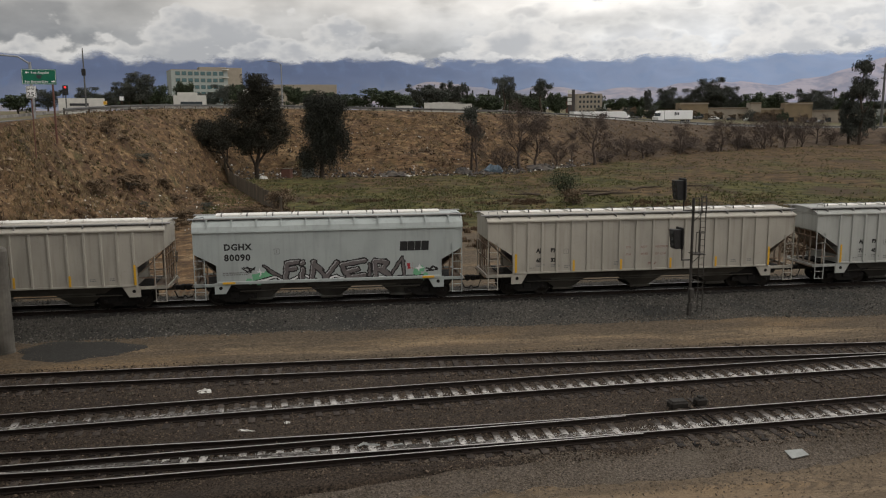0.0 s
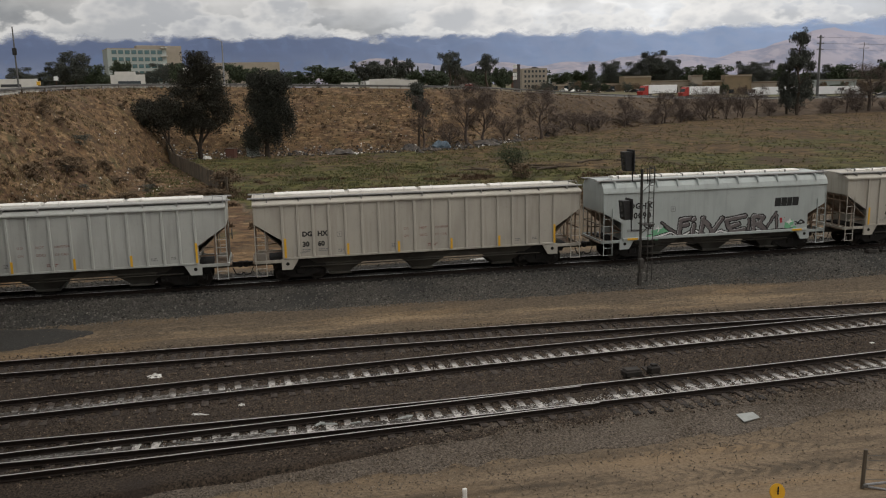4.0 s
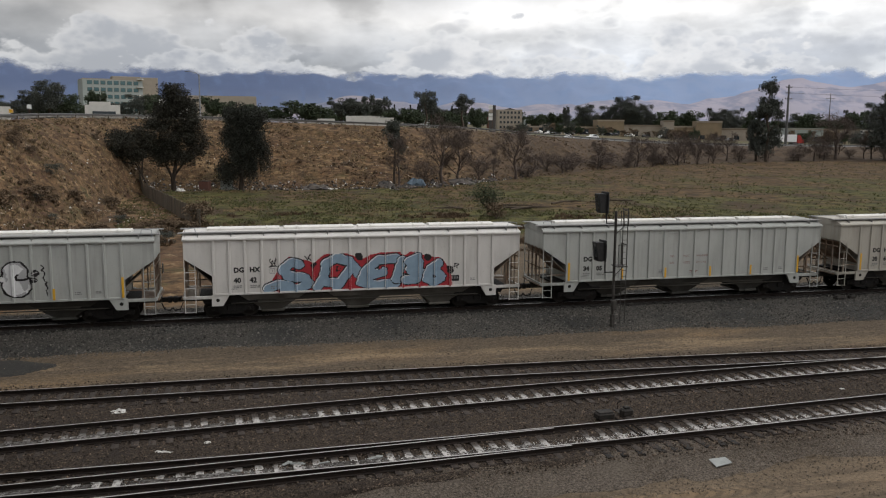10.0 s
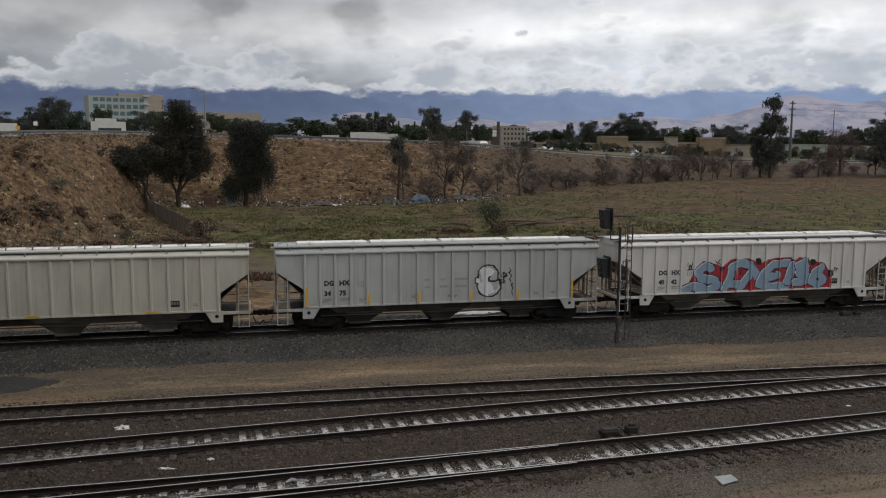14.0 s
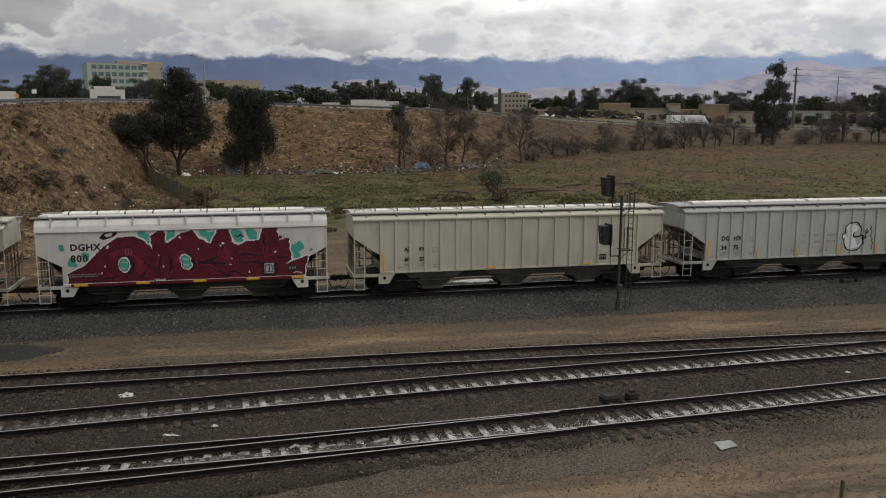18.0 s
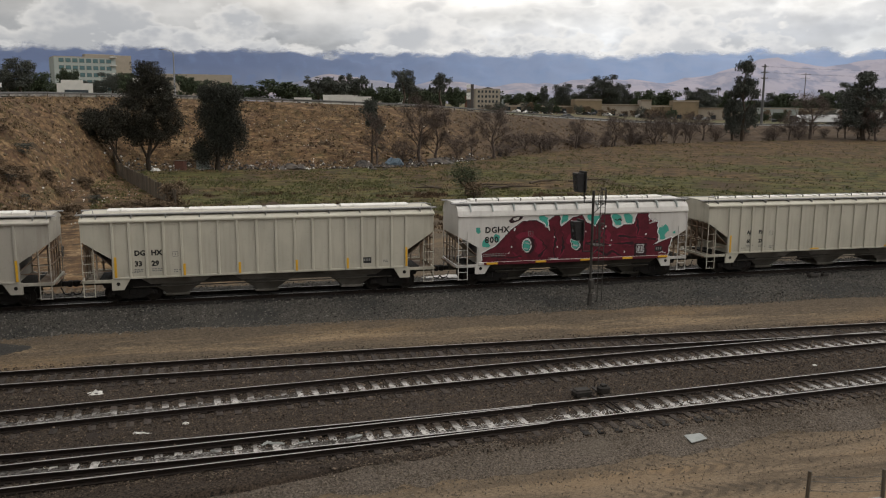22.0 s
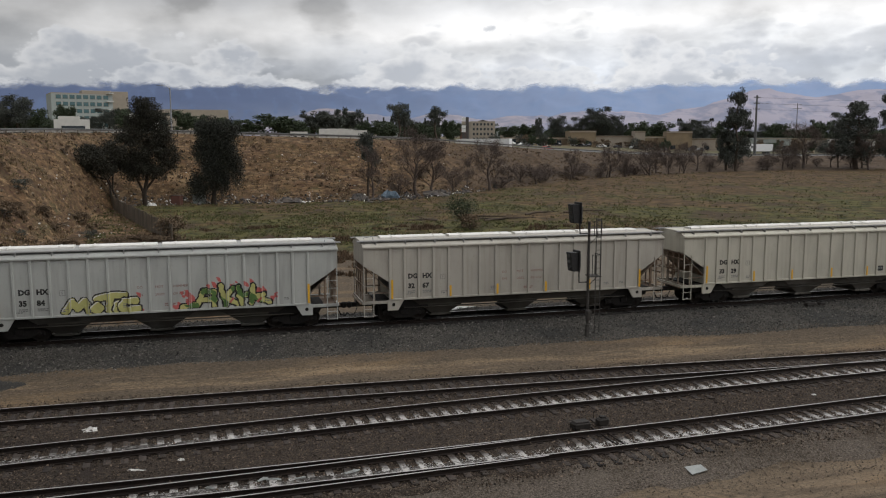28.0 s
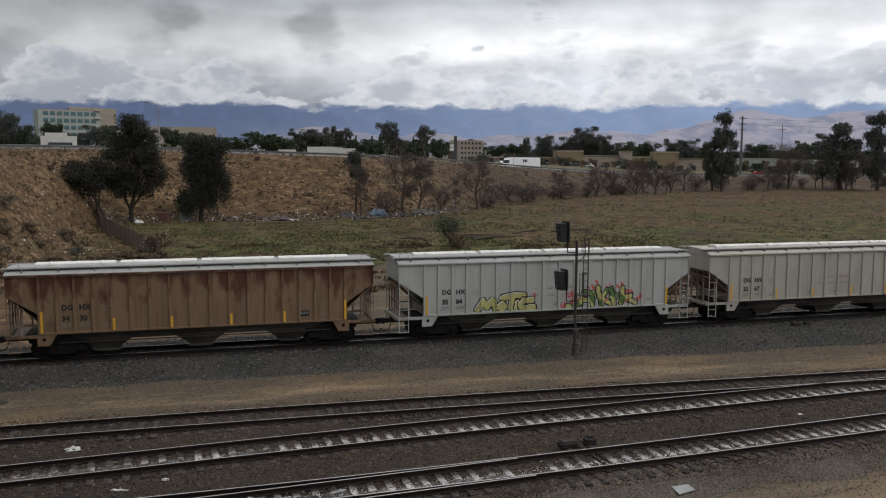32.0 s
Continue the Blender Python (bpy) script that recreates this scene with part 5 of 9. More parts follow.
def bars(car, x, z, w, hgt, rows, material, y=-1.508, seed=1):
    """Small print that cannot be read: rows of short bars."""
    rnd = random.Random(seed)
    s = Shape()
    for r in range(rows):
        u = 0.0
        zz = z - r * hgt * 1.9
        while u < w - 0.06:
            q = rnd.uniform(0.05, 0.16)
            s.box(x + u + q / 2, y, zz, min(q, w - u), 0.006, hgt)
            u += q + 0.03
    return part("small_print", s, material, car)


def marks(car, top, low, x_a, x_b, smooth=False, size=0.345):
    """Reporting marks in two lines, split round a rib on ribbed cars."""
    if smooth:
        writing(car, x_a, 2.94, top, 0.44, INK_BLACK, bold=0.017, width=1.1)
        writing(car, x_a, 2.40, low, 0.46, INK_BLACK, bold=0.017, width=1.15)
        bars(car, x_a - 0.1, 1.78, 1.3, 0.05, 2, INK_GREY, seed=len(low))
        square(car, -2.7, 2.82, 0.26)
        return
    writing(car, x_a, 2.38, top[:2], size, INK_BLACK, bold=0.017)
    writing(car, x_b, 2.38, top[2:], size, INK_BLACK, bold=0.017)
    writing(car, x_a, 1.86, low[:2], size, INK_BLACK, bold=0.017)
    writing(car, x_b, 1.86, low[2:], size, INK_BLACK, bold=0.017)
    bars(car, x_a - 0.02, 1.70, 0.45, 0.045, 2, INK_GREY, seed=int(x_a * 10) + 50)
    bars(car, x_b + 0.02, 1.70, 0.45, 0.045, 2, INK_GREY, seed=int(x_b * 10) + 51)
    square(car, -4.36, 2.40, 0.24)
    bars(car, -4.45, 1.62, 0.28, 0.05, 2, INK_GREY, seed=7)
    bars(car, 4.95, 1.66, 0.35, 0.045, 2, INK_GREY, seed=8)
    bars(car, 5.9, 1.68, 0.3, 0.04, 2, INK_GREY, seed=9)
    bars(car, -6.45, 1.55, 0.35, 0.04, 1, INK_GREY, seed=10)


def square(car, x, z, a):
    s = Shape()
    for dx, dz, w, hh in ((0, a / 2, a, 0.02), (0, -a / 2, a, 0.02), (-a / 2, 0, 0.02, a), (a / 2, 0, 0.02, a), (0, 0, 0.03, a * 0.5)):
        s.box(x + dx, -1.506, z + dz, w, 0.006, hh)
    part("stencil_box", s, INK_GREY, car)


def warning(car):
    """Faded red notice of six words over three panels."""
    for x, a, b in ((-1.05, "DO", "ON"), (-0.22, "NOT", "SIDES"), (0.6, "HAMMER", "OF CAR")):
        writing(car, x, 2.46, a, 0.17, INK_RED, width=1.05)
        writing(car, x, 2.08, b, 0.17, INK_RED, width=1.05)
    bars(car, -1.7, 1.75, 0.45, 0.04, 3, INK_GREY, seed=21)
    bars(car, 0.2, 1.66, 0.5, 0.04, 2, INK_RED, seed=22)


def plate_label(car, x, z):
    """Black consolidated stencil with pale marks."""
    s = Shape().box(x, -1.508, z, 0.46, 0.008, 0.30, slot=0)
    for i in range(3):
        s.box(x - 0.13 + i * 0.13, -1.514, z + 0.02, 0.08, 0.006, 0.13, slot=1)
    part("stencil_plate", s, (INK_BLACK, INK_GREY), car)


# ---- spray paint on the car sides ----
def spray(name, rgb, k=0.85):
    return surface(name, rgb, tuple(k * v for v in rgb), 3.0, 0.6, 0, 0)


SP_BLACK = spray("black_spray", (0.018, 0.016, 0.017))
SP_BLUE = spray("pale_blue_spray", (0.245, 0.345, 0.44), 0.8)
SP_RED = spray("red_spray", (0.36, 0.03, 0.04))
SP_WHITE = spray("white_spray", (0.72, 0.72, 0.72))
SP_MAROON = spray("maroon_spray", (0.125, 0.012, 0.024), 0.5)
SP_WINE = spray("wine_spray", (0.20, 0.016, 0.040), 0.7)
SP_PLUM = spray("dark_plum_spray", (0.030, 0.010, 0.014), 0.6)
SP_TEAL = spray("teal_spray", (0.06, 0.36, 0.29))
SP_YELLOW = spray("yellow_green_spray", (0.52, 0.50, 0.19), 0.75)
SP_GREEN = spray("green_spray", (0.10, 0.19, 0.055), 0.7)
SP_PINK = spray("coral_spray", (0.52, 0.13, 0.12))
SP_SILVER = spray("silver_spray", (0.42, 0.42, 0.42))
SP_DUSK = spray("dusky_silver_spray", (0.165, 0.145, 0.145), 0.6)
SP_MINT = spray("mint_spray", (0.16, 0.42, 0.24))


def gap_to(strokes, X, Z):
    d = np.full(X.shape, 9.0)
    for st in strokes:
        for (a, b), (c, e) in zip(st, st[1:]):
            px, pz = c - a, e - b
            q = max(px * px + pz * pz, 1e-9)
            u = np.clip(((X - a) * px + (Z - b) * pz) / q, 0, 1)
            d = np.minimum(d, np.hypot(X - a - u * px, Z - b - u * pz))
    return d


def mural(car, x0, x1, z0, z1, paint_at, materials, label, ribbed=True, cell=0.032):
    """Spray paint laid over plate and ribs as a thin skin; paint_at gives each spot's colour, -1 for none."""
    nx, nz = int((x1 - x0) / cell), int((z1 - z0) / cell)
    X, Z = np.meshgrid(x0 + (np.arange(nx) + 0.5) * cell, z0 + (np.arange(nz) + 0.5) * cell, indexing="ij")
    wob = 0.02 * np.sin(X * 9 + 3 * np.sin(Z * 7)) + 0.015 * np.sin(Z * 17 + X * 5)
    ids = paint_at(X + wob, Z + 0.6 * wob)
    verts, faces, slots, index = [], [], [], {}

    def corner(i, j):
        if (i, j) not in index:
            x = x0 + i * cell
            index[i, j] = len(verts)
            verts.append((x, -1.5 - (side_profile(x) if ribbed else 0.0) - 0.006, z0 + j * cell))
        return index[i, j]

    for i, j in zip(*np.nonzero(ids >= 0)):
        faces.append((corner(i, j), corner(i + 1, j), corner(i + 1, j + 1), corner(i, j + 1)))
        slots.append(int(ids[i, j]))
    me = bpy.data.meshes.new("graffiti")
    me.from_pydata(verts, [], faces)
    for m in materials:
        me.materials.append(m)
    me.polygons.foreach_set("material_index", slots)
    return part("graffiti", me, None, car, label)


def blobs(X, Z, spots):
    d = np.full(X.shape, 9.0)
    for x, z, r in spots:
        d = np.minimum(d, np.hypot(X - x, Z - z) - r)
    return d


def fat_letters(ids, letters, X, Z, fill, line, ink, body, shine=None):
    """Lay fat letters one over the next: an inked line round each, its body, and a glint along its upper edge."""
    for strokes in letters:
        d = gap_to(strokes, X, Z)
        ids[d < fill + line] = ink
        ids[d < fill] = body
        if shine is not None:
            off = gap_to([[(a + 0.045, c - 0.055) for a, c in q] for q in strokes], X, Z)
            ids[(d < fill - 0.012) & (off > fill + 0.012)] = shine
    return ids


def inside_of(poly, X, Z):
    """Distance to a polygon's edge, positive inside."""
    inside = np.zeros(X.shape, bool)
    n = len(poly)
    for (a, b), (c, e) in zip(poly, poly[1:] + poly[:1]):
        cross = ((b > Z) != (e > Z)) & (X < (c - a) * (Z - b) / ((e - b) or 1e-9) + a)
        inside ^= cross
    d = gap_to([poly + poly[:1]], X, Z)
    return np.where(inside, d, -d)


BLUE_LETTERS = (
    [[(-4.6, 1.52), (-4.1, 1.7), (-3.5, 1.62)], [(-3.02, 2.7), (-3.44, 2.8), (-3.87, 2.46), (-3.63, 2.14), (-2.8, 2.0), (-2.56, 1.7), (-3.03, 1.46), (-3.76, 1.46)]],
    [[(-1.69, 2.72), (-1.79, 2.04), (-2.14, 1.5)], [(-1.73, 2.66), (-1.17, 2.98), (-0.49, 2.75), (-0.02, 2.11)], [(-1.8, 1.77), (-0.99, 1.67)], [(-1.18, 1.45), (-0.86, 1.89), (-0.49, 2.35)]],
    [[(1.92, 2.86), (0.97, 2.8), (0.31, 2.25), (0.08, 1.68), (0.84, 1.5), (1.87, 1.56)], [(1.22, 2.19), (0.33, 1.94)]],
    [[(2.22, 2.73), (1.89, 1.79), (2.45, 1.77)]],
    [[(2.57, 2.68), (3.05, 2.87), (3.13, 2.45), (2.64, 2.25), (3.29, 2.0), (2.91, 1.73), (2.39, 1.72)]],
    [[(4.18, 2.54), (3.71, 2.26), (3.53, 1.76), (3.89, 1.55), (4.32, 1.77), (4.08, 2.12), (3.71, 1.92)]])
BLUE_BACK = [(-4.8, 1.3), (-4.2, 2.1), (-4.0, 2.68), (-3.5, 3.07), (-2.95, 2.93), (-2.3, 2.68), (-1.8, 3.1), (-1.17, 3.3), (-0.55, 3.13), (0.08, 2.8), (0.58, 3.04), (1.47, 3.23), (2.12, 3.14), (2.38, 2.95), (2.63, 3.13), (3.15, 3.05), (3.55, 2.85), (4.2, 2.83), (4.63, 2.4), (4.85, 1.8), (4.85, 1.3)]


def blue_piece(X, Z):
    ids = np.full(X.shape, -1)
    ids[inside_of(BLUE_BACK, X, Z) > -0.04] = 2
    ids[blobs(X, Z, [(-2.28, 2.66, 0.15), (0.02, 3.04, 0.2), (3.61, 2.9, 0.17), (4.8, 2.2, 0.2)]) < 0.05 * np.sin(9 * X + 7 * Z)] = 0
    fat_letters(ids, BLUE_LETTERS, X, Z, 0.235, 0.05, 0, 1, 3)
    ids[blobs(X, Z, [(-3.35, 2.45, 0.10), (-1.05, 2.42, 0.13), (1.1, 2.42, 0.12), (3.95, 1.86, 0.08)]) < 0.03 * np.sin(15 * X)] = 0
    ids[blobs(X, Z, [(-3.35, 2.45, 0.05), (-1.05, 2.42, 0.08), (1.1, 2.42, 0.07)]) < 0.0] = 2
    tags = gap_to([[(-4.47, 2.99), (-4.41, 2.68), (-4.32, 2.93), (-4.23, 2.68), (-4.19, 3.04)], [(-4.47, 2.63), (-4.17, 2.62)], [(-2.71, 3.12), (-2.65, 2.88), (-2.47, 3.18)], [(-2.59, 3.02), (-2.47, 2.87)], [(5.0, 2.48), (5.01, 2.22)], [(5.0, 2.48), (5.27, 2.44), (5.07, 2.35)], [(5.2, 2.45), (5.18, 2.24)]], X, Z)
    ids[tags < 0.026] = 0
    ids[gap_to([[(2.48, 3.29), (3.08, 3.32)], [(2.57, 3.34), (2.57, 3.18)], [(2.82, 3.34), (2.86, 3.18)]], X, Z) < 0.03] = 2
    ids[Z < 1.31] = -1
    return ids


CROWN = [(-5.47, 1.2), (-5.45, 1.84), (-4.66, 2.22), (-3.86, 3.06), (-3.17, 3.52), (-2.4, 3.55), (-1.92, 3.29), (-1.61, 2.93), (-1.66, 3.56), (-1.31, 3.78), (-1.02, 3.78), (-0.95, 3.14), (-0.53, 3.44), (-0.28, 3.64), (0.27, 3.78), (0.57, 3.37), (1.12, 3.1), (1.48, 3.78), (1.99, 3.78), (2.14, 3.18), (2.4, 2.94), (2.81, 3.16), (3.43, 3.2), (3.64, 3.79), (4.32, 3.79), (4.39, 3.44), (4.92, 3.22), (4.95, 2.54), (5.03, 2.19), (4.7, 1.95), (5.86, 2.36), (5.67, 1.72), (5.65, 1.2)]


def maroon_piece(X, Z):
    m = inside_of(CROWN, X, Z)
    ids = np.full(X.shape, -1)
    teal = blobs(X, Z, [(-5.67, 3.12, 0.12), (-5.3, 2.3, 0.22), (-4.6, 2.67, 0.16), (-2.1, 3.57, 0.2), (-1.8, 3.45, 0.22), (-0.78, 3.55, 0.22), (0.77, 3.57, 0.2), (1.18, 3.46, 0.28), (2.4, 3.48, 0.33), (3.12, 3.5, 0.3), (5.3, 2.75, 0.3), (5.25, 2.45, 0.2), (6.05, 2.67, 0.1), (5.2, 3.0, 0.1)])
    ids[teal < 0.07 * np.sin(9 * X + 7 * Z)] = 2
    ids[m > -0.06] = 3
    ids[m > -0.005] = 1
    ids[m > 0.03] = 0
    body = m > 0.03
    # letters round their two eyes, shaded towards their edges
    rings = [np.hypot((X - cx) / wide, Z - cz) for cx, cz, wide in ((-2.92, 2.17, 1.2), (-0.07, 2.22, 0.85), (1.75, 2.5, 0.7), (3.0, 2.75, 1.2))]
    for ring, r1 in zip(rings, (0.95, 0.85, 0.6, 0.4)):
        ids[body & (ring < r1 - 0.18) & (ring > r1 - 0.46) & (np.sin(2.6 * X + 3.5 * Z) > 0.05)] = 5
    cuts = gap_to([[(-1.33, 3.05), (-1.24, 2.44), (-1.36, 1.72), (-1.17, 1.35)], [(-0.84, 2.83), (-0.76, 2.01), (-0.97, 1.5)], [(0.55, 2.18), (1.88, 2.09), (3.43, 2.1)], [(2.6, 2.54), (3.74, 2.41), (4.79, 2.26)], [(1.68, 2.98), (1.57, 2.47), (0.86, 2.23)], [(-2.13, 2.46), (-1.75, 2.04), (-2.15, 1.59)], [(0.95, 1.55), (1.26, 1.75), (1.87, 1.47), (2.18, 1.72), (2.7, 1.44)], [(3.64, 3.46), (3.74, 2.62)]], X, Z)
    wide = 0.05 + 0.035 * np.sin(3 * X + 5 * Z)
    ids[body & (cuts < wide)] = 1
    ids[body & (cuts > wide) & (cuts < wide + 0.06) & (np.sin(6 * X + 4 * Z) > 0.1)] = 5
    ids[body & (gap_to([[(-4.9, 1.62), (-3.7, 1.55), (-3.2, 1.6)], [(-4.6, 1.45), (-4.1, 1.42)]], X, Z) < 0.03)] = 1
    for cx, cz, lean in ((-2.92, 2.17, 0.0), (-0.07, 2.22, 0.25)):
        eye = np.hypot((X - cx) / 0.8 + lean * (Z - cz), (Z - cz) / 1.15)
        far = np.hypot((X - cx - 0.12) / 0.85 + lean * (Z - cz), (Z - cz) / 1.15)
        ids[far < 0.40] = 1
        ids[eye < 0.34] = 3
        ids[eye < 0.285] = 1
        ids[eye < 0.26] = 2
        ids[(eye < 0.2) & (np.sin(22 * Z + 6 * X) > 0.75)] = 6
    dots = blobs(X, Z, [(-3.62, 3.07, 0.06), (-3.8, 2.12, 0.045), (-1.34, 2.59, 0.04), (0.56, 2.85, 0.05), (1.68, 3.08, 0.06), (1.58, 2.98, 0.04), (2.08, 2.3, 0.045), (2.06, 2.04, 0.045), (4.21, 2.58, 0.05), (-1.15, 2.02, 0.045), (-3.95, 1.8, 0.04), (-0.3, 3.45, 0.05), (2.9, 1.6, 0.04)])
    ids[dots < 0.0] = 3
    tags = gap_to([[(-1.57, 1.42), (-1.3, 1.36), (-1.07, 1.42)], [(-1.5, 1.33), (-1.1, 1.3)], [(4.36, 3.36), (4.5, 3.5), (4.62, 3.3), (4.76, 3.48), (4.95, 3.26)], [(4.45, 3.22), (4.8, 3.3)], [(5.1, 1.48), (5.3, 1.56), (5.5, 1.48)]], X, Z)
    ids[tags < 0.028] = 6
    ids[gap_to([[(2.3, 3.46), (2.45, 3.4), (2.55, 3.5), (2.71, 3.42)]], X, Z) < 0.03] = 1
    box = np.maximum(np.abs(X - 3.9), np.abs(Z - 1.77))
    ids[(np.abs(X - 3.9) < 0.38) & (np.abs(Z - 1.65) < 0.42)] = 1
    ids[(box < 0.24) & (box > 0.19)] = 6
    ids[(box < 0.15) & (np.abs(X - 3.9) > 0.03)] = 6
    oval = np.hypot((X + 3.56) / 0.33, (Z - 3.65 - 0.25 * (X + 3.56)) / 0.15)
    ids[(oval < 1.15) & (oval > 0.6)] = 1
    ids[Z < 1.2] = -1
    return ids


FINE_LETTERS = (
    [[(-2.3, 1.4), (-2.23, 2.19), (-1.59, 2.27)], [(-2.27, 1.86), (-1.81, 1.93)]],
    [[(-1.42, 1.88), (-1.5, 1.43)], [(-1.47, 2.19), (-1.41, 2.22)]],
    [[(-0.97, 1.35), (-0.88, 2.22), (-0.27, 1.42), (0.3, 2.17)]],
    [[(1.71, 2.22), (0.55, 2.05), (0.7, 1.65), (1.36, 1.8)], [(0.7, 1.65), (0.92, 1.38), (1.7, 1.47)]],
    [[(2.25, 1.33), (2.23, 2.2), (2.86, 2.12), (2.67, 1.79), (2.28, 1.72)], [(2.5, 1.78), (3.05, 1.35)]])


def silver_piece(X, Z):
    ids = np.full(X.shape, -1)
    glow = blobs(X, Z, [(-3.67, 1.46, 0.3), (-3.15, 1.66, 0.26), (-4.05, 1.34, 0.16), (4.43, 1.46, 0.26), (4.75, 1.3, 0.18), (4.62, 1.66, 0.14)])
    ids[glow < 0.06 * np.sin(13 * X + 9 * Z)] = 3
    zig = gap_to([[(-3.88, 1.25), (-2.82, 1.52), (-2.19, 1.25), (-1.44, 1.59), (-0.59, 1.22), (0.27, 1.48), (0.81, 1.24), (1.14, 1.45), (1.68, 1.24), (2.23, 1.33), (3.21, 1.28), (4.66, 1.31)]], X, Z)
    ids[zig < 0.10] = 0
    ids[zig < 0.045] = 2
    spikes = [[(-3.36, 2.08), (-2.87, 1.69), (-2.4, 1.45)]], [[(3.05, 1.42), (3.66, 2.32), (3.75, 1.36)]], [[(1.95, 1.45), (1.98, 2.05)]]
    fat_letters(ids, spikes, X, Z, 0.05, 0.06, 0, 1)
    fat_letters(ids, FINE_LETTERS, X, Z, 0.105, 0.062, 0, 1, 5)
    for cx, cz in ((-3.55, 1.78), (4.52, 1.76)):
        star = np.minimum(np.abs(X - cx) + 4 * np.abs(Z - cz), 4 * np.abs(X - cx) + np.abs(Z - cz))
        ids[star < 0.24] = 2
    tag = gap_to([[(-4.43, 2.0), (-4.13, 1.78), (-3.81, 2.02)], [(-4.33, 2.05), (-3.86, 1.93)], [(-4.17, 2.05), (-4.02, 1.8)], [(4.88, 1.73), (5.1, 1.66), (5.25, 1.82), (5.44, 1.72)], [(4.93, 1.59), (5.47, 1.65)]], X, Z)
    ids[tag < 0.042] = 0
    red = np.maximum(np.abs(X - 4.01), np.abs(Z - 1.86) * 1.2)
    ids[(red < 0.18) & (np.sin(24 * X) > -0.2)] = 4
    ids[Z < 1.14] = -1
    return ids


MOTIC_LETTERS = (
    [[(-4.25, 1.52), (-3.96, 1.94), (-3.7, 1.64), (-3.42, 1.97), (-3.2, 1.48)]],
    [[(-2.38, 2.18), (-1.62, 2.18)], [(-2.84, 2.06), (-2.38, 2.18)], [(-2.26, 2.1), (-2.33, 1.5)]],
    [[(-2.85, 1.75), (-3.0, 1.6), (-2.86, 1.48), (-2.72, 1.6), (-2.85, 1.75)]],
    [[(-1.96, 1.75), (-2.0, 1.48)]],
    [[(-1.13, 1.88), (-1.62, 1.9), (-1.8, 1.6), (-1.52, 1.46), (-1.02, 1.5)]])
SPLASH_LETTERS = (
    [[(1.0, 1.46), (1.74, 1.52), (2.0, 2.2), (2.52, 2.14), (2.52, 1.48)], [(1.97, 1.76), (2.53, 1.78)]],
    [[(2.83, 2.42), (3.07, 1.46)], [(3.45, 2.28), (3.0, 1.82), (3.67, 1.46)]],
    [[(3.68, 2.3), (3.84, 1.48)], [(3.68, 1.89), (4.15, 1.95)]],
    [[(4.39, 2.35), (4.29, 1.5)], [(4.89, 1.9), (4.38, 1.79), (5.2, 1.5)]])


def yellow_piece(X, Z):
    ids = np.full(X.shape, -1)
    pink = blobs(X, Z, [(0.8, 1.5, 0.16), (1.24, 2.08, 0.17), (1.05, 2.2, 0.09), (2.76, 2.75, 0.09), (2.54, 2.5, 0.13), (2.3, 2.42, 0.1), (4.06, 2.48, 0.12), (4.31, 2.56, 0.11), (4.77, 2.08, 0.2), (5.42, 1.76, 0.13), (5.6, 2.0, 0.06), (-1.02, 2.14, 0.1), (1.45, 1.78, 0.24), (3.46, 2.5, 0.09), (-0.85, 1.46, 0.08)])
    ids[pink < 0.07 * np.sin(17 * X + 11 * Z)] = 3
    fat_letters(ids, MOTIC_LETTERS, X, Z, 0.165, 0.06, 0, 1, 4)
    for letter in SPLASH_LETTERS:
        fat_letters(ids, (letter,), X, Z, 0.115, 0.075, 0, 1)
        ids[(gap_to(letter, X, Z) < 0.105) & (np.sin(4.1 * X + 5.3 * Z) > 0.1)] = 2
    ids[gap_to([[(1.3, 1.62), (1.5, 1.8)], [(3.3, 1.6), (3.4, 1.75)], [(4.6, 1.55), (4.75, 1.7)]], X, Z) < 0.05] = 3
    ids[Z < 1.34] = -1
    return ids


def face_piece(X, Z):
    """A silver rounded shape of two lobes with a small ball at its side, two dark lobes and a squiggle."""
    e1 = np.hypot((X - 2.40) / 0.52, (Z - 2.70) / 0.48)
    e2 = np.hypot((X - 2.45) / 0.60, (Z - 2.10) / 0.54)
    body = np.minimum(e1, e2)
    ball = np.hypot(X - 1.85, Z - 2.40) / 0.17
    ids = np.full(X.shape, -1)
    ids[(body < 1.15) | (ball < 1.22)] = 0
    ids[body < 1.0] = 1
    ids[(body < 1.0) & (body > 0.8) & (np.sin(7 * X + 5 * Z) > -0.1)] = 2
    ids[(body < 0.8) & (np.sin(5 * X - 3 * Z + 2 * np.sin(3 * Z)) > 0.6)] = 2
    ids[ball < 0.8] = 1
    ids[gap_to([[(3.0, 2.42), (2.75, 2.33), (2.5, 2.36), (2.41, 2.48), (2.52, 2.6)]], X, Z) < 0.05] = 0
    ids[blobs(X, Z, [(3.28, 2.66, 0.17), (3.2, 2.34, 0.15)]) < 0] = 0
    ids[gap_to([[(3.15, 2.62), (3.4, 2.72)], [(3.1, 2.38), (3.3, 2.32)]], X, Z) < 0.02] = 2
    ids[gap_to([[(3.55, 3.01), (3.62, 2.88), (3.58, 2.8), (3.72, 2.68), (3.58, 2.42), (3.76, 2.2), (3.66, 2.1), (3.78, 1.95), (3.72, 1.8), (3.76, 1.55)]], X, Z) < 0.026] = 0
    return ids


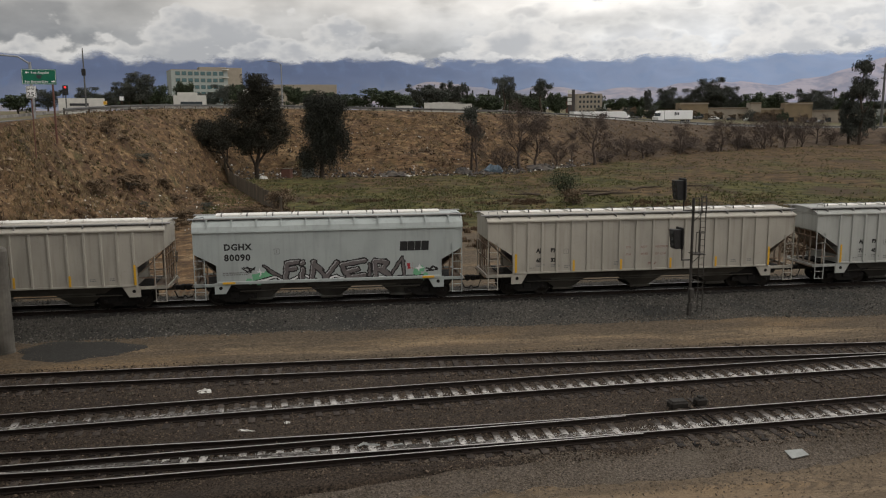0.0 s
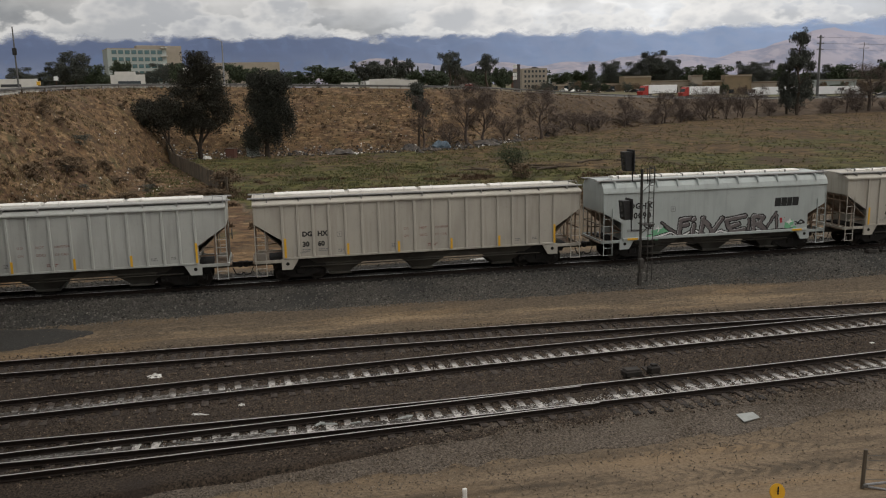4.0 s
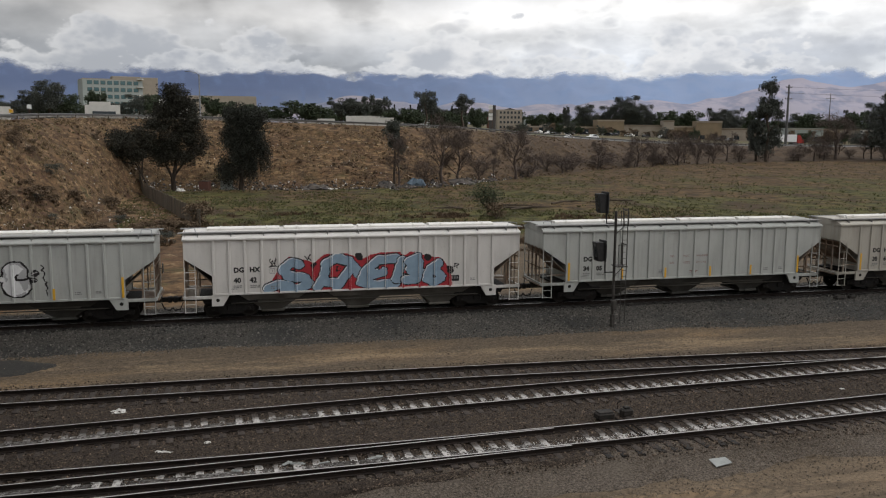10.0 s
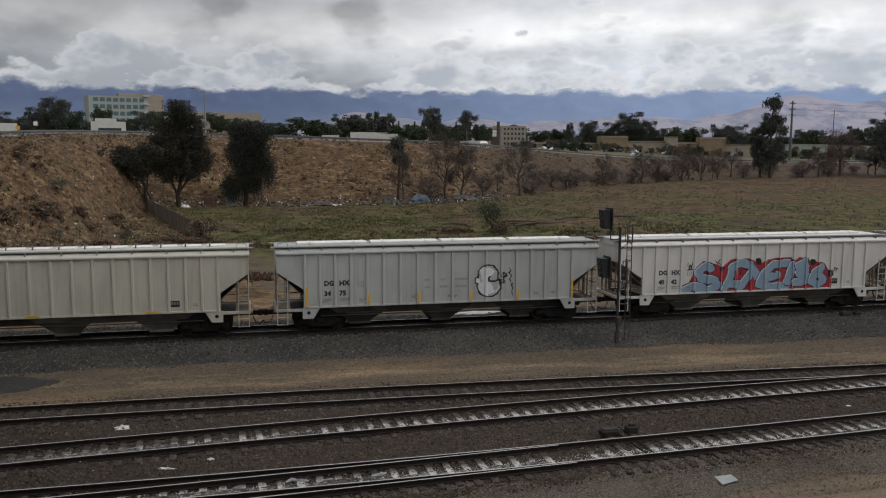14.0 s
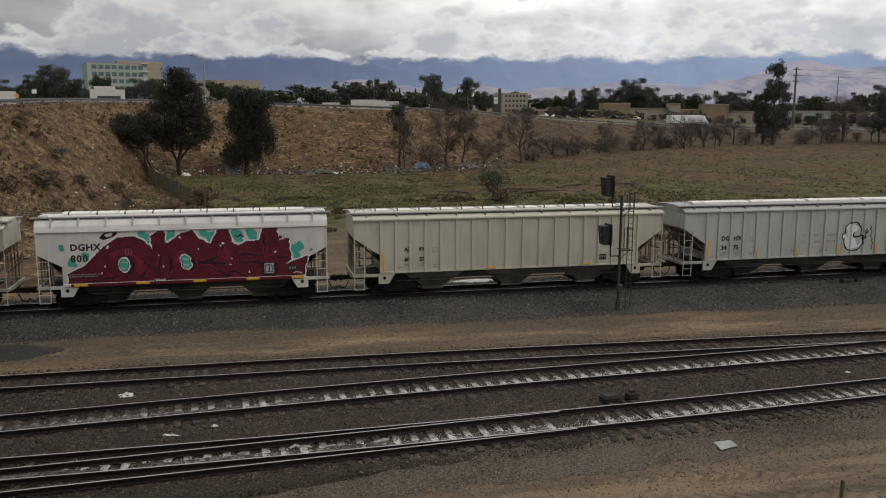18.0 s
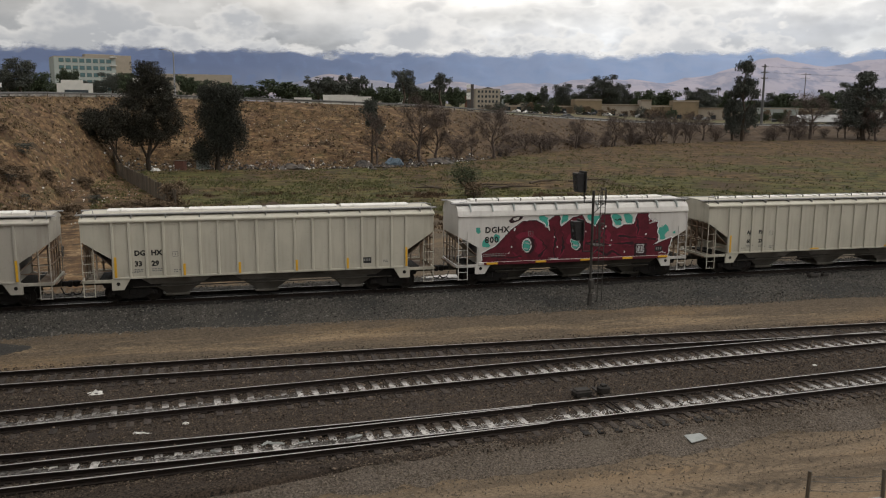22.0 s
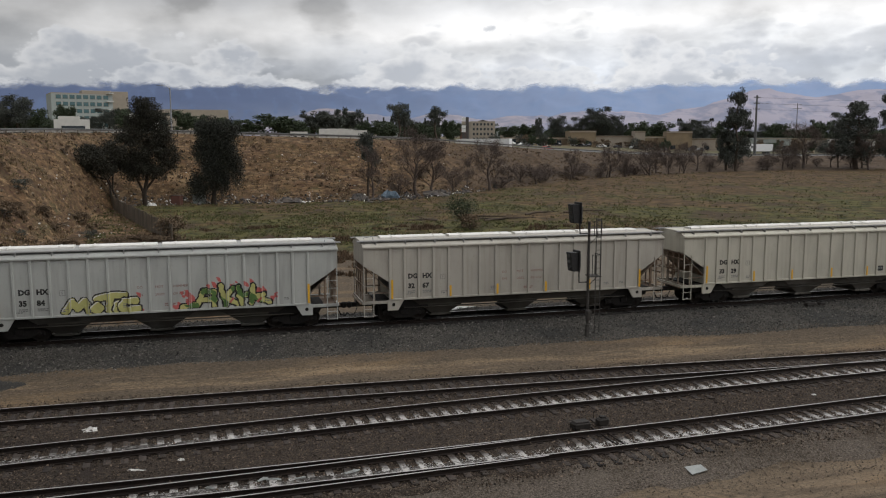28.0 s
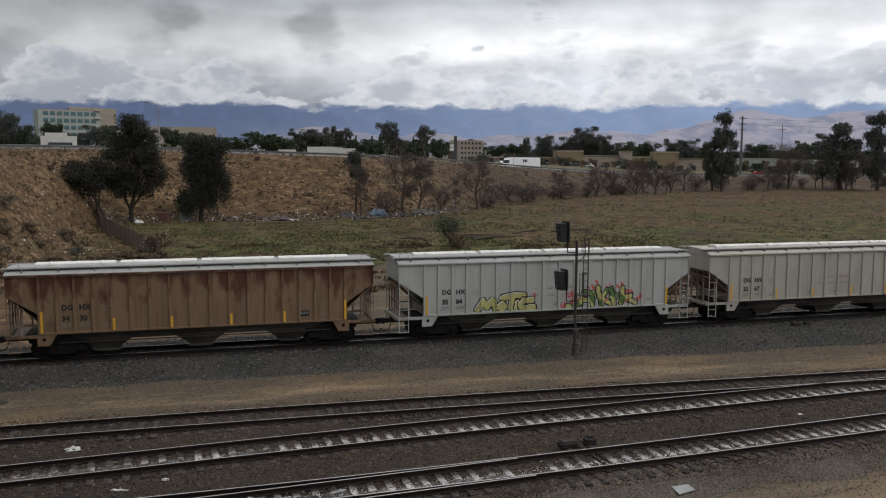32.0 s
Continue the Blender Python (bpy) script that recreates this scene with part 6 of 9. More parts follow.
# leading car first: kind, paint, marks, hatches, where the yellow strips sit, label
FIVE = [(-7.1, 1.0), (-3.95, 0.58), (-1.33, 0.55), (1.46, 0.55), (4.05, 0.55), (7.12, 1.0)]
CARS = [
    ("ribbed", "grey_green", "AJPX", "7145", "short", FIVE, "grey-green ribbed covered hopper car of the moving train"),
    ("ribbed", "tan_grey", "AJPX", "6532", "short", FIVE, "tan-grey ribbed covered hopper car with a row of short hatches"),
    ("smooth", "pale_blue_grey", "DGHX", "80090", "short", [(-5.1, 0.11), (5.0, 0.11)], "pale blue-grey smooth-sided hopper car with black and silver graffiti"),
    ("ribbed", "tan_grey", "DGHX", "3060", "long", FIVE, "tan-grey ribbed covered hopper car with long white hatches"),
    ("ribbed", "grey_green", "DGHX", "3405", "long", FIVE, "grey ribbed covered hopper car with faded red notice"),
    ("ribbed", "white", "DGHX", "4042", "long", [], "white ribbed hopper car with large pale blue and red graffiti"),
    ("ribbed", "grey_green", "DGHX", "3475", "long", FIVE, "grey ribbed hopper car with a small silver graffito"),
    ("ribbed", "beige", "AJPX", "6027", "short", [(-7.1, 1.0), (-1.33, 0.08), (4.0, 0.08)], "beige ribbed covered hopper car with short hatches"),
    ("smooth", "white", "DGHX", "800", "short", [(-4.9, 0.11), (-2.1, 0.11), (0.55, 0.11), (3.1, 0.11), (5.3, 0.11)], "white smooth-sided hopper car covered in maroon and teal graffiti"),
    ("ribbed", "beige", "DGHX", "3329", "long", FIVE, "beige ribbed covered hopper car with yellow reflectors"),
    ("ribbed", "tan_grey", "DGHX", "3267", "long", FIVE, "tan-grey ribbed hopper car with faded red notice"),
    ("ribbed", "grey_green", "DGHX", "3584", "long", [(-7.1, 1.0), (7.12, 1.0)], "grey ribbed hopper car with yellow-green graffiti"),
    ("ribbed", "rust", "DGHX", "3430", "long", FIVE, "rust-brown ribbed hopper car with stained panels"),
    ("ribbed", "grey", "", "", "long", FIVE, "grey ribbed hopper car at the tail of the row"),
]
RIBBED_L, SMOOTH_L, RIBBED_PITCH, SMOOTH_PITCH = 17.2, 13.6, 18.53, 14.95
train = []


def build_train():
    left = 27.05 + RIBBED_PITCH
    for i, (kind, paint, top, low, hatch, refl, label) in enumerate(CARS):
        smooth = kind == "smooth"
        left -= SMOOTH_PITCH if smooth else RIBBED_PITCH
        L = SMOOTH_L if smooth else RIBBED_L
        car, wheels = hopper_car(L, smooth, paint, label, hatch, refl, 40 + i)
        train.append((car, wheels, left + L / 2))
        if top and smooth:
            marks(car, top, low, -5.3, 0, True)
        elif top:
            if top == "AJPX":
                marks(car, top, low, -5.98, -5.2, size=0.28)
            else:
                marks(car, top, low, -6.24, -5.47)
        if i in (1, 3, 4, 6, 10, 11):
            warning(car)
        if i in (5, 7, 9, 12, 8):
            plate_label(car, 5.05, 1.72)
        if i == 2:
            logo = Shape()
            for x, w in ((3.73, 0.38), (4.13, 0.36), (4.51, 0.3), (4.84, 0.38)):
                logo.prism([(x - 0.2, 2.68), (x + w - 0.2, 2.68), (x + w - 0.17, 3.17), (x - 0.17, 3.17)], -1.512, -1.506)
            part("logo_block", logo, INK_BLACK, car)
            mural(car, -5.0, 5.8, 1.12, 2.6, silver_piece, (SP_BLACK, SP_DUSK, SP_WHITE, SP_MINT, SP_RED, SP_SILVER), "silver and black graffiti with mint green glow", False)
        if i == 5:
            mural(car, -5.2, 5.4, 1.3, 3.2, blue_piece, (SP_BLACK, SP_BLUE, SP_RED, SP_WHITE), "pale blue graffiti outlined in black on red")
        if i == 6:
            mural(car, 1.5, 4.2, 1.5, 3.4, face_piece, (SP_BLACK, SP_WHITE, SP_SILVER), "small silver and black graffito")
        if i == 8:
            mural(car, -5.8, 6.1, 1.22, 3.8, maroon_piece, (SP_MAROON, SP_PLUM, SP_TEAL, SP_WHITE, SP_RED, SP_WINE, SP_SILVER), "large maroon graffiti outlined in white with teal accents", False)
            part("overspray", Shape().box(0.1, -1.574, 1.27, 10.9, 0.006, 0.15), SP_MAROON, car, "maroon spray over the side sill")
        if i == 11:
            mural(car, -4.6, 5.6, 1.33, 2.9, yellow_piece, (SP_BLACK, SP_YELLOW, SP_GREEN, SP_PINK, SP_WHITE), "yellow-green graffiti with coral splashes")


build_train()


def travelled(t):
    """How far the slowing train has gone after t seconds."""
    return 6.0825 * t - 0.017949 * t * t + 0.0000946 * t ** 3



# ---- lineside things ----
def signal_mast():
    t = thing("railway_signal", pose(18.15, 38.35, -0.55), "black two-headed railway signal on a grey mast with ladder", "railway signal")
    part("base_post", Shape().box(0, 0, 0.35, 0.20, 0.20, 0.8, 0.03).box(0, 0, 0.04, 0.36, 0.36, 0.1, 0.02), SIGNAL_STEEL, t, "dark steel base post")
    part("mast", Shape().tube([(0, 0, 0.3), (0, 0, 6.02)], 0.068, 12), SIGNAL_STEEL, t)
    part("junction_box", Shape().box(0.0, -0.12, 1.25, 0.26, 0.22, 0.5, 0.03).box(0.0, -0.24, 1.25, 0.21, 0.03, 0.42, 0.01), SIGNAL_STEEL, t, "grey steel junction box")
    s = Shape()
    for dx in (0.46, 0.72):
        s.box(dx, 0.12, 3.2, 0.035, 0.035, 5.9)
    z = 0.5
    while z < 6.1:
        s.box(0.59, 0.12, z, 0.26, 0.025, 0.025)
        z += 0.31
    part("ladder", s, SIGNAL_STEEL, t, "narrow grey access ladder")
    s = Shape()
    for z in (3.25, 4.35):
        s.tube([(0.02, -0.35, z), (0.5, -0.35, z), (0.5, 0.3, z)], 0.022, 6)
    for x, y in ((0.05, -0.35), (0.5, -0.35), (0.5, 0.3), (0.27, -0.35)):
        s.tube([(x, y, 3.25), (x, y, 4.35)], 0.02, 6)
    s.box(0.28, 0, 3.24, 0.55, 0.75, 0.04)
    part("platform", s, SIGNAL_STEEL, t, "railed steel service platform")
    s = Shape()
    for z in (5.35, 6.05):
        s.tube([(-0.02, -0.3, z), (0.55, -0.3, z), (0.55, 0.3, z)], 0.02, 6)
    for x in (0.15, 0.33, 0.55):
        s.tube([(x, -0.3, 5.3), (x, -0.3, 6.05)], 0.018, 6)
    part("upper_cage", s, SIGNAL_STEEL, t)
    for lo, hi in ((4.85, 5.3), (2.75, 3.2)):
        part("brace", Shape().tube([(0.02, 0, lo), (0.52, 0, hi)], 0.02, 6), SIGNAL_STEEL, t)
    for z0, name in ((6.1, "upper"), (3.68, "lower")):
        arm = Shape().tube([(0, 0, z0 - 0.75 if name == "lower" else 5.42), (-0.5, 0, z0 - 0.75 if name == "lower" else 5.42), (-0.52, 0, z0 - 0.15)], 0.035, 8)
        part("head_bracket", arm, SIGNAL_BLACK, t)
        head = Shape()
        # back plate, turned along the line, with deep hoods
        head.box(0, 0, 0.02, 0.07, 0.72, 1.08, 0.03)
        head.box(0.10, 0, -0.02, 0.15, 0.34, 0.78, 0.04)
        hd = part("signal_head", head, SIGNAL_BLACK, t, "black signal head with hooded lamps", m=pose(-0.62 if name == "upper" else -0.66, 0, z0 + 0.35, 0, 0, 6))
        # one deep hood over all three lamps, its mouth cut back below
        part("hood", Shape().prism([(-0.46, 0.44), (-0.42, 0.47), (0.02, 0.45), (0.02, -0.5), (-0.30, -0.5), (-0.36, -0.44)], -0.24, 0.24), SIGNAL_BLACK, hd, "deep black hood over the lamps")
        for dz in (-0.29, 0.0, 0.29):
            part("lens", Shape().tube([(-0.37 - 0.12 * dz, 0, dz), (-0.42 - 0.12 * dz, 0, dz)], 0.1, 12), WINDOW, hd)
    return t


signal_mast()


def switch_machine(x, y, z, turn, label):
    t = thing("switch_machine", pose(x, y, z, 0, 0, turn), label, "switch machine", "switch machines")
    part("machine_case", Shape().box(-0.42, 0, 0.12, 0.62, 0.4, 0.22, 0.04).box(-0.42, 0, 0.25, 0.54, 0.34, 0.05, 0.02), STEEL_DARK, t)
    part("motor_case", Shape().box(0.42, 0.02, 0.15, 0.42, 0.3, 0.26, 0.05).box(0.42, 0.02, 0.31, 0.2, 0.2, 0.08, 0.02), STEEL_DARK, t)
    part("throw_rod", Shape().tube([(-0.1, -0.2, 0.06), (-0.1, -1.9, 0.04)], 0.03, 6).tube([(0.15, -0.2, 0.06), (0.15, -1.9, 0.04)], 0.025, 6), RAIL_SIDE, t)
    part("hand_lever", Shape().tube([(0.06, 0, 0.3), (0.08, 0.02, 0.52), (0.2, 0.02, 0.56)], 0.025, 6), RAIL_SIDE, t)
    for dx in (-0.45, 0.4):
        part("mounting_tie", Shape().box(dx, -0.1, -0.02, 0.22, 1.6, 0.12, 0.01), TIE_WOOD, t)
    return t


switch_machine(12.1, 25.05, -0.2, 3, "black switch machine beside the powdered yard track")
switch_machine(34.3, 41.2, -0.3, 0, "low black switch machine on the ballast of the main track")


def crumpled(name, x, y, z, w, d, hgt, material, label, category, seed, turn=0):
    """A small crumpled sheet or rag lying on the ground."""
    rng = random.Random(seed)
    n = 7
    verts = []
    for i in range(n):
        for j in range(n):
            u, v = i / (n - 1) - 0.5, j / (n - 1) - 0.5
            edge = max(abs(u), abs(v)) * 2
            verts.append((u * w * rng.uniform(0.82, 1.1), v * d * rng.uniform(0.82, 1.1), max(0.004, hgt * rng.random() * (1 - 0.75 * edge))))
    verts += [(a, b, -0.01) for a, b, _ in verts]
    k = n * n
    faces = [(i * n + j, (i + 1) * n + j, (i + 1) * n + j + 1, i * n + j + 1) for i in range(n - 1) for j in range(n - 1)]
    faces += [tuple(k + q for q in reversed(f)) for f in faces]
    rim = [i * n for i in range(n)] + [(n - 1) * n + j for j in range(1, n)] + [i * n + n - 1 for i in range(n - 2, -1, -1)] + [j for j in range(n - 2, 0, -1)]
    faces += [(rim[i], rim[(i + 1) % len(rim)], k + rim[(i + 1) % len(rim)], k + rim[i]) for i in range(len(rim))]
    ob = new(name, Shape().add(verts, faces).mesh(name, material))
    ob.matrix_basis = pose(x, y, z, 0, 0, turn)
    return tagged(ob, label, category, "litter on the yard")


crumpled("rag", -4.3, 29.2, -0.2, 0.52, 0.34, 0.16, WHITE_CLOTH, "crumpled white rag on the dark ballast", "rag", 1, 10)
sheet = new("paper_board", Shape().prism([(-0.42, -0.22), (0.25, -0.26), (0.42, 0.2), (-0.2, 0.25)], 0.0, 0.02, "z").mesh("paper_board", PALE_BOARD))
sheet.matrix_basis = pose(13.65, 21.15, -0.335, 3, 0, 20)
tagged(sheet, "flat pale sheet of board on bare earth", "board", "litter on the yard")
crumpled("paper_scrap", -1.26, 25.64, -0.2, 0.2, 0.14, 0.08, WHITE_CLOTH, "small white scrap between the yard tracks", "paper", 3)
crumpled("paper_scrap", -2.5, 25.14, -0.2, 0.55, 0.16, 0.06, WHITE_CLOTH, "long white scrap between the yard tracks", "paper", 4, -20)
crumpled("paper_scrap", 1.2, 29.98, -0.2, 0.14, 0.12, 0.05, WHITE_CLOTH, "tiny white scrap on the ballast", "paper", 5)
crumpled("paper_scrap", 21.93, 26.16, -0.2, 0.16, 0.12, 0.05, WHITE_CLOTH, "tiny white scrap beside the track", "paper", 6)
crumpled("rag", -6.9, 29.4, -0.2, 0.24, 0.2, 0.12, FENCE_WOOD, "small brown rag on the dark ballast", "rag", 7)
for x, dy, w, d, turn, seed in ((1.05, 0.22, 0.34, 0.10, 35, 8), (1.35, 0.12, 0.42, 0.08, -15, 9), (2.1, 0.02, 0.30, 0.07, 10, 10), (3.6, 0.05, 0.5, 0.12, 20, 12), (-0.4, 0.0, 0.26, 0.07, -30, 13)):
    crumpled("splintered_wood", x, t3(x) + dy, -0.165, w, d, 0.09, PALE_BOARD, "splintered pale wood between the rails", "wood", seed, turn)


def white_spill():
    """A thin low heap of white powder along the far rail of the main track."""
    n, verts = 30, []
    for q, z in ((1.0, -0.04), (0.85, 0.03), (0.55, 0.07), (0.2, 0.09)):
        for k in range(n):
            a = 6.28319 * k / n
            w = 1 + 0.16 * math.sin(4 * a + 1) + 0.12 * math.sin(9 * a)
            verts.append((12.9 + 1.65 * q * w * math.cos(a), 46.2 + 0.42 * q * w * math.sin(a), -0.24 + z))
    faces = [(i * n + k, i * n + (k + 1) % n, (i + 1) * n + (k + 1) % n, (i + 1) * n + k) for i in range(3) for k in range(n)] + [tuple(range(3 * n, 4 * n))]
    ob = new("powder_heap", Shape().add(verts, faces).mesh("powder_heap", LITTER))
    return tagged(ob, "low heap of spilled white powder beside the main track", "powder", "litter on the yard")


white_spill()


def shade_bridge():
    """Unseen bridge added to shade the left yard: deck on girders, edge parapet, round piers."""
    t = thing("unseen_road_bridge", pose(0, 0, 0), "unseen stained grey concrete road bridge on round piers, added to shade the yard", "bridge")
    a, b = Vector((-25.2, 64.0, 0)), Vector((3.6, -11.0, 0))
    d = (b - a).normalized()
    side = Vector((d.y, -d.x, 0))
    if side.x > 0:
        side = -side
    wide = 22.0

    def slab(lo, hi, near, far, name, material):
        v = [a + side * near, b + side * near, b + side * far, a + side * far]
        verts = [(p.x, p.y, lo) for p in v] + [(p.x, p.y, hi) for p in v]
        part(name, Shape().add(verts, [(0, 1, 2, 3), (7, 6, 5, 4), (0, 4, 5, 1), (1, 5, 6, 2), (2, 6, 7, 3), (3, 7, 4, 0)]), material, t)

    slab(7.55, 7.95, 0.0, wide, "deck", CONCRETE)
    slab(7.95, 9.0, 0.0, 0.3, "parapet", CONCRETE)
    slab(7.95, 9.0, wide - 0.3, wide, "parapet", CONCRETE)
    for k in range(6):
        slab(6.2, 7.55, 0.8 + k * 4.0, 1.4 + k * 4.0, "girder", CONCRETE)
    for u in (0.22, 0.44, 0.66):
        for k in (1.6, 8.0, 14.5, 20.5):
            p = a + (b - a) * u + side * k
            part("pier", Shape().tube([(p.x, p.y, -0.8), (p.x, p.y, 5.4)], 0.5, 20), CONCRETE, t)
        p, q = a + (b - a) * u + side * 0.6, a + (b - a) * u + side * 21.4
        part("pier_cap", Shape().tube([(p.x, p.y, 5.8), (q.x, q.y, 5.8)], 0.6, 4), CONCRETE, t)
    return t


# stands out of view and blocks sky light from the left of the yard
shade_bridge()


def yard_post():
    t = thing("concrete_bollard", pose(*PILLAR), "thick stained concrete post beside the yard track", "post")
    part("shaft", Shape().tube([(0, 0, -0.3), (0, 0, 4.45), (0, 0, 4.58)], [0.5, 0.5, 0.42], 24), CONCRETE_DARK, t)
    part("base_ring", Shape().tube([(0, 0, -0.1), (0, 0, 0.12)], 0.53, 24), CONCRETE_DARK, t)


PILLAR = (-13.85, 36.9, -0.5)
yard_post()


def wire_fence():
    """Steel posts with strands in the near corner of the yard."""
    t = thing("wire_fence", pose(0, 0, -0.45), "low wire fence on rusty steel posts in bare earth", "fence")
    spots = [(13.97, 16.55), (15.85, 16.1), (17.7, 15.65), (19.6, 15.2)]
    for i, (x, y) in enumerate(spots):
        part("post", Shape().tube([(0, 0, -0.3), (0, 0, 1.05)], 0.05, 8), FENCE_WOOD, t, m=pose(x, y, 0.0, random.Random(i).uniform(-3, 3), random.Random(i + 9).uniform(-3, 3)))
    for z in (0.25, 0.5, 0.75, 0.88):
        s = Shape()
        for (a, b), (c, d) in zip(spots, spots[1:]):
            s.tube([(a, b, z), ((a + c) / 2, (b + d) / 2, z - 0.04), (c, d, z)], 0.006, 4)
        part("wire", s, GALV_DULL, t)
    return t


wire_fence()


def pipe_gate():
    """Pale pipe rail and brace tied to the end post of the wire fence."""
    t = thing("pipe_rail", pose(13.97, 16.55, -0.45), "pale grey pipe rail braced against a fence post", "rail")
    part("rail", Shape().tube([(0.06, -0.02, 0.10), (1.9, -0.45, 0.30)], 0.035, 8), GALV, t)
    part("brace", Shape().tube([(0.06, -0.02, 0.06), (1.3, -0.9, 0.03)], 0.03, 8), GALV, t)
    part("clamp", Shape().box(0.04, -0.02, 0.09, 0.14, 0.14, 0.1, 0.02), GALV_DULL, t)


def marker_disc():
    t = thing("track_marker", pose(11.55, 16.45, -0.45), "round yellow track marker with a dark bar on a short stake", "marker")
    part("disc", Shape().tube([(0, 0.015, 0.25), (0, -0.015, 0.26)], 0.2, 24), SIGN_YELLOW, t)
    part("bar", Shape().box(0, -0.03, 0.255, 0.035, 0.012, 0.3), INK_BLACK, t)
    part("stake", Shape().box(0, 0.035, 0.1, 0.05, 0.03, 0.5), FENCE_WOOD, t)


def white_post():
    t = thing("marker_post", pose(3.61, 15.5, -0.5), "plain white marker post in bare earth", "post")
    part("shaft", Shape().box(0, 0, 0.85, 0.1, 0.06, 1.96, 0.015), SIGN_WHITE, t)
    part("foot", Shape().box(0, 0, 0.02, 0.2, 0.16, 0.12, 0.03), CONCRETE, t)


pipe_gate()
marker_disc()
white_post()


def board_fence():
    """Upright-board fence that runs away from the track to the foot of the bank."""
    a, b = Vector((-4.1, 84.0, 0)), Vector((-15.2, 134.0, 0))
    t = thing("board_fence", pose(0, 0, 0), "weathered grey-brown board fence running up to the bank", "fence")
    n = 64
    d = (b - a)
    turn = math.degrees(math.atan2(d.y, d.x))
    pane = Shape().box(0, 0, 0.95, d.length / n - 0.03, 0.06, 1.9, 0.01).mesh("fence_panel", FENCE_WOOD)
    for i in range(n):
        p = a + d * ((i + 0.5) / n)
        part("fence_panel", pane, None, t, m=pose(p.x, p.y, ground_z(p.x, p.y) - 0.05 + random.Random(i).uniform(-0.06, 0.06), random.Random(i).uniform(-2, 2), 0, turn))
    return t


board_fence()


# ---- trees and bushes ----
def leaf_mesh(name, centres, spreads, per, size, material, seed, droop=0.0, flat=0.75, slim=0.55):
    """Many small leaves gathered in loose clumps."""
    rng = np.random.RandomState(seed)
    c = np.repeat(np.array(centres), per, axis=0)
    s = np.repeat(np.array(spreads), per)[:, None]
    p = c + 1.45 * np.tanh(rng.normal(size=c.shape) * 0.8) * s * np.array([0.55, 0.55, 0.55 * flat])
    if droop:
        p[:, 2] -= droop * rng.rand(len(p)) ** 2 * s[:, 0]
    n = len(p)
    a = rng.normal(size=(n, 3))
    a /= np.linalg.norm(a, axis=1)[:, None]
    if droop:
        a[:, 2] -= 0.9
        a /= np.linalg.norm(a, axis=1)[:, None]
    b = np.cross(a, rng.normal(size=(n, 3)))
    b /= np.linalg.norm(b, axis=1)[:, None]
    k = size * (0.6 + 0.8 * rng.rand(n, 1))
    v = np.stack([p - a * k, p + b * k * slim, p + a * k, p - b * k * slim], 1).reshape(-1, 3)
    f = np.arange(4 * n).reshape(-1, 4)
    me = bpy.data.meshes.new(name)
    me.from_pydata(v.tolist(), [], f.tolist())
    me.materials.append(material)
    return me


def skeleton(h, spread, seed, fork=0.3, limbs=7, lift=0.5, bare=False, lean=0.0, low=0.3):
    """Trunk, limbs and branches, and the tips where leaves gather."""
    rnd = random.Random(seed)
    s = Shape()
    r0 = h * 0.022
    bend = [(0, 0, -0.3)]
    for i in range(1, 6):
        u = i / 5
        bend.append((lean * h * u + rnd.uniform(-0.03, 0.03) * h, rnd.uniform(-0.03, 0.03) * h, h * (0.82 if not bare else 0.7) * u))
    s.tube(bend, [r0 * (1.25 - 1.05 * i / 5) for i in range(6)], 8)
    tips = []

    def at(u):
        k = min(int(u * 5), 4)
        p, q = Vector(bend[k]), Vector(bend[k + 1])
        return p.lerp(q, u * 5 - k)

    def branch(p, d, length, r, depth):
        q = p + d * length * 0.5 + Vector((rnd.uniform(-1, 1), rnd.uniform(-1, 1), rnd.uniform(-0.3, 0.6))) * length * 0.12
        e = p + d * length + Vector((rnd.uniform(-1, 1), rnd.uniform(-1, 1), rnd.uniform(-0.2, 0.7))) * length * 0.18
        s.tube([p, q, e], [r, r * 0.75, r * 0.45], 5 if depth > 0 else 4)
        if depth == 0:
            tips.append(tuple(e))
            tips.append(tuple(q.lerp(e, 0.5)))
            return
        for _ in range(3 if not bare else 4):
            v = (d + Vector((rnd.uniform(-1, 1), rnd.uniform(-1, 1), rnd.uniform(-0.4, 0.8))) * 0.85).normalized()
            branch(q.lerp(e, rnd.random()), v, length * rnd.uniform(0.45, 0.7), r * 0.5, depth - 1)

    for i in range(6 if low < 0.1 and bare else 0):
        d = Vector((rnd.uniform(-0.7, 0.7), rnd.uniform(-0.7, 0.7), 1.0)).normalized()
        branch(Vector((rnd.uniform(-0.5, 0.5), rnd.uniform(-0.5, 0.5), -0.2)), d, h * rnd.uniform(0.4, 0.7), r0 * 0.5, 2)
    for i in range(limbs):
        u = low + (0.97 - low) * (i + rnd.random() * 0.7) / limbs
        a = i * 2.4 + rnd.uniform(-0.5, 0.5)
        reach = spread * 0.5 * (1.15 - 0.75 * abs(u - 0.5)) * rnd.uniform(0.6, 0.95)
        d = Vector((math.cos(a), math.sin(a), lift + rnd.uniform(-0.1, 0.4))).normalized()
        branch(at(min(u, 0.99)), d, reach * 0.75, r0 * 0.42 * (1.2 - u * 0.7), 2 if bare else 1)
    tips.append(tuple(at(0.99)))
    return s, tips


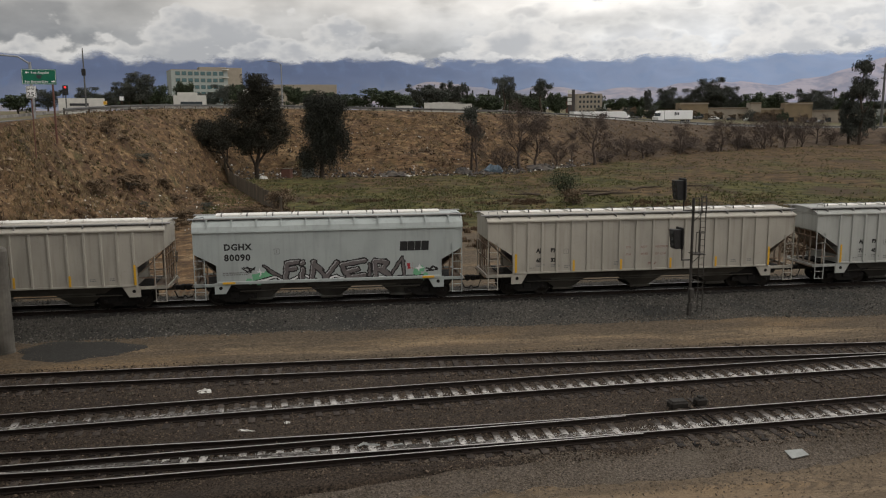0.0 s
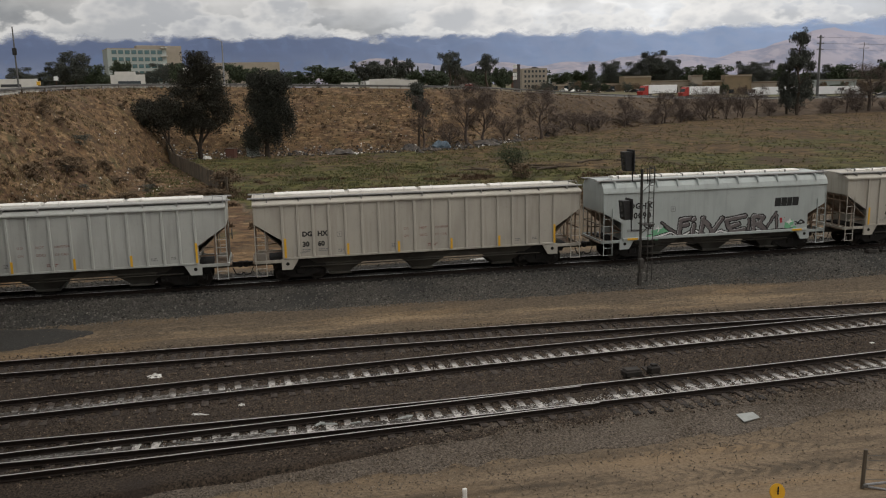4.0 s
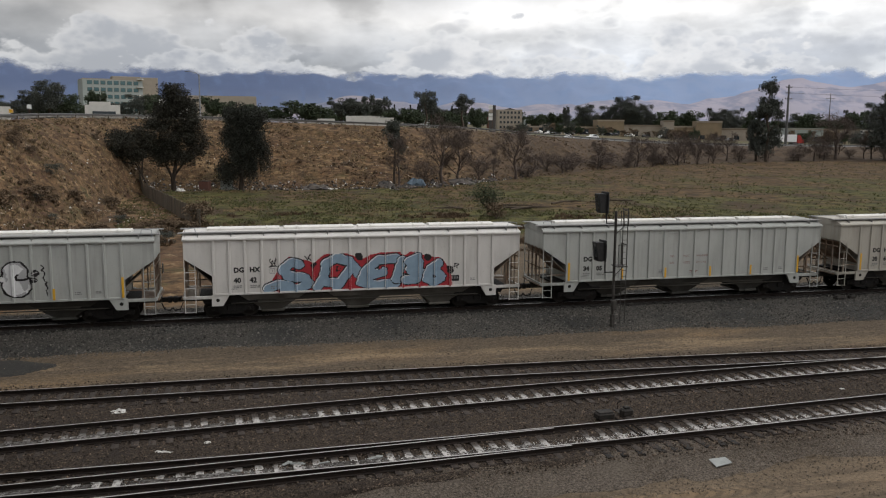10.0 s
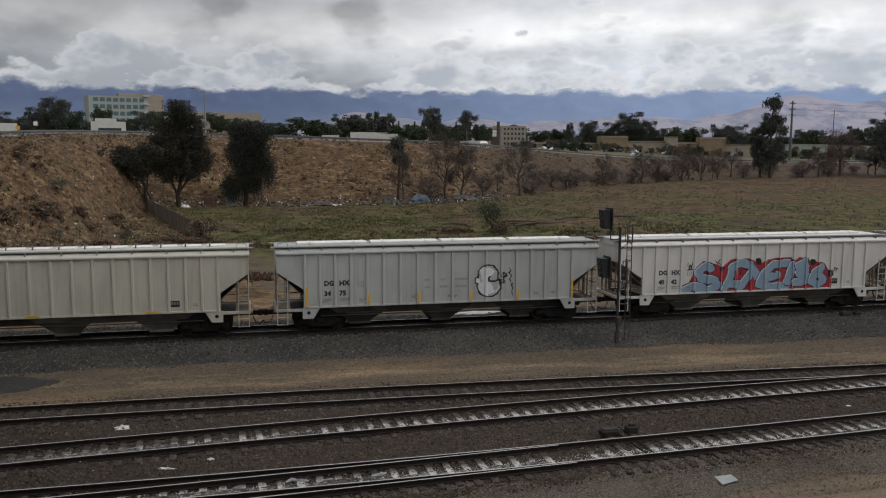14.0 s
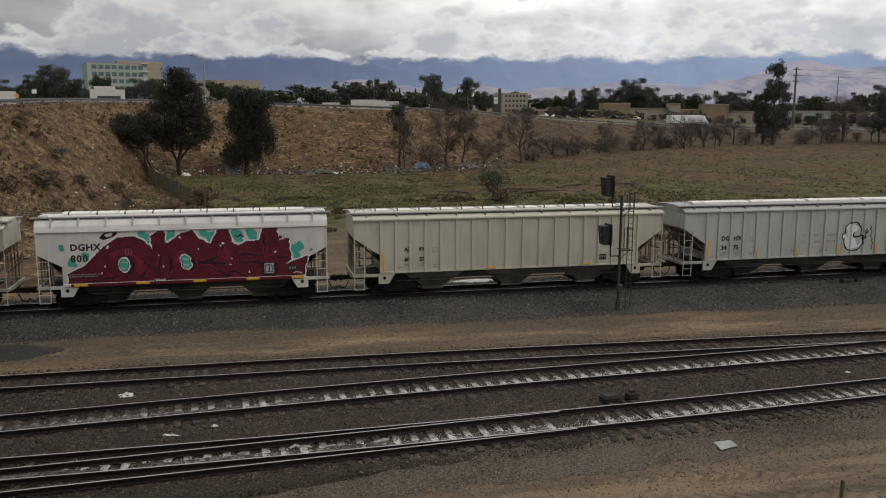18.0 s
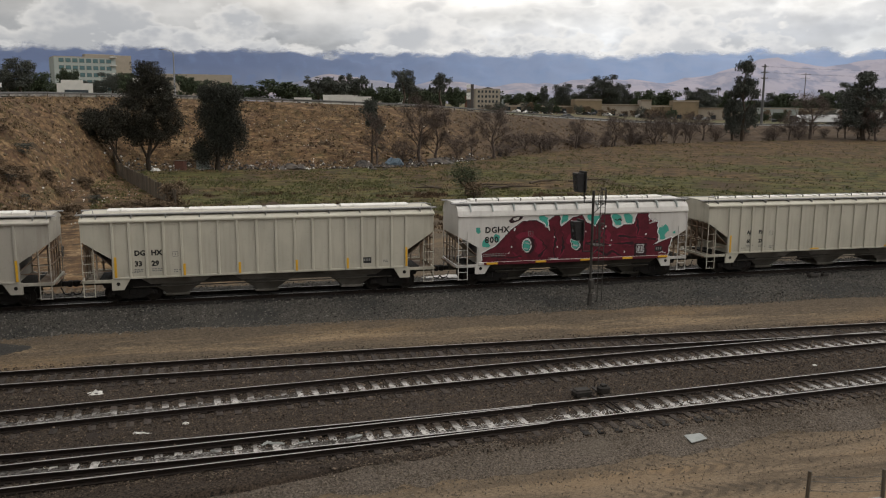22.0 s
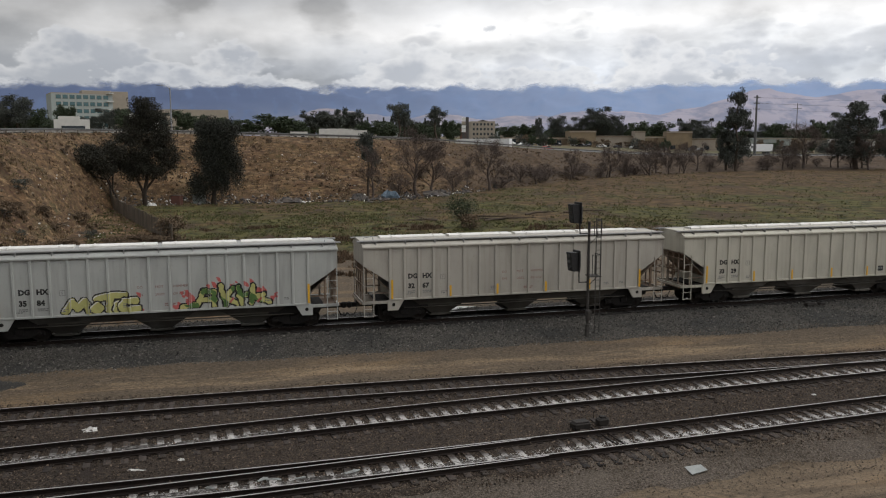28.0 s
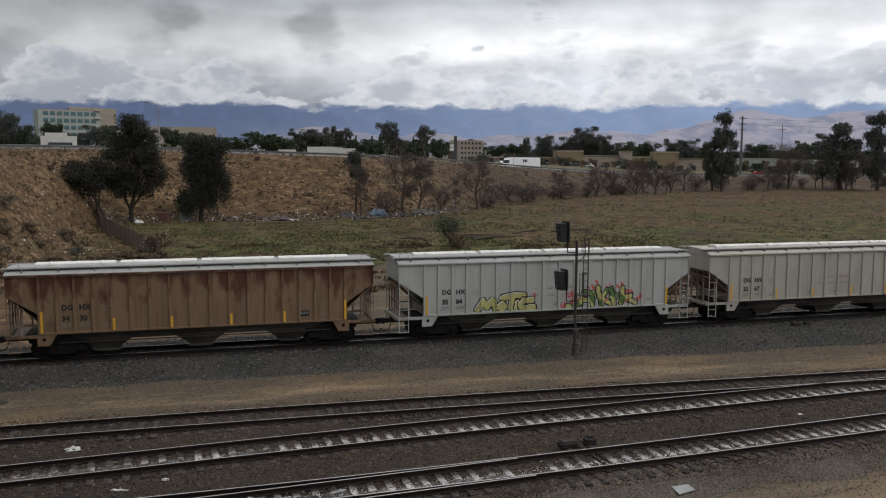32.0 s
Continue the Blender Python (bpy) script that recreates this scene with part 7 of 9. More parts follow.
def filling(n, rx, rz, zc, seed):
    """Clump centres inside a lumpy crown."""
    rng = np.random.RandomState(seed + 500)
    out = []
    for i in range(n):
        d = rng.normal(size=3)
        d /= np.linalg.norm(d)
        lump = 0.75 + 0.3 * math.sin(3 * math.atan2(d[1], d[0]) + seed) * math.cos(2.5 * d[2] + seed)
        k = rng.rand() ** 0.4 * lump
        out.append((d[0] * rx * k, d[1] * rx * k, zc + d[2] * rz * k))
    return out


kinds = {}


def tree(kind, x, y, h, spread, label, category="tree", group="trees along the bank", seed=1, z=None, turn=0.0, name="tree"):
    """A tree from a small stock of forms, sized to its place."""
    key = (kind, seed)
    if key not in kinds:
        H, W = {"leafy": (16, 11), "gum": (20, 13), "bare": (10, 8), "twiggy": (6, 6), "round": (10, 10), "tall": (16, 7), "umbrella": (10, 12), "cypress": (10, 2.4), "bush": (3.4, 4), "shrub": (2.5, 3)}[kind]
        if kind == "leafy":
            s, tips = skeleton(H, W, seed, limbs=11, low=0.2, lift=0.3)
            tips += filling(64, W * 0.44, H * 0.40, H * 0.57, seed)
            lv = leaf_mesh("crown", tips, [1.5] * len(tips), 130, 0.17, LEAF_HAZY, seed)
        elif kind == "gum":
            s, tips = skeleton(H, W * 0.8, seed, limbs=9, low=0.25, lift=0.7)
            tips += filling(38, W * 0.42, H * 0.24, H * 0.28, seed)
            tips += [(x + W * 0.1, y, z) for x, y, z in filling(22, W * 0.28, H * 0.13, H * 0.62, seed + 1)]
            tips += [(x - W * 0.06, y, z) for x, y, z in filling(12, W * 0.2, H * 0.09, H * 0.88, seed + 2)]
            lv = leaf_mesh("crown", tips, [1.25] * len(tips), 90, 0.23, LEAF_HAZY, seed, droop=0.6)
        elif kind == "bare":
            s, tips = skeleton(H, W, seed, limbs=11, low=0.2, lift=0.85, bare=True)
            lv = leaf_mesh("crown", tips, [0.8] * len(tips), 9, 0.45, TWIG, seed, slim=0.035)
        elif kind == "twiggy":
            s, tips = skeleton(H, W, seed, limbs=12, low=0.06, lift=0.9, bare=True)
            lv = leaf_mesh("crown", tips, [0.7] * len(tips), 5, 0.42, TWIG, seed, slim=0.025)
        elif kind == "round":
            s, tips = skeleton(H, W, seed, limbs=11, low=0.2, lift=0.3)
            tips += filling(60, W * 0.42, H * 0.40, H * 0.52, seed)
            lv = leaf_mesh("crown", tips, [1.25] * len(tips), 34, 0.30, LEAF_GREEN, seed)
        elif kind == "tall":
            s, tips = skeleton(H, W, seed, limbs=8, low=0.5, lift=0.5)
            tips += filling(10, W * 0.3, H * 0.16, H * 0.8, seed)
            lv = leaf_mesh("crown", tips, [1.2] * len(tips), 60, 0.22, LEAF_HAZY, seed, droop=0.8)
        elif kind == "umbrella":
            s, tips = skeleton(H, W, seed, limbs=10, low=0.5, lift=0.25)
            tips += filling(50, W * 0.42, H * 0.25, H * 0.66, seed)
            lv = leaf_mesh("crown", tips, [1.2] * len(tips), 36, 0.30, LEAF_HAZY, seed, flat=0.6)
        elif kind == "cypress":
            s = Shape().tube([(0, 0, -0.3), (0, 0, 8.5)], [0.2, 0.05], 6)
            tips = [(0.35 * math.cos(i * 2.4) * (1 - i / 40), 0.35 * math.sin(i * 2.4) * (1 - i / 40), 0.6 + i * 0.24) for i in range(38)]
            lv = leaf_mesh("crown", tips, [0.62 - 0.011 * i for i in range(38)], 30, 0.2, LEAF_DARK, seed)
        elif kind == "bush":
            s, tips = skeleton(H, W, seed, limbs=12, low=0.05, lift=0.55)
            lv = leaf_mesh("crown", tips, [0.72] * len(tips), 30, 0.10, LEAF_HAZY, seed)
        else:
            s, tips = skeleton(H, W, seed, limbs=9, low=0.03, lift=0.6)
            lv = leaf_mesh("crown", tips, [0.5] * len(tips), 30, 0.10, LEAF_DRY, seed)
        kinds[key] = (s.mesh("trunk", TWIG if kind in ("bare", "twiggy", "shrub") else BARK), lv, H, W)
    tm, lm, H, W = kinds[key]
    ob = thing(name, pose(x, y, ground_z(x, y) if z is None else z, 0, 0, turn) @ Matrix.Diagonal((spread / W, spread / W, h / H, 1)), label, category, group)
    part("trunk", tm, None, ob)
    part("crown", lm, None, ob)
    return ob


def plant(kind, az, r, h, spread, label, seed=1, turn=0.0, group="trees along the bank", category="tree", name="tree"):
    x, y = polar(az, r)
    return tree(kind, x, y, h, spread, label, category, group, seed, None, turn, name)


def lobed_tree(az, r, trunks, lobes, material, label, seed, droop=0.0, size=0.12, per=150):
    """A tree given by its trunks and the lobes of its crown: each lobe's middle x, y, z, half width and half height."""
    x, y = polar(az, r)
    t = thing("tree", pose(x, y, ground_z(x, y), 0, 0, -az), label, "tree", "trees along the bank")
    wood, rnd, rng = Shape(), random.Random(seed), np.random.RandomState(seed)
    for line, r0 in trunks:
        wood.tube(line, [r0 * (1.15 - 0.85 * i / (len(line) - 1)) for i in range(len(line))], 9)
    tips, sizes = [], []
    for cx, cy, cz, w, hh in lobes:
        hub = Vector((cx, cy, cz - 0.3 * hh))
        line = min((ln for ln, _ in trunks), key=lambda ln: min((Vector(q) - hub).length for q in ln))
        root = min((Vector(q) for q in line), key=lambda q: (q - hub).length + (2.0 if q.z > hub.z else 0.0))
        wood.tube([root, root.lerp(hub, 0.5) + Vector((0, 0, -0.15)), hub], [0.11, 0.08, 0.05], 6)
        n = int(14 + 5.0 * w * hh)
        for i in range(n):
            d = rng.normal(size=3)
            d /= np.linalg.norm(d)
            k = rng.rand() ** 0.45
            p = Vector((cx + d[0] * w * k, cy + d[1] * w * 0.8 * k, cz + d[2] * hh * k))
            tips.append(tuple(p))
            sizes.append(rnd.uniform(0.75, 1.5))
            if i % 3 == 0:
                wood.tube([hub, hub.lerp(p, 0.55) + Vector((0, 0, 0.1)), p], [0.035, 0.02, 0.008], 4)
    part("trunk", wood, BARK_DARK, t)
    part("crown", leaf_mesh("crown", tips, sizes, per, size, material, seed, droop=droop, slim=0.45), None, t)
    return t


lobed_tree(-4.35, 136, [([(0, 0, -0.3), (-0.1, 0, 1.8), (0.4, 0, 4.2), (0.6, 0.2, 8.5), (0.3, 0, 14.5)], 0.36), ([(-0.1, 0, 1.8), (-1.2, 0.2, 4.6), (-2.0, 0, 9.5)], 0.2), ([(0.1, 0, 2.4), (1.6, -0.3, 4.4), (3.2, 0, 7.0)], 0.18)],
           [(0.4, 0, 15.0, 1.9, 1.7), (0.9, 0, 12.6, 2.7, 2.2), (-1.9, 0, 10.2, 2.0, 2.0), (0.9, 0.2, 8.8, 3.4, 2.5), (3.6, 0, 7.8, 1.6, 1.9), (-3.0, 0, 7.0, 1.6, 1.5), (1.5, 0, 5.4, 2.7, 1.5), (-1.3, 0, 5.3, 1.8, 1.3), (1.5, 0, 14.0, 1.7, 1.5), (-0.7, 0, 12.6, 1.6, 1.6), (2.8, 0, 10.6, 1.7, 1.6), (-0.6, 0.3, 7.2, 2.2, 1.6)],
           LEAF_OLIVE, "tall dark olive tree with a forked trunk below the bank", 3)
lobed_tree(-5.9, 133, [([(0.2, 0, -0.3), (-0.4, 0, 1.6), (-1.6, 0.1, 4.2), (-3.2, 0, 6.6)], 0.2), ([(-0.9, 0, 2.8), (-0.7, 0, 5.6), (-0.8, 0, 8.4)], 0.11)],
           [(-3.2, 0, 7.0, 3.1, 1.5), (-5.7, 0, 6.0, 1.7, 1.0), (-1.0, 0, 8.4, 1.9, 1.4), (-3.8, 0.3, 8.4, 1.6, 0.9), (-1.6, 0.2, 5.6, 1.6, 1.0)],
           LEAF_OLIVE, "leaning small-leaved tree below the bank", 4)
lobed_tree(-0.1, 137, [([(0, 0, -0.3), (0.2, 0, 2.4), (0.0, 0, 7.2), (-0.2, 0, 12.4)], 0.36), ([(0.2, 0, 2.4), (1.5, 0, 6.0), (2.2, 0, 11.0)], 0.18)],
           [(-1.1, 0, 12.1, 2.0, 1.5), (2.5, 0, 11.8, 1.8, 1.7), (0.7, 0, 12.7, 1.7, 1.3), (-0.8, 0, 8.9, 2.4, 2.3), (2.5, 0.2, 8.4, 1.8, 2.8), (-0.7, 0, 5.0, 2.3, 1.9), (-2.4, 0, 3.4, 1.4, 1.5), (1.6, 0, 4.2, 1.4, 1.9), (3.7, 0, 5.8, 0.55, 2.1), (0.8, 0.2, 6.8, 2.2, 1.7), (0.6, 0, 10.5, 2.0, 1.5)],
           LEAF_DARK, "dense drooping dark tree below the bank", 5, droop=1.6)
plant("bare", 10.5, 141, 9.8, 6.0, "thin bare tree among rubbish", 6)
plant("tall", 10.2, 143, 12.4, 3.8, "slender dark tree at the foot of the bank", 7)
plant("bare", 13.5, 148, 12.2, 10.0, "spreading bare tree among rubbish", 8, 60)
plant("bare", 14.6, 150, 10.5, 8.0, "bare tree at the foot of the bank", 6, 130)
plant("bare", 18.5, 166, 10.8, 9.0, "bare branching tree at the field edge", 9, 20)
plant("bare", 17.0, 163, 7.0, 3.5, "thin bare sapling at the field edge", 6, 200)
for az, r, h, w, sd in ((24.0, 206, 7.5, 6.0, 8), (27.6, 226, 6.8, 5.5, 10), (29.2, 238, 8.8, 9.5, 11), (30.4, 246, 8.0, 6.0, 10), (31.4, 250, 8.5, 6.5, 11), (20.6, 186, 4.0, 6.0, 10), (22.3, 198, 4.0, 7.0, 11), (33.0, 262, 4.5, 7.0, 10), (36.5, 280, 5.0, 8.0, 11), (40.2, 300, 8.0, 6.0, 8), (16.0, 158, 4.5, 5.0, 10), (12.3, 146, 4.0, 6.0, 11)):
    plant("twiggy" if sd >= 10 else "bare", az, r, h, w, "leafless brown thicket at the field edge", sd, az * 37, category="shrub", name="thicket")
plant("gum", 34.6, 268, 25.5, 12.0, "tall loose-crowned gum tree at the field edge", 12)
plant("gum", 34.0, 270, 16.0, 10.0, "lower gum tree beside the tall one", 13, 80)
plant("bare", 38.6, 292, 15.0, 16.0, "broad half-bare tree at the field edge", 9, 100)
plant("gum", 41.6, 296, 22.5, 20.0, "broad dark gum tree at the field edge", 14)
plant("gum", 43.6, 300, 26.0, 16.0, "tall dark gum tree at the field edge", 12, 120)
plant("bare", 42.3, 292, 13.0, 12.0, "bare thicket tree before the gums", 8, 10)
bush = lobed_tree(16.5, 95.5, [([(0.3, 0, -0.2), (0.2, 0, 1.0), (-0.1, 0, 2.6)], 0.09), ([(0.3, 0, 0.2), (0.7, 0, 1.4), (0.9, 0, 2.6)], 0.05)],
                  [(-0.2, 0, 3.0, 1.3, 0.6), (-0.9, 0, 2.4, 0.9, 0.5), (0.9, 0, 2.7, 0.8, 0.5), (0.2, 0, 2.0, 1.0, 0.5), (0.5, 0, 1.0, 1.0, 0.6)], LEAF_GREEN, "loose green bush on thin stems in the field", 15, size=0.07, per=55)
bush.name = "bush"
tagged(bush, "loose green bush on thin stems in the field", "bush", "bushes in the field")
plant("shrub", -3.0, 86, 2.3, 3.4, "dark shrub at the end of the board fence", 16, 0, "bushes in the field", "shrub", "shrub")
plant("shrub", 17.2, 93, 1.6, 3.0, "dry low shrub by the field bush", 16, 70, "bushes in the field", "shrub", "shrub")
for az, r, w in ((-9, 80, 2.6), (-11, 74, 2.2), (-12.5, 86, 3.0), (-7.6, 96, 2.0), (-14.5, 78, 2.4), (-16, 66, 2.0), (-10.2, 96, 2.2), (-8.2, 108, 2.6), (-13.6, 98, 2.4)):
    plant("shrub", az, r, w * 0.5, w, "dry scrubby bush on the bank", 16 + int(w * 5) % 2, az * 50, "scrub on the bank", "shrub", "shrub")


rs = random.Random(31)
for i in range(11):
    az = rs.uniform(19, 45)
    plant("twiggy", az, knots(az, FOOT) + rs.uniform(-1, 14), rs.uniform(1.8, 3.4), rs.uniform(5, 9), "low dense leafless scrub at the field edge", 10 + i % 2, rs.uniform(0, 360), category="shrub", name="thicket")
for az in (26.6, 29.6, 32.2, 37.4, 40.6, 41.9):
    plant("bare", az, knots(az, FOOT) + rs.uniform(0, 6), rs.uniform(7, 9.5), rs.uniform(7, 9.5), "grey leafless tree at the field edge", (6, 8, 9)[int(az * 10) % 3], az * 61)
for i in range(10):
    az = rs.uniform(18.5, 45)
    plant("twiggy" if i % 3 == 0 else "bare", az, knots(az, FOOT) + rs.uniform(-3, 12), rs.uniform(2.5, 6.5), rs.uniform(4, 8), "leafless brown thicket at the field edge", (10 + i % 2) if i % 3 == 0 else (6, 8, 9)[i % 3], rs.uniform(0, 360), category="shrub", name="thicket")
for i in range(34):
    az = rs.uniform(-15, 24) if i > 14 else rs.uniform(-15, -7)
    foot, crest = knots(az, FOOT), knots(az, CREST)
    w = rs.uniform(0.8, 1.9)
    plant("shrub", az, foot + (crest - foot) * rs.uniform(0.03, 0.95), w * rs.uniform(0.25, 0.4), w, "low dry brown scrub on the bank", 16 + i % 2, rs.uniform(0, 360), "scrub on the bank", "shrub", "shrub")


for i in range(20):
    az, r = rs.uniform(-13, -3.6), rs.uniform(70, 98)
    w = rs.uniform(0.9, 2.4)
    if i % 3:
        plant("shrub", az, r, w * rs.uniform(0.3, 0.5), w, "dry brown scrub below the bank", 16 + i % 2, rs.uniform(0, 360), "scrub on the bank", "shrub", "shrub")
    else:
        plant("bush", az, r, w * rs.uniform(0.35, 0.5), w, "low grey-green weed clump below the bank", 15, rs.uniform(0, 360), "scrub on the bank", "shrub", "shrub")
for i in range(9):
    plant("shrub", -3.2 - 0.42 * i + rs.uniform(-0.2, 0.2), 84 + rs.uniform(-2, 3), rs.uniform(0.5, 0.9), rs.uniform(1.6, 2.8), "dark dead brush at the end of the board fence", 16, rs.uniform(0, 360), "scrub on the bank", "shrub", "shrub")


# far planting beyond the road
rr = random.Random(77)
FAR_NAMES = {"round": "rounded green tree beyond the road", "leafy": "dark leafy tree beyond the road", "umbrella": "dark flat-topped tree beyond the road", "tall": "tall thin gum tree beyond the road", "gum": "large loose gum tree beyond the road"}


def plant_to(kind, az, r, el, w, sd):
    """A far tree whose crown reaches the elevation el, in degrees over the eye's level."""
    h = 9.4 + r * math.tan(radians(el)) - ground_z(*polar(az, r))
    plant(kind, az, r, h, w, FAR_NAMES[kind], sd, rr.uniform(0, 360), "trees beyond the road")


HOSPITAL_TREES = (
    ("leafy", -11.5, 320, 3.05, 13, 3), ("leafy", -12.5, 330, 2.3, 9, 4), ("round", -10.4, 330, 2.2, 8, 22), ("round", -8.8, 340, 2.35, 10, 21), ("leafy", -6.3, 330, 2.2, 11, 4), ("round", -5.3, 310, 2.3, 9, 22), ("round", -9.6, 300, 1.5, 8, 22), ("round", -1.8, 300, 2.15, 9, 21), ("round", -0.9, 310, 1.9, 8, 22), ("round", 2.6, 300, 1.6, 9, 22), ("round", 4.2, 300, 1.95, 15, 21), ("round", 5.5, 310, 1.55, 10, 22))
ROAD_TREES = (
    ("umbrella", 6.6, 330, 1.95, 12, 23), ("umbrella", 7.7, 330, 2.12, 13, 24), ("umbrella", 9.0, 340, 2.1, 12, 23), ("round", 10.2, 320, 1.5, 10, 21), ("round", 11.4, 330, 1.6, 12, 22), ("round", 13.2, 310, 1.4, 10, 21), ("tall", 12.35, 300, 2.95, 8, 25), ("tall", 12.7, 306, 2.5, 6, 26), ("tall", 14.85, 300, 2.75, 8, 26), ("round", 15.8, 320, 1.65, 8, 22), ("round", 14.2, 330, 1.3, 12, 22), ("round", 1.3, 320, 1.6, 8, 22))
STORE_TREES = (
    ("leafy", 21.8, 460, 1.8, 5, 3), ("leafy", 23.1, 450, 1.95, 12, 3), ("leafy", 24.6, 470, 1.75, 12, 4), ("leafy", 25.7, 470, 2.45, 16, 4), ("leafy", 26.3, 470, 2.1, 12, 3), ("leafy", 27.1, 480, 1.85, 8, 4), ("round", 28.3, 480, 1.5, 14, 22), ("round", 29.6, 500, 1.4, 18, 21))
PLAIN_TREES = (
    ("leafy", 31.6, 430, 1.65, 12, 3), ("leafy", 32.4, 440, 1.5, 12, 4), ("round", 33.6, 460, 1.35, 12, 21), ("round", 37.0, 500, 1.3, 18, 22), ("round", 39.5, 520, 1.4, 20, 21), ("leafy", 36.4, 520, 1.35, 14, 3), ("round", 19.8, 520, 1.2, 14, 22), ("round", 20.9, 540, 1.25, 16, 21), ("leafy", -3.2, 310, 1.95, 9, 4), ("leafy", -7.4, 330, 1.75, 8, 3), ("round", 0.6, 310, 1.75, 9, 22), ("leafy", -14.6, 300, 2.0, 8, 4), ("leafy", -16.9, 240, 1.9, 7, 3), ("round", -18.5, 250, 1.6, 10, 21), ("leafy", 40.8, 470, 1.9, 16, 4), ("leafy", -13.6, 320, 1.7, 9, 3))
for row in HOSPITAL_TREES + ROAD_TREES + STORE_TREES + PLAIN_TREES:
    plant_to(*row)
for i in range(16):
    plant("cypress", rr.uniform(9.5, 15.5), rr.uniform(380, 440), rr.uniform(8, 11.5), 3.0, "slim dark cypress beyond the road", 27, rr.uniform(0, 360), "cypresses beyond the road")
for i in range(120):
    az = rr.uniform(-14, 46)
    plant(rr.choice(("round", "leafy", "round")), az, rr.uniform(560, 1100), rr.uniform(8, 13), rr.uniform(14, 26), "distant leafy tree on the plain", rr.choice((21, 22)) if rr.random() < 0.6 else 21, rr.uniform(0, 360), "distant trees on the plain")


def palm(az, r, h):
    x, y = polar(az, r)
    t = thing("palm_tree", pose(x, y, ground_z(x, y)), "tall thin palm tree beyond the road", "palm tree", "palms beyond the road")
    part("trunk", kept(("palm", h), lambda: Shape().tube([(0, 0, -0.3), (0.15, 0, h * 0.5), (0.1, 0, h)], [0.28, 0.2, 0.18], 7).mesh("trunk", BARK)), None, t)
    s = Shape()
    for i in range(22):
        a, e = i * 2.4, 0.9 - 1.7 * i / 22
        d = Vector((math.cos(a) * math.cos(e), math.sin(a) * math.cos(e), math.sin(e)))
        p = Vector((0.1, 0, h))
        q, w = p + d * 1.3, p + d * 2.1 - Vector((0, 0, 0.7))
        side = d.cross(Vector((0, 0, 1))).normalized() * 0.3
        s.add([p, q + side, q - side, w], [(0, 1, 3), (0, 3, 2)])
    part("crown", s, LEAF_DARK, t)


for az, r, h in ((-17.6, 420, 10.5), (-16.0, 380, 8.5), (-13.0, 380, 9.5), (-12.2, 420, 10.5), (31.0, 560, 17), (35.2, 560, 16), (33.0, 600, 18), (39.0, 600, 17)):
    palm(az, r, h)


# ---- loose cover on field and banks ----
def tufts(name, label, n, sample, lo, hi, material, seed, blades=4, bare=0.12):
    rng = np.random.RandomState(seed)
    verts, faces = [], []
    for _ in range(n):
        x, y = sample(rng)
        if relief(x, y, 9.0, seed) + 0.5 * relief(x, y, 2.5, seed) < bare:
            continue
        z = ground_z(x, y)
        s = lo + (hi - lo) * rng.rand()
        for _ in range(blades):
            a, w, k = rng.rand() * 6.283, s * 0.22, s * (0.6 + 0.6 * rng.rand())
            ox, oy = rng.normal(0, s * 0.35, 2)
            dx, dy = math.cos(a) * w, math.sin(a) * w
            lx, ly = rng.normal(0, 0.45 * k, 2)
            q = len(verts)
            verts += [(x + ox - dx, y + oy - dy, z - 0.05), (x + ox + dx, y + oy + dy, z - 0.05), (x + ox + lx, y + oy + ly, z + k)]
            faces.append((q, q + 1, q + 2))
    me = bpy.data.meshes.new(name)
    me.from_pydata(verts, [], faces)
    me.materials.append(material)
    return tagged(new(name, me), label, "grass", kind="stuff")


def on_bank(rng):
    az = rng.uniform(-22, 30)
    foot, crest = knots(az, FOOT), knots(az, CREST)
    return polar(az, foot + (crest - foot) * rng.uniform(-0.02, 1.0))


def on_left_bank(rng):
    az = rng.uniform(-22, -6)
    foot, crest = knots(az, FOOT), knots(az, CREST)
    return polar(az, foot + (crest - foot) * rng.uniform(-0.02, 1.0))


def on_field(rng):
    az = rng.uniform(-8, 45)
    return polar(az, rng.uniform(80, knots(az, FOOT) - 1) if rng.rand() < 0.8 else rng.uniform(80, 115))


tufts("bank_grass", "dry straw-coloured grass tufts on the banks", 30000, on_bank, 0.10, 0.28, STRAW, 1, 4, -0.1)
tufts("bank_weeds", "brown weeds on the banks", 6000, on_bank, 0.12, 0.34, LEAF_DRY, 2)
tufts("bank_weeds", "straw weeds on the near bank", 5000, on_left_bank, 0.06, 0.16, STRAW, 3)
def in_gaps(sample, seed, cut):
    """Keep a scatter to the patches where weeds have taken hold."""
    def at(rng):
        for _ in range(30):
            x, y = sample(rng)
            if relief(x, y, 11.0, seed) + 0.6 * relief(x, y, 3.0, seed) > cut:
                return x, y
        return x, y
    return at


def near_field(rng):
    az = rng.uniform(-6, 42)
    return polar(az, rng.uniform(62, 98))


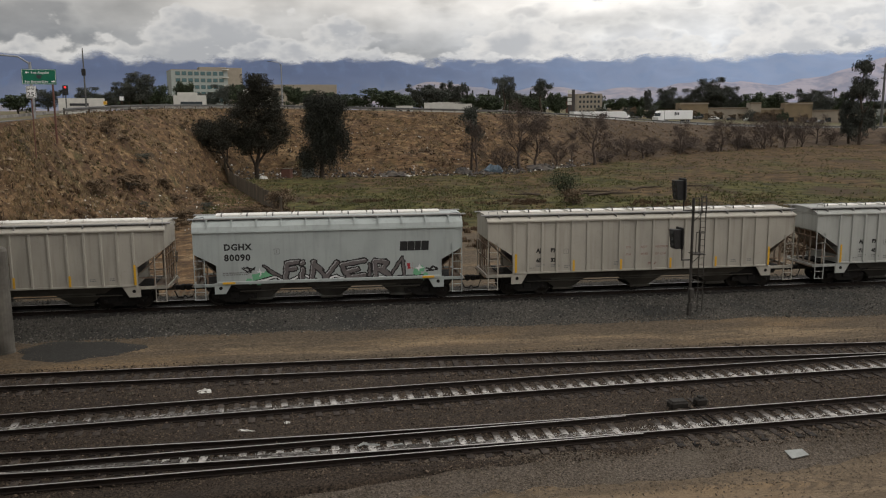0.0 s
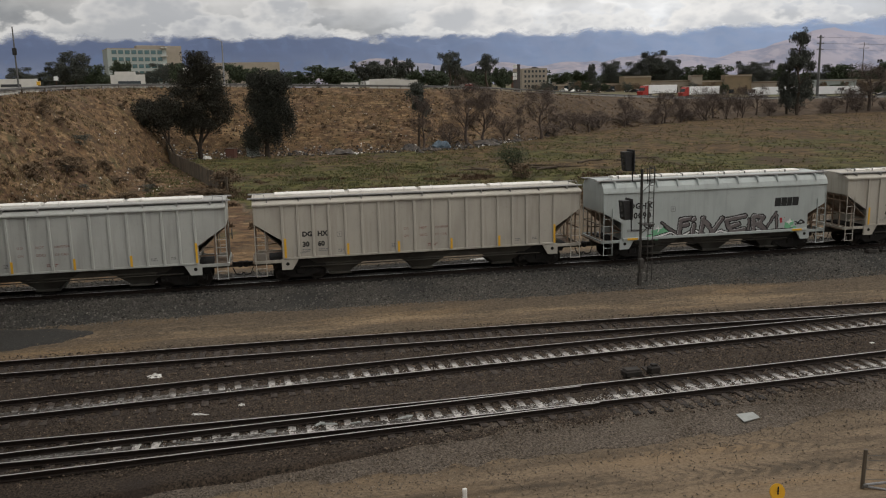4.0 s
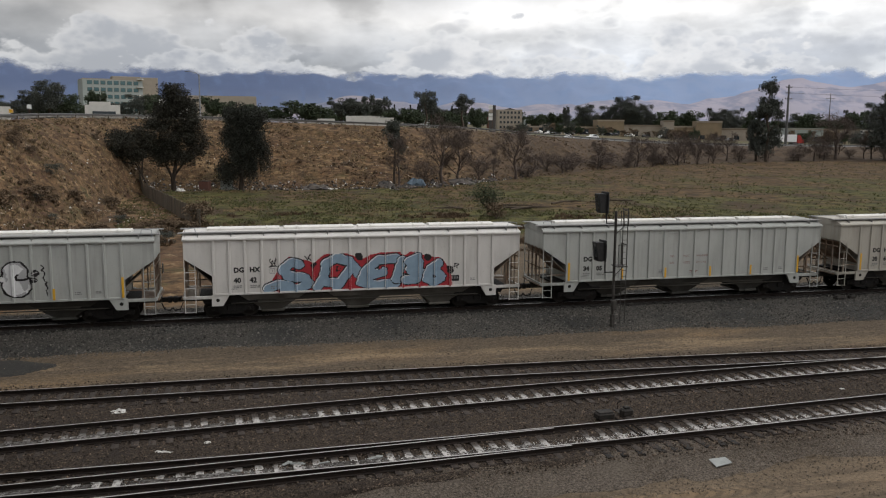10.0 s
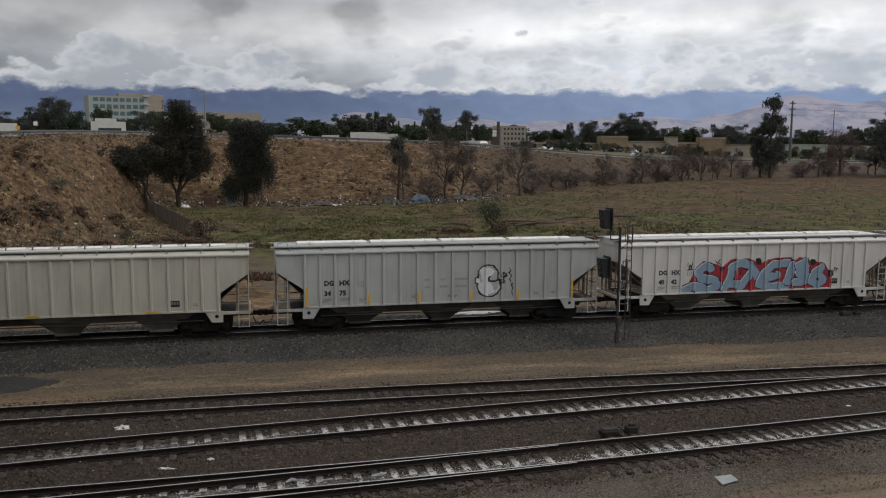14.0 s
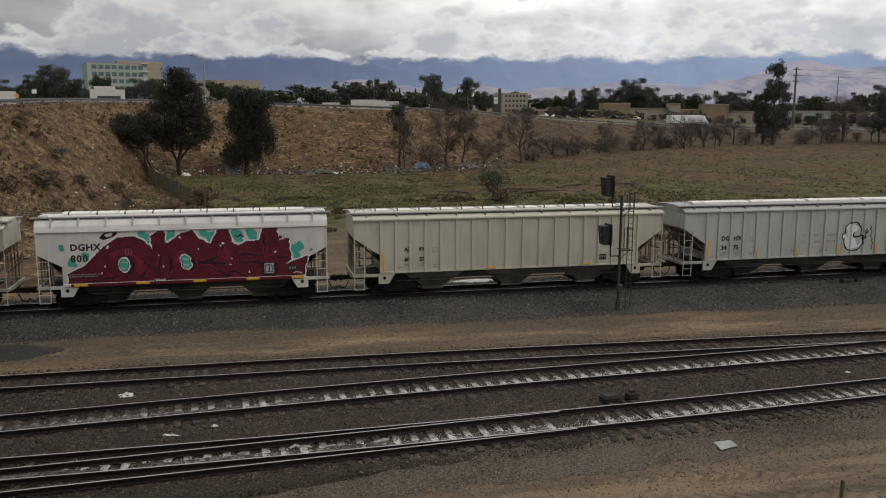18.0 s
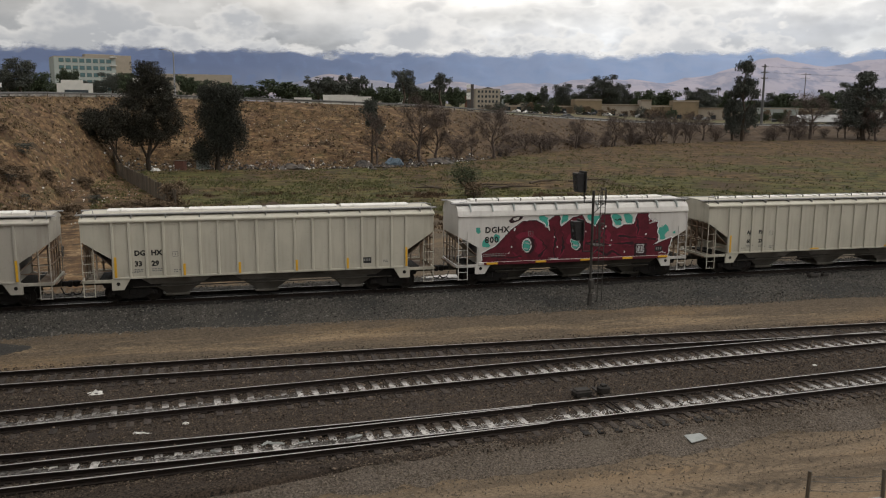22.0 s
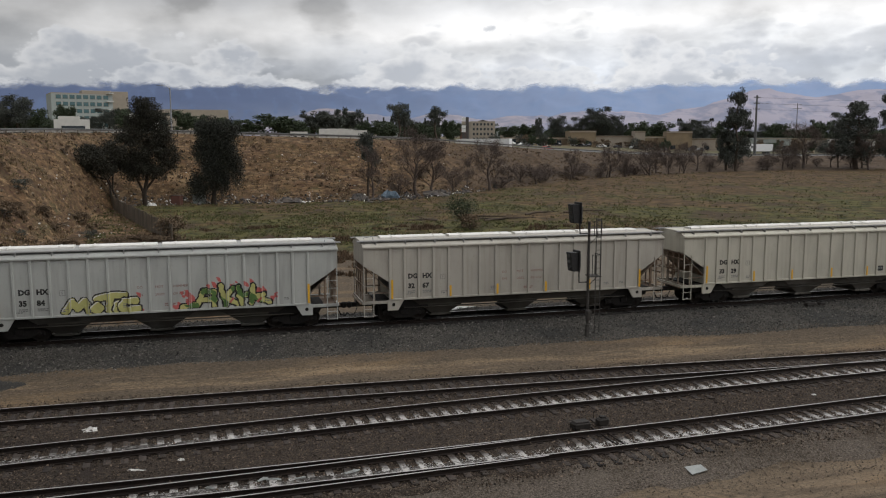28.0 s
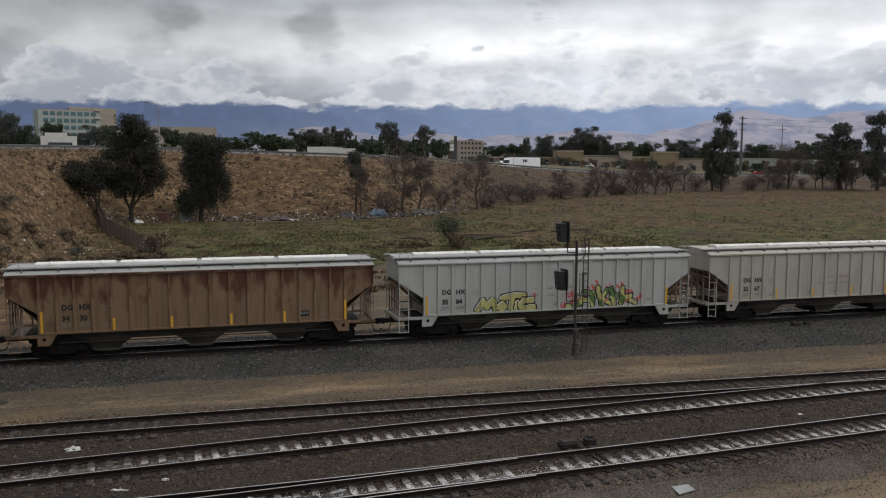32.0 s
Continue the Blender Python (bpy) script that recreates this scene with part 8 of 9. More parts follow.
tufts("bank_scrub", "dead brown scrub in clumps over the banks", 2200, in_gaps(on_bank, 21.0, -0.1), 0.12, 0.40, SCRUB, 21, 12, -9.0)
tufts("bank_scrub", "olive weeds in clumps over the near bank", 700, in_gaps(on_left_bank, 23.0, 0.1), 0.08, 0.20, WEED, 22, 14, -9.0)
tufts("field_scrub", "dead brown weeds in dark clumps on the field", 2200, in_gaps(near_field, 25.0, 0.3), 0.16, 0.40, SCRUB, 23, 12, -9.0)
tufts("field_grass", "rank green grass in patches on the field", 6000, in_gaps(on_field, 27.0, 0.0), 0.12, 0.30, GRASS, 24, 6, -9.0)
tufts("field_grass", "short green grass tufts over the field", 26000, on_field, 0.10, 0.26, GRASS, 4, 5, 0.22)
tufts("field_straw", "dry straw tufts over the field", 13000, on_field, 0.08, 0.22, STRAW, 5, 5, 0.25)
tufts("field_weeds", "dead brown weeds over the field", 12000, on_field, 0.10, 0.26, LEAF_DRY, 6, 5, 0.3)


def litter_spot(lo, hi, low=0.0, high=0.7):
    def at(rng):
        az = rng.uniform(lo, hi)
        foot, crest = knots(az, FOOT), knots(az, CREST)
        x, y = polar(az, foot + (crest - foot) * (low + (high - low) * rng.rand() ** 1.5))
        return x, y, ground_z(x, y) + 0.05
    return at


def fence_spot(rng):
    x, y = polar(rng.uniform(-10, -4.5), rng.uniform(74, 112))
    return x, y, ground_z(x, y) + 0.04


def at_foot(lo, hi):
    def at(rng):
        az = rng.uniform(lo, hi)
        x, y = polar(az, knots(az, FOOT) + rng.normal(0.5, 2.0))
        return x, y, ground_z(x, y) + 0.1
    return at


stones("bank_litter", "pale litter strewn over the bank", 170, litter_spot(-11, 17), 0.05, 0.18, LITTER, 11)
stones("bank_litter", "white litter heaped on the near bank", 45, litter_spot(-15.2, -13.2, 0.2, 0.36), 0.04, 0.1, LITTER, 12)
stones("path_litter", "pale stones and litter beside the board fence", 60, fence_spot, 0.04, 0.14, LITTER, 17)
stones("bank_rubble", "pale brown rubble strewn over the bank", 2600, litter_spot(-20, 20, 0.0, 1.0), 0.06, 0.26, BANK_ROCK, 16)
stones("dumped_rubbish", "dark dumped rubbish along the foot of the bank", 420, at_foot(-6, 19), 0.12, 0.42, RUBBISH, 13)
stones("dumped_rubbish", "mixed rubbish heap under the bare trees", 200, at_foot(9.5, 17), 0.15, 0.55, RUBBISH, 14)
stones("foot_litter", "pale litter along the foot of the bank", 200, at_foot(-7, 18), 0.08, 0.3, LITTER, 15)


def heap(name, az, r, w, hgt, material, label, category, seed):
    x, y = polar(az, r)
    rng = random.Random(seed)
    n = 14
    rings = [(1.0, 0.0), (0.92, 0.35), (0.7, 0.75), (0.35, 0.97)]
    verts = [(x + w / 2 * q * math.cos(6.283 * k / n) * rng.uniform(0.6, 1.3), y + w / 2.6 * q * math.sin(6.283 * k / n) * rng.uniform(0.6, 1.3), ground_z(x, y) - 0.1 + hgt * u * rng.uniform(0.45, 1.15)) for q, u in rings for k in range(n)]
    faces = [(i * n + k, i * n + (k + 1) % n, (i + 1) * n + (k + 1) % n, (i + 1) * n + k) for i in range(3) for k in range(n)]
    faces += [tuple(range(3 * n, 4 * n)), tuple(reversed(range(n)))]
    return tagged(new(name, Shape().add(verts, faces).mesh(name, material)), label, category, "rubbish at the foot of the bank")


heap("tarp_shelter", 11.7, 144, 3.8, 1.5, TARP_BLUE, "low blue-grey tarpaulin shelter among rubbish", "shelter", 1)
heap("rubbish_mound", 14.8, 150, 5.0, 1.3, RUBBISH, "dark rubbish heap at the foot of the bank", "rubbish heap", 2)
heap("rubbish_mound", 9.6, 141, 3.0, 1.2, RUBBISH, "dark rubbish heap under a bare tree", "rubbish heap", 3)
heap("burnt_mound", 4.9, 138, 5.0, 1.0, RUBBISH, "burnt black heap at the field edge", "rubbish heap", 4)
heap("white_sheet", -4.0, 136, 1.6, 0.6, LITTER, "white sheet dumped under the tall tree", "sheet", 5)


def crate(az, r, w, d, hgt, material, label, name="crate"):
    x, y = polar(az, r)
    t = thing(name, pose(x, y, ground_z(x, y) - 0.05, 0, 0, az * 9), label, "crate" if name == "crate" else "board", "rubbish at the foot of the bank")
    part("box", Shape().box(0, 0, hgt / 2, w, d, hgt, 0.03), material, t)
    part("top_board", Shape().box(0, 0, hgt, w + 0.1, d + 0.1, 0.06, 0.01), FENCE_WOOD, t)


crate(-2.4, 137, 1.5, 1.2, 1.5, BRICK_RED, "red-brown box dumped beside the tree")
crate(-1.0, 138, 2.0, 0.2, 1.6, STUCCO_GREY, "pale upright board leaning by the tree", "leaning_board")


def fallen_branch(az, r, length, turn):
    x, y = polar(az, r)
    s = Shape()
    twigs = []
    rnd = random.Random(int(r))
    s.tube([(0, 0, 0.15), (length * 0.4, 0.4, 0.35), (length, 0, 0.3)], [0.17, 0.13, 0.05], 6)
    for i in range(9):
        u = rnd.uniform(0.2, 0.95) * length
        twigs.append([(u, 0.2, 0.3), (u + rnd.uniform(0.3, 1.2), rnd.uniform(-1.2, 1.2), rnd.uniform(0.2, 0.9))])
    ob = thing("fallen_branch", pose(x, y, ground_z(x, y) - 0.05, 0, 0, turn), "dead grey branch lying in the field", "branch", "dead branches in the field")
    part("limb", s, BARK, ob)
    for q in twigs:
        part("twig", Shape().tube(q, [0.05, 0.015], 4), BARK, ob)


fallen_branch(16.8, 107, 5.5, -10)
fallen_branch(14.9, 104, 4.0, 190)
fallen_branch(21.0, 112, 5.0, 15)
fallen_branch(18.2, 103, 7.0, 4)
fallen_branch(19.6, 105, 5.5, 172)
fallen_branch(23.6, 116, 6.0, -6)



# ---- the road on the bank, its rail and signs ----
ROAD_AZ = [-60 + 0.5 * i for i in range(281)]


def road_strip(inner, outer, lift, name, label, material, category):
    verts, faces = [], []
    for az in ROAD_AZ:
        c = smooth_knots(az, CREST)
        far_edge = min(outer, 28 + max(0.0, az - 21) * 8) if outer > 30 and az > 3 else outer
        for d in (inner, far_edge):
            x, y = polar(az, c + d)
            verts.append((x, y, smooth_knots(az, CREST_Z) + lift))
    n = len(ROAD_AZ)
    top = [(2 * i, 2 * i + 1, 2 * i + 3, 2 * i + 2) for i in range(n - 1)]
    verts += [(x, y, z - 0.3) for x, y, z in verts]
    k = 2 * n
    side = [(2 * i, 2 * i + 2, k + 2 * i + 2, k + 2 * i) for i in range(n - 1)] + [(2 * i + 1, 2 * i + 3, k + 2 * i + 3, k + 2 * i + 1) for i in range(n - 1)]
    ob = new(name, Shape().add(verts, top + side).mesh(name, material))
    return tagged(ob, label, category, kind="structure")


road_strip(3.0, 46.5, 0.05, "road", "grey asphalt road along the top of the bank", ASPHALT, "road")
road_strip(15.5, 16.2, 0.62, "road_median", "pale concrete barrier along the middle of the road", CONCRETE, "barrier")


def guardrail():
    t = thing("guardrail", pose(0, 0, 0), "weathered steel guardrail on short posts along the road", "guardrail")
    post = Shape().box(0, 0, 0.3, 0.16, 0.2, 0.9, 0.01).mesh("post", FENCE_WOOD)
    rail, az = Shape(), -16.0
    pts = []
    while az < 42:
        c = smooth_knots(az, CREST) + 1.6
        x, y = polar(az, c)
        z = smooth_knots(az, CREST_Z)
        pts.append((x, y, z))
        part("post", post, None, t, m=pose(x, y, z, 0, 0, -az))
        az += math.degrees(2.4 / c)
    for dz, w in ((0.62, 0.10), (0.50, 0.10)):
        rail.tube([(x, y - 0.12, z + dz) for x, y, z in pts], w, 4)
    part("beam", rail, GALV_DULL, t, "dull ribbed steel beam")
    return t


guardrail()


def street_lamp(az, r, z_top, arm, side=-1):
    x, y = polar(az, r)
    z0 = ground_z(x, y)
    h = z_top - z0
    t = thing("street_lamp", pose(x, y, z0, 0, 0, -az), "tall grey street lamp with a curved arm", "street lamp", "street lamps")
    part("pole", Shape().tube([(0, 0, 0), (0, 0, h - 0.6)], [0.17, 0.12], 8), GALV, t)
    part("arm", Shape().tube([(0, 0, h - 0.75), (side * arm * 0.3, 0, h - 0.15), (side * arm, 0, h)], [0.1, 0.08, 0.07], 6), GALV, t)
    part("lamp_head", Shape().box(side * (arm + 0.3), 0, h, 0.8, 0.3, 0.14, 0.04), GALV_DULL, t)


street_lamp(-2.55, 192, 21.7, 2.2)
street_lamp(-17.7, 84, 15.1, 3.0)


def road_sign(az, r, zc, w, h, back, name, label):
    x, y = polar(az, r)
    z0 = ground_z(x, y)
    t = thing(name, pose(x, y, z0, 0, 0, -az), label, "road sign", "road signs")
    part("panel", Shape().box(0, -0.04, zc - z0, w, 0.03, h, 0.01), back, t)
    rim = Shape()
    for dx, dz, a, b in ((0, h / 2 - 0.05, w - 0.06, 0.025), (0, -h / 2 + 0.05, w - 0.06, 0.025), (-w / 2 + 0.05, 0, 0.025, h - 0.06), (w / 2 - 0.05, 0, 0.025, h - 0.06)):
        rim.box(dx, -0.06, zc - z0 + dz, a, 0.01, b)
    part("border", rim, SIGN_WHITE if back != SIGN_WHITE else INK_BLACK, t)
    return t, zc - z0


def sign_post(t, dx, top, r=0.06):
    part("post", Shape().tube([(dx, 0.05, -0.3), (dx, 0.05, top)], r, 8), BRICK_RED, t, "rusty brown steel post")


K = 0.95
t, zc = road_sign(-17.25, 78, 12.95, 2.75 * K, 1.32 * K, SIGN_GREEN, "guide_sign", "green guide sign with white lettering on a steel post")
sign_post(t, 1.05 * K, zc + 0.5, 0.08)
for text, dx, dz in (("Los Angeles", -0.6, 0.28), ("San Bernardino", -1.15, -0.5)):
    part("lettering", lettering(text, 0.27 * K, SIGN_WHITE, bold=0.004, width=1.1), None, t, m=pose(dx * K, -0.062, zc + dz * K))
for x, z, q in ((-1.1, 0.36, 1), (1.28, -0.4, -1)):
    part("arrow", Shape().prism([((x + q * a) * K, zc + (z + b) * K) for a, b in ((0, 0), (0.15, 0.12), (0.15, 0.04), (0.33, 0.04), (0.33, -0.04), (0.15, -0.04), (0.15, -0.12))], -0.07, -0.06), SIGN_WHITE, t)
part("route_shield", Shape().prism([(-0.2 * K, zc + 0.16 * K), (0.2 * K, zc + 0.16 * K), (0.2 * K, zc - 0.05 * K), (0, zc - 0.22 * K), (-0.2 * K, zc - 0.05 * K)], -0.07, -0.06), CAR_DARK, t, "dark blue route shield")
t, zc = road_sign(-17.75, 73, 11.55, 0.74 * K, 0.98 * K, SIGN_WHITE, "speed_sign", "white speed limit sign on a thin post")
sign_post(t, 0, zc + 0.4, 0.045)
part("lettering", lettering("25", 0.52 * K, INK_BLACK, bold=0.008), None, t, m=pose(-0.29 * K, -0.062, zc - 0.36 * K))
bars(t, -0.26 * K, zc + 0.32 * K, 0.52 * K, 0.06, 2, INK_BLACK, y=-0.062, seed=3)


def traffic_light(az, r, zc, colour, label):
    x, y = polar(az, r)
    z0 = ground_z(x, y)
    t = thing("traffic_light", pose(x, y, z0, 0, 0, -az), label, "traffic light", "traffic lights")
    part("pole", Shape().tube([(0, 0.1, 0), (0, 0.1, zc - z0 + 0.6)], 0.09, 8), GALV_DULL, t)
    part("housing", Shape().box(0, -0.05, zc - z0, 0.75, 0.3, 1.35, 0.06), SIGNAL_BLACK, t)
    for i, dz in enumerate((0.4, 0.0, -0.4)):
        part("lens", Shape().tube([(0, -0.21, zc - z0 + dz), (0, -0.24, zc - z0 + dz)], 0.15, 12), RED_LAMP if i == 0 else SIGNAL_BLACK, t, "lit red lens" if i == 0 else "")


traffic_light(-15.83, 132, 13.5, "red", "black traffic light showing red over the road")


def antenna_pole():
    x, y = polar(-14.7, 150)
    z0 = ground_z(x, y)
    t = thing("utility_mast", pose(x, y, z0), "tall thin grey mast with a small box", "mast")
    part("pole", Shape().tube([(0, 0, 0), (0, 0, 10.6)], [0.16, 0.09], 8), GALV_DULL, t)
    part("box", Shape().box(0, -0.15, 6.8, 0.6, 0.4, 1.1, 0.05), SIGNAL_BLACK, t)


antenna_pole()


def warning_sign(az, r, zc, yellow):
    t, q = road_sign(az, r, zc, 0.65, 0.65, SIGN_YELLOW if yellow else SIGN_WHITE, "warning_sign" if yellow else "regulation_sign", "yellow warning sign beside the road" if yellow else "small white sign beside the road")
    sign_post(t, 0, q + 0.3, 0.05)


warning_sign(-13.6, 150, 12.0, True)
warning_sign(-12.6, 140, 12.5, False)


def power_pole(az, r, top, arms, label, steel=True, width=3.2):
    x, y = polar(az, r)
    z0 = ground_z(x, y)
    h = top - z0
    t = thing("power_pole", pose(x, y, z0, 0, 0, -az + 20), label, "power pole", "power poles")
    part("pole", Shape().tube([(0, 0, -0.5), (0, 0, h)], [0.55, 0.28] if steel else [0.25, 0.16], 10), GALV_DULL if steel else BARK, t)
    for i in range(arms):
        z = h - 0.9 - i * 2.1
        arm = part("crossarm", Shape().box(0, -0.1, z, width, 0.2, 0.22, 0.02), GALV_DULL, t)
        for dx in (-0.46, -0.2, 0.2, 0.46):
            part("insulator", Shape().tube([(dx * width, -0.1, z + 0.1), (dx * width, -0.1, z + 0.42)], 0.09, 6), CONCRETE, arm)


power_pole(35.7, 334, 26.8, 3, "tall grey steel power pole with crossarms", width=2.4)
power_pole(38.1, 520, 31.5, 2, "distant timber power pole with crossarms", False, 5.0)
power_pole(44.0, 430, 30.0, 2, "distant timber power pole with crossarms", False, 5.0)


def power_line():
    """Slack conductors from the steel pole to the next pole beyond the view."""
    t = thing("power_line", pose(0, 0, 0), "slack dark overhead power cables between poles", "power line")
    (ax, ay), (bx, by) = polar(35.7, 334), polar(58.0, 350)
    for z, dx in ((26.0, -1.0), (26.0, 1.0), (23.9, -1.0), (23.9, 1.0), (21.8, 0.0)):
        pts = [(ax + (bx - ax) * u + dx, ay + (by - ay) * u, z - 10.0 * u * (1 - u)) for u in (k / 14 for k in range(15))]
        part("cable", Shape().tube(pts, 0.018, 4), GALV_DULL, t)


power_line()


# ---- buildings ----
def building(name, az, r, w, d, z_top, wall, label, rows=0, cols=0, win=(1.4, 1.5), glass_m=None, turn=0.0, parapet=0.5, z0=None, trim=None, margin=0.12):
    x, y = polar(az, r)
    base = (ground_z(x, y) if z0 is None else z0) - 0.4
    h = z_top - base
    t = thing(name, pose(x, y, base, 0, 0, -az + turn), label, "building", "buildings beyond the road")
    body = part("wall", Shape().box(0, 0, (h - parapet) / 2, w, d, h - parapet), wall, t)
    part("roof", Shape().box(0, 0, h - parapet + 0.06, w - 0.6, d - 0.6, 0.14), ROOF_DARK, t)
    rim = Shape()
    for cx, cy, a, b in ((0, -d / 2 + 0.15, w, 0.3), (0, d / 2 - 0.15, w, 0.3), (-w / 2 + 0.15, 0, 0.3, d - 0.6), (w / 2 - 0.15, 0, 0.3, d - 0.6)):
        rim.box(cx, cy, h - parapet / 2, a, b, parapet)
    part("parapet", rim, trim or wall, t)
    if rows:
        m = glass_m or WINDOW
        pane = Shape().box(0, 0, 0, win[0], 0.08, win[1], 0.01).mesh("pane", m)
        frame_me = Shape().box(0, 0.02, 0, win[0] + 0.24, 0.06, win[1] + 0.24, 0.01).mesh("window_frame", trim or wall)
        for i in range(rows):
            for j in range(cols):
                u = (j + 0.5) / cols
                wx = -w / 2 + w * (margin / 2 + (1 - margin) * u)
                wz = (h - parapet) * (i + 0.58) / rows
                wn = part("window", frame_me, None, t, m=pose(wx, -d / 2 - 0.03, wz))
                part("pane", pane, None, wn, m=pose(0, -0.04, 0))
    return t, h


t, h = building("hospital", -7.95, 468, 28.5, 20.0, 34.0, STUCCO_GREY, "pale grey-green six-storey hospital with rows of windows", 6, 8, (2.3, 1.9), WINDOW_GREEN, 8, trim=STUCCO_CREAM)
part("stair_tower", Shape().box(18.4, 2.0, h / 2 + 0.6, 8.0, 18.0, h + 1.6, 0.1), STUCCO_CREAM, t, "blank cream stair tower")
for i in range(5):
    part("balcony", Shape().box(13.0, -10.6, 5.0 + i * 4.1, 3.2, 1.6, 0.5, 0.05), STUCCO_WHITE, t)
part("penthouse", Shape().box(8, 2, h + 0.8, 14, 8, 2.2, 0.1), STUCCO_CREAM, t)
building("annex_block", -1.2, 440, 34, 16, 25.6, STUCCO_CREAM, "long cream hospital annex", 0, 0)
building("annex_block", -4.2, 300, 9, 9, 19.0, STUCCO_WHITE, "white block behind the tall tree", 2, 2)
t, h = building("white_shop", -8.45, 232, 8.2, 8, 15.2, STUCCO_WHITE, "low white building with a dark opening", 0, 0)
part("opening", Shape().box(0.3, -4.05, 1.9, 5.4, 0.3, 1.5), WINDOW, t, "dark wide opening")
part("upstand", Shape().box(-0.6, -3.6, h + 0.3, 5.0, 0.6, 0.9, 0.03), STUCCO_WHITE, t)
t, h = building("white_depot", -14.95, 240, 11, 8, 14.6, STUCCO_WHITE, "low white roadside building with a dark band", 0, 0)
part("sign_band", Shape().box(-0.6, -4.06, h - 1.6, 4.5, 0.1, 0.6), CAR_DARK, t)
t, h = building("white_warehouse", 8.55, 262, 14.5, 9, 13.2, STUCCO_WHITE, "low white warehouse with three dark doors", 0, 0)
for dx in (-3.0, 2.0, 5.0):
    part("door", Shape().box(dx, -4.55, 1.6, 1.2, 0.2, 2.0), WINDOW, t)
part("upstand", Shape().box(-4.6, -4.2, h + 0.15, 5.4, 0.5, 0.5, 0.03), STUCCO_WHITE, t)
building("white_shop", 5.6, 250, 5, 6, 12.6, STUCCO_WHITE, "small white building among trees", 1, 2, (1.0, 1.2))
t, h = building("hotel", 17.95, 452, 13.0, 12, 20.6, STUCCO_CREAM, "cream four-storey hotel with small windows", 4, 6, (1.0, 1.2), WINDOW, 6)
part("gable", Shape().prism([(-3.0, h), (0, h + 0.8), (3.0, h)], -6.0, 6.0), ROOF_DARK, t)
building("hotel_wing", 16.9, 470, 7, 10, 17.0, BRICK_RED, "red-brown hotel wing with windows", 3, 2, (1.0, 1.4))


def pylon_sign():
    x, y = polar(16.85, 352)
    z0 = ground_z(x, y)
    h = 20.0 - z0
    t = thing("pylon_sign", pose(x, y, z0, 0, 0, -16.85), "tall dark roadside pylon sign with pale panels", "sign")
    part("column", Shape().box(0.75, 0, h / 2, 1.3, 1.2, h, 0.05), ROOF_DARK, t)
    for i, q in enumerate((0.93, 0.80, 0.67, 0.55)):
        part("panel", Shape().box(-0.75, -0.1, h * q, 1.7, 0.9, h * 0.105, 0.03), SIGN_WHITE if i != 1 else STUCCO_CREAM, t)
    part("base_column", Shape().box(-0.7, 0, h * 0.24, 1.4, 1.0, h * 0.48, 0.03), ROOF_DARK, t)


pylon_sign()
for i in range(26):
    az = rr.uniform(-12, 45)
    building("far_house", az, rr.uniform(560, 1000), rr.uniform(10, 26), 10, ground_z(*polar(az, 600)) + rr.uniform(4, 8), rr.choice((STUCCO_WHITE, STUCCO_CREAM, STUCCO_GREY)), "low pale building far off among trees", 1, 4, (1.6, 1.4))


# ---- vehicles ----
def wheel_at(t, x, y, r, w):
    wl = part("wheel", kept(("veh_wheel", r, w), lambda: Shape().tube([(0, -w / 2, 0), (0, w / 2, 0)], r, 14).mesh("wheel", RUBBER)), None, t, m=pose(x, y, r))
    part("hub", kept(("hub", r, w), lambda: Shape().tube([(0, -w / 2 - 0.02, 0), (0, w / 2 + 0.02, 0)], r * 0.5, 10).mesh("hub", GALV)), None, wl)


def semi(name, label, cab, direction, mark=None, length=15.6, tall=2.85):
    """Tractor and box trailer; it faces +x, or -x for direction -1."""
    t = thing(name, pose(0, 0, 0), label, "truck", "traffic on the road")
    q = direction
    tr = part("trailer", Shape().box(-2.2 * q, 0, 1.125 + tall / 2, length, 2.5, tall, 0.06), CAR_WHITE, t, "white box trailer")
    part("trailer_rail", Shape().box(-2.2 * q, 0, 1.12, length - 0.2, 2.3, 0.14), GALV_DULL, tr)
    if mark:
        s = Shape()
        for i in range(3):
            s.box((2.2 - i * 0.9) * q - 2.2 * q, -1.27, 2.9, 0.7, 0.02, 1.0 if i == 0 else 0.8)
        part("mark", s, CAR_DARK, tr)
    c = part("cab", Shape().prism([(5.9 * q, 0.7), (8.9 * q, 0.7), (8.9 * q, 1.9), (7.9 * q, 2.1), (7.5 * q, 3.2), (6.9 * q, 3.8), (5.9 * q, 3.8)], -1.2, 1.2), cab, t)
    part("windscreen", Shape().prism([(7.93 * q, 2.12), (7.53 * q, 3.15), (7.60 * q, 3.17), (8.0 * q, 2.14)], -1.05, 1.05), WINDOW, c)
    for x in (-8.3, -7.1, 4.2, 5.4, 8.0):
        for y in (-1.05, 1.05):
            wheel_at(t, x * q, y, 0.5, 0.3)
    return t


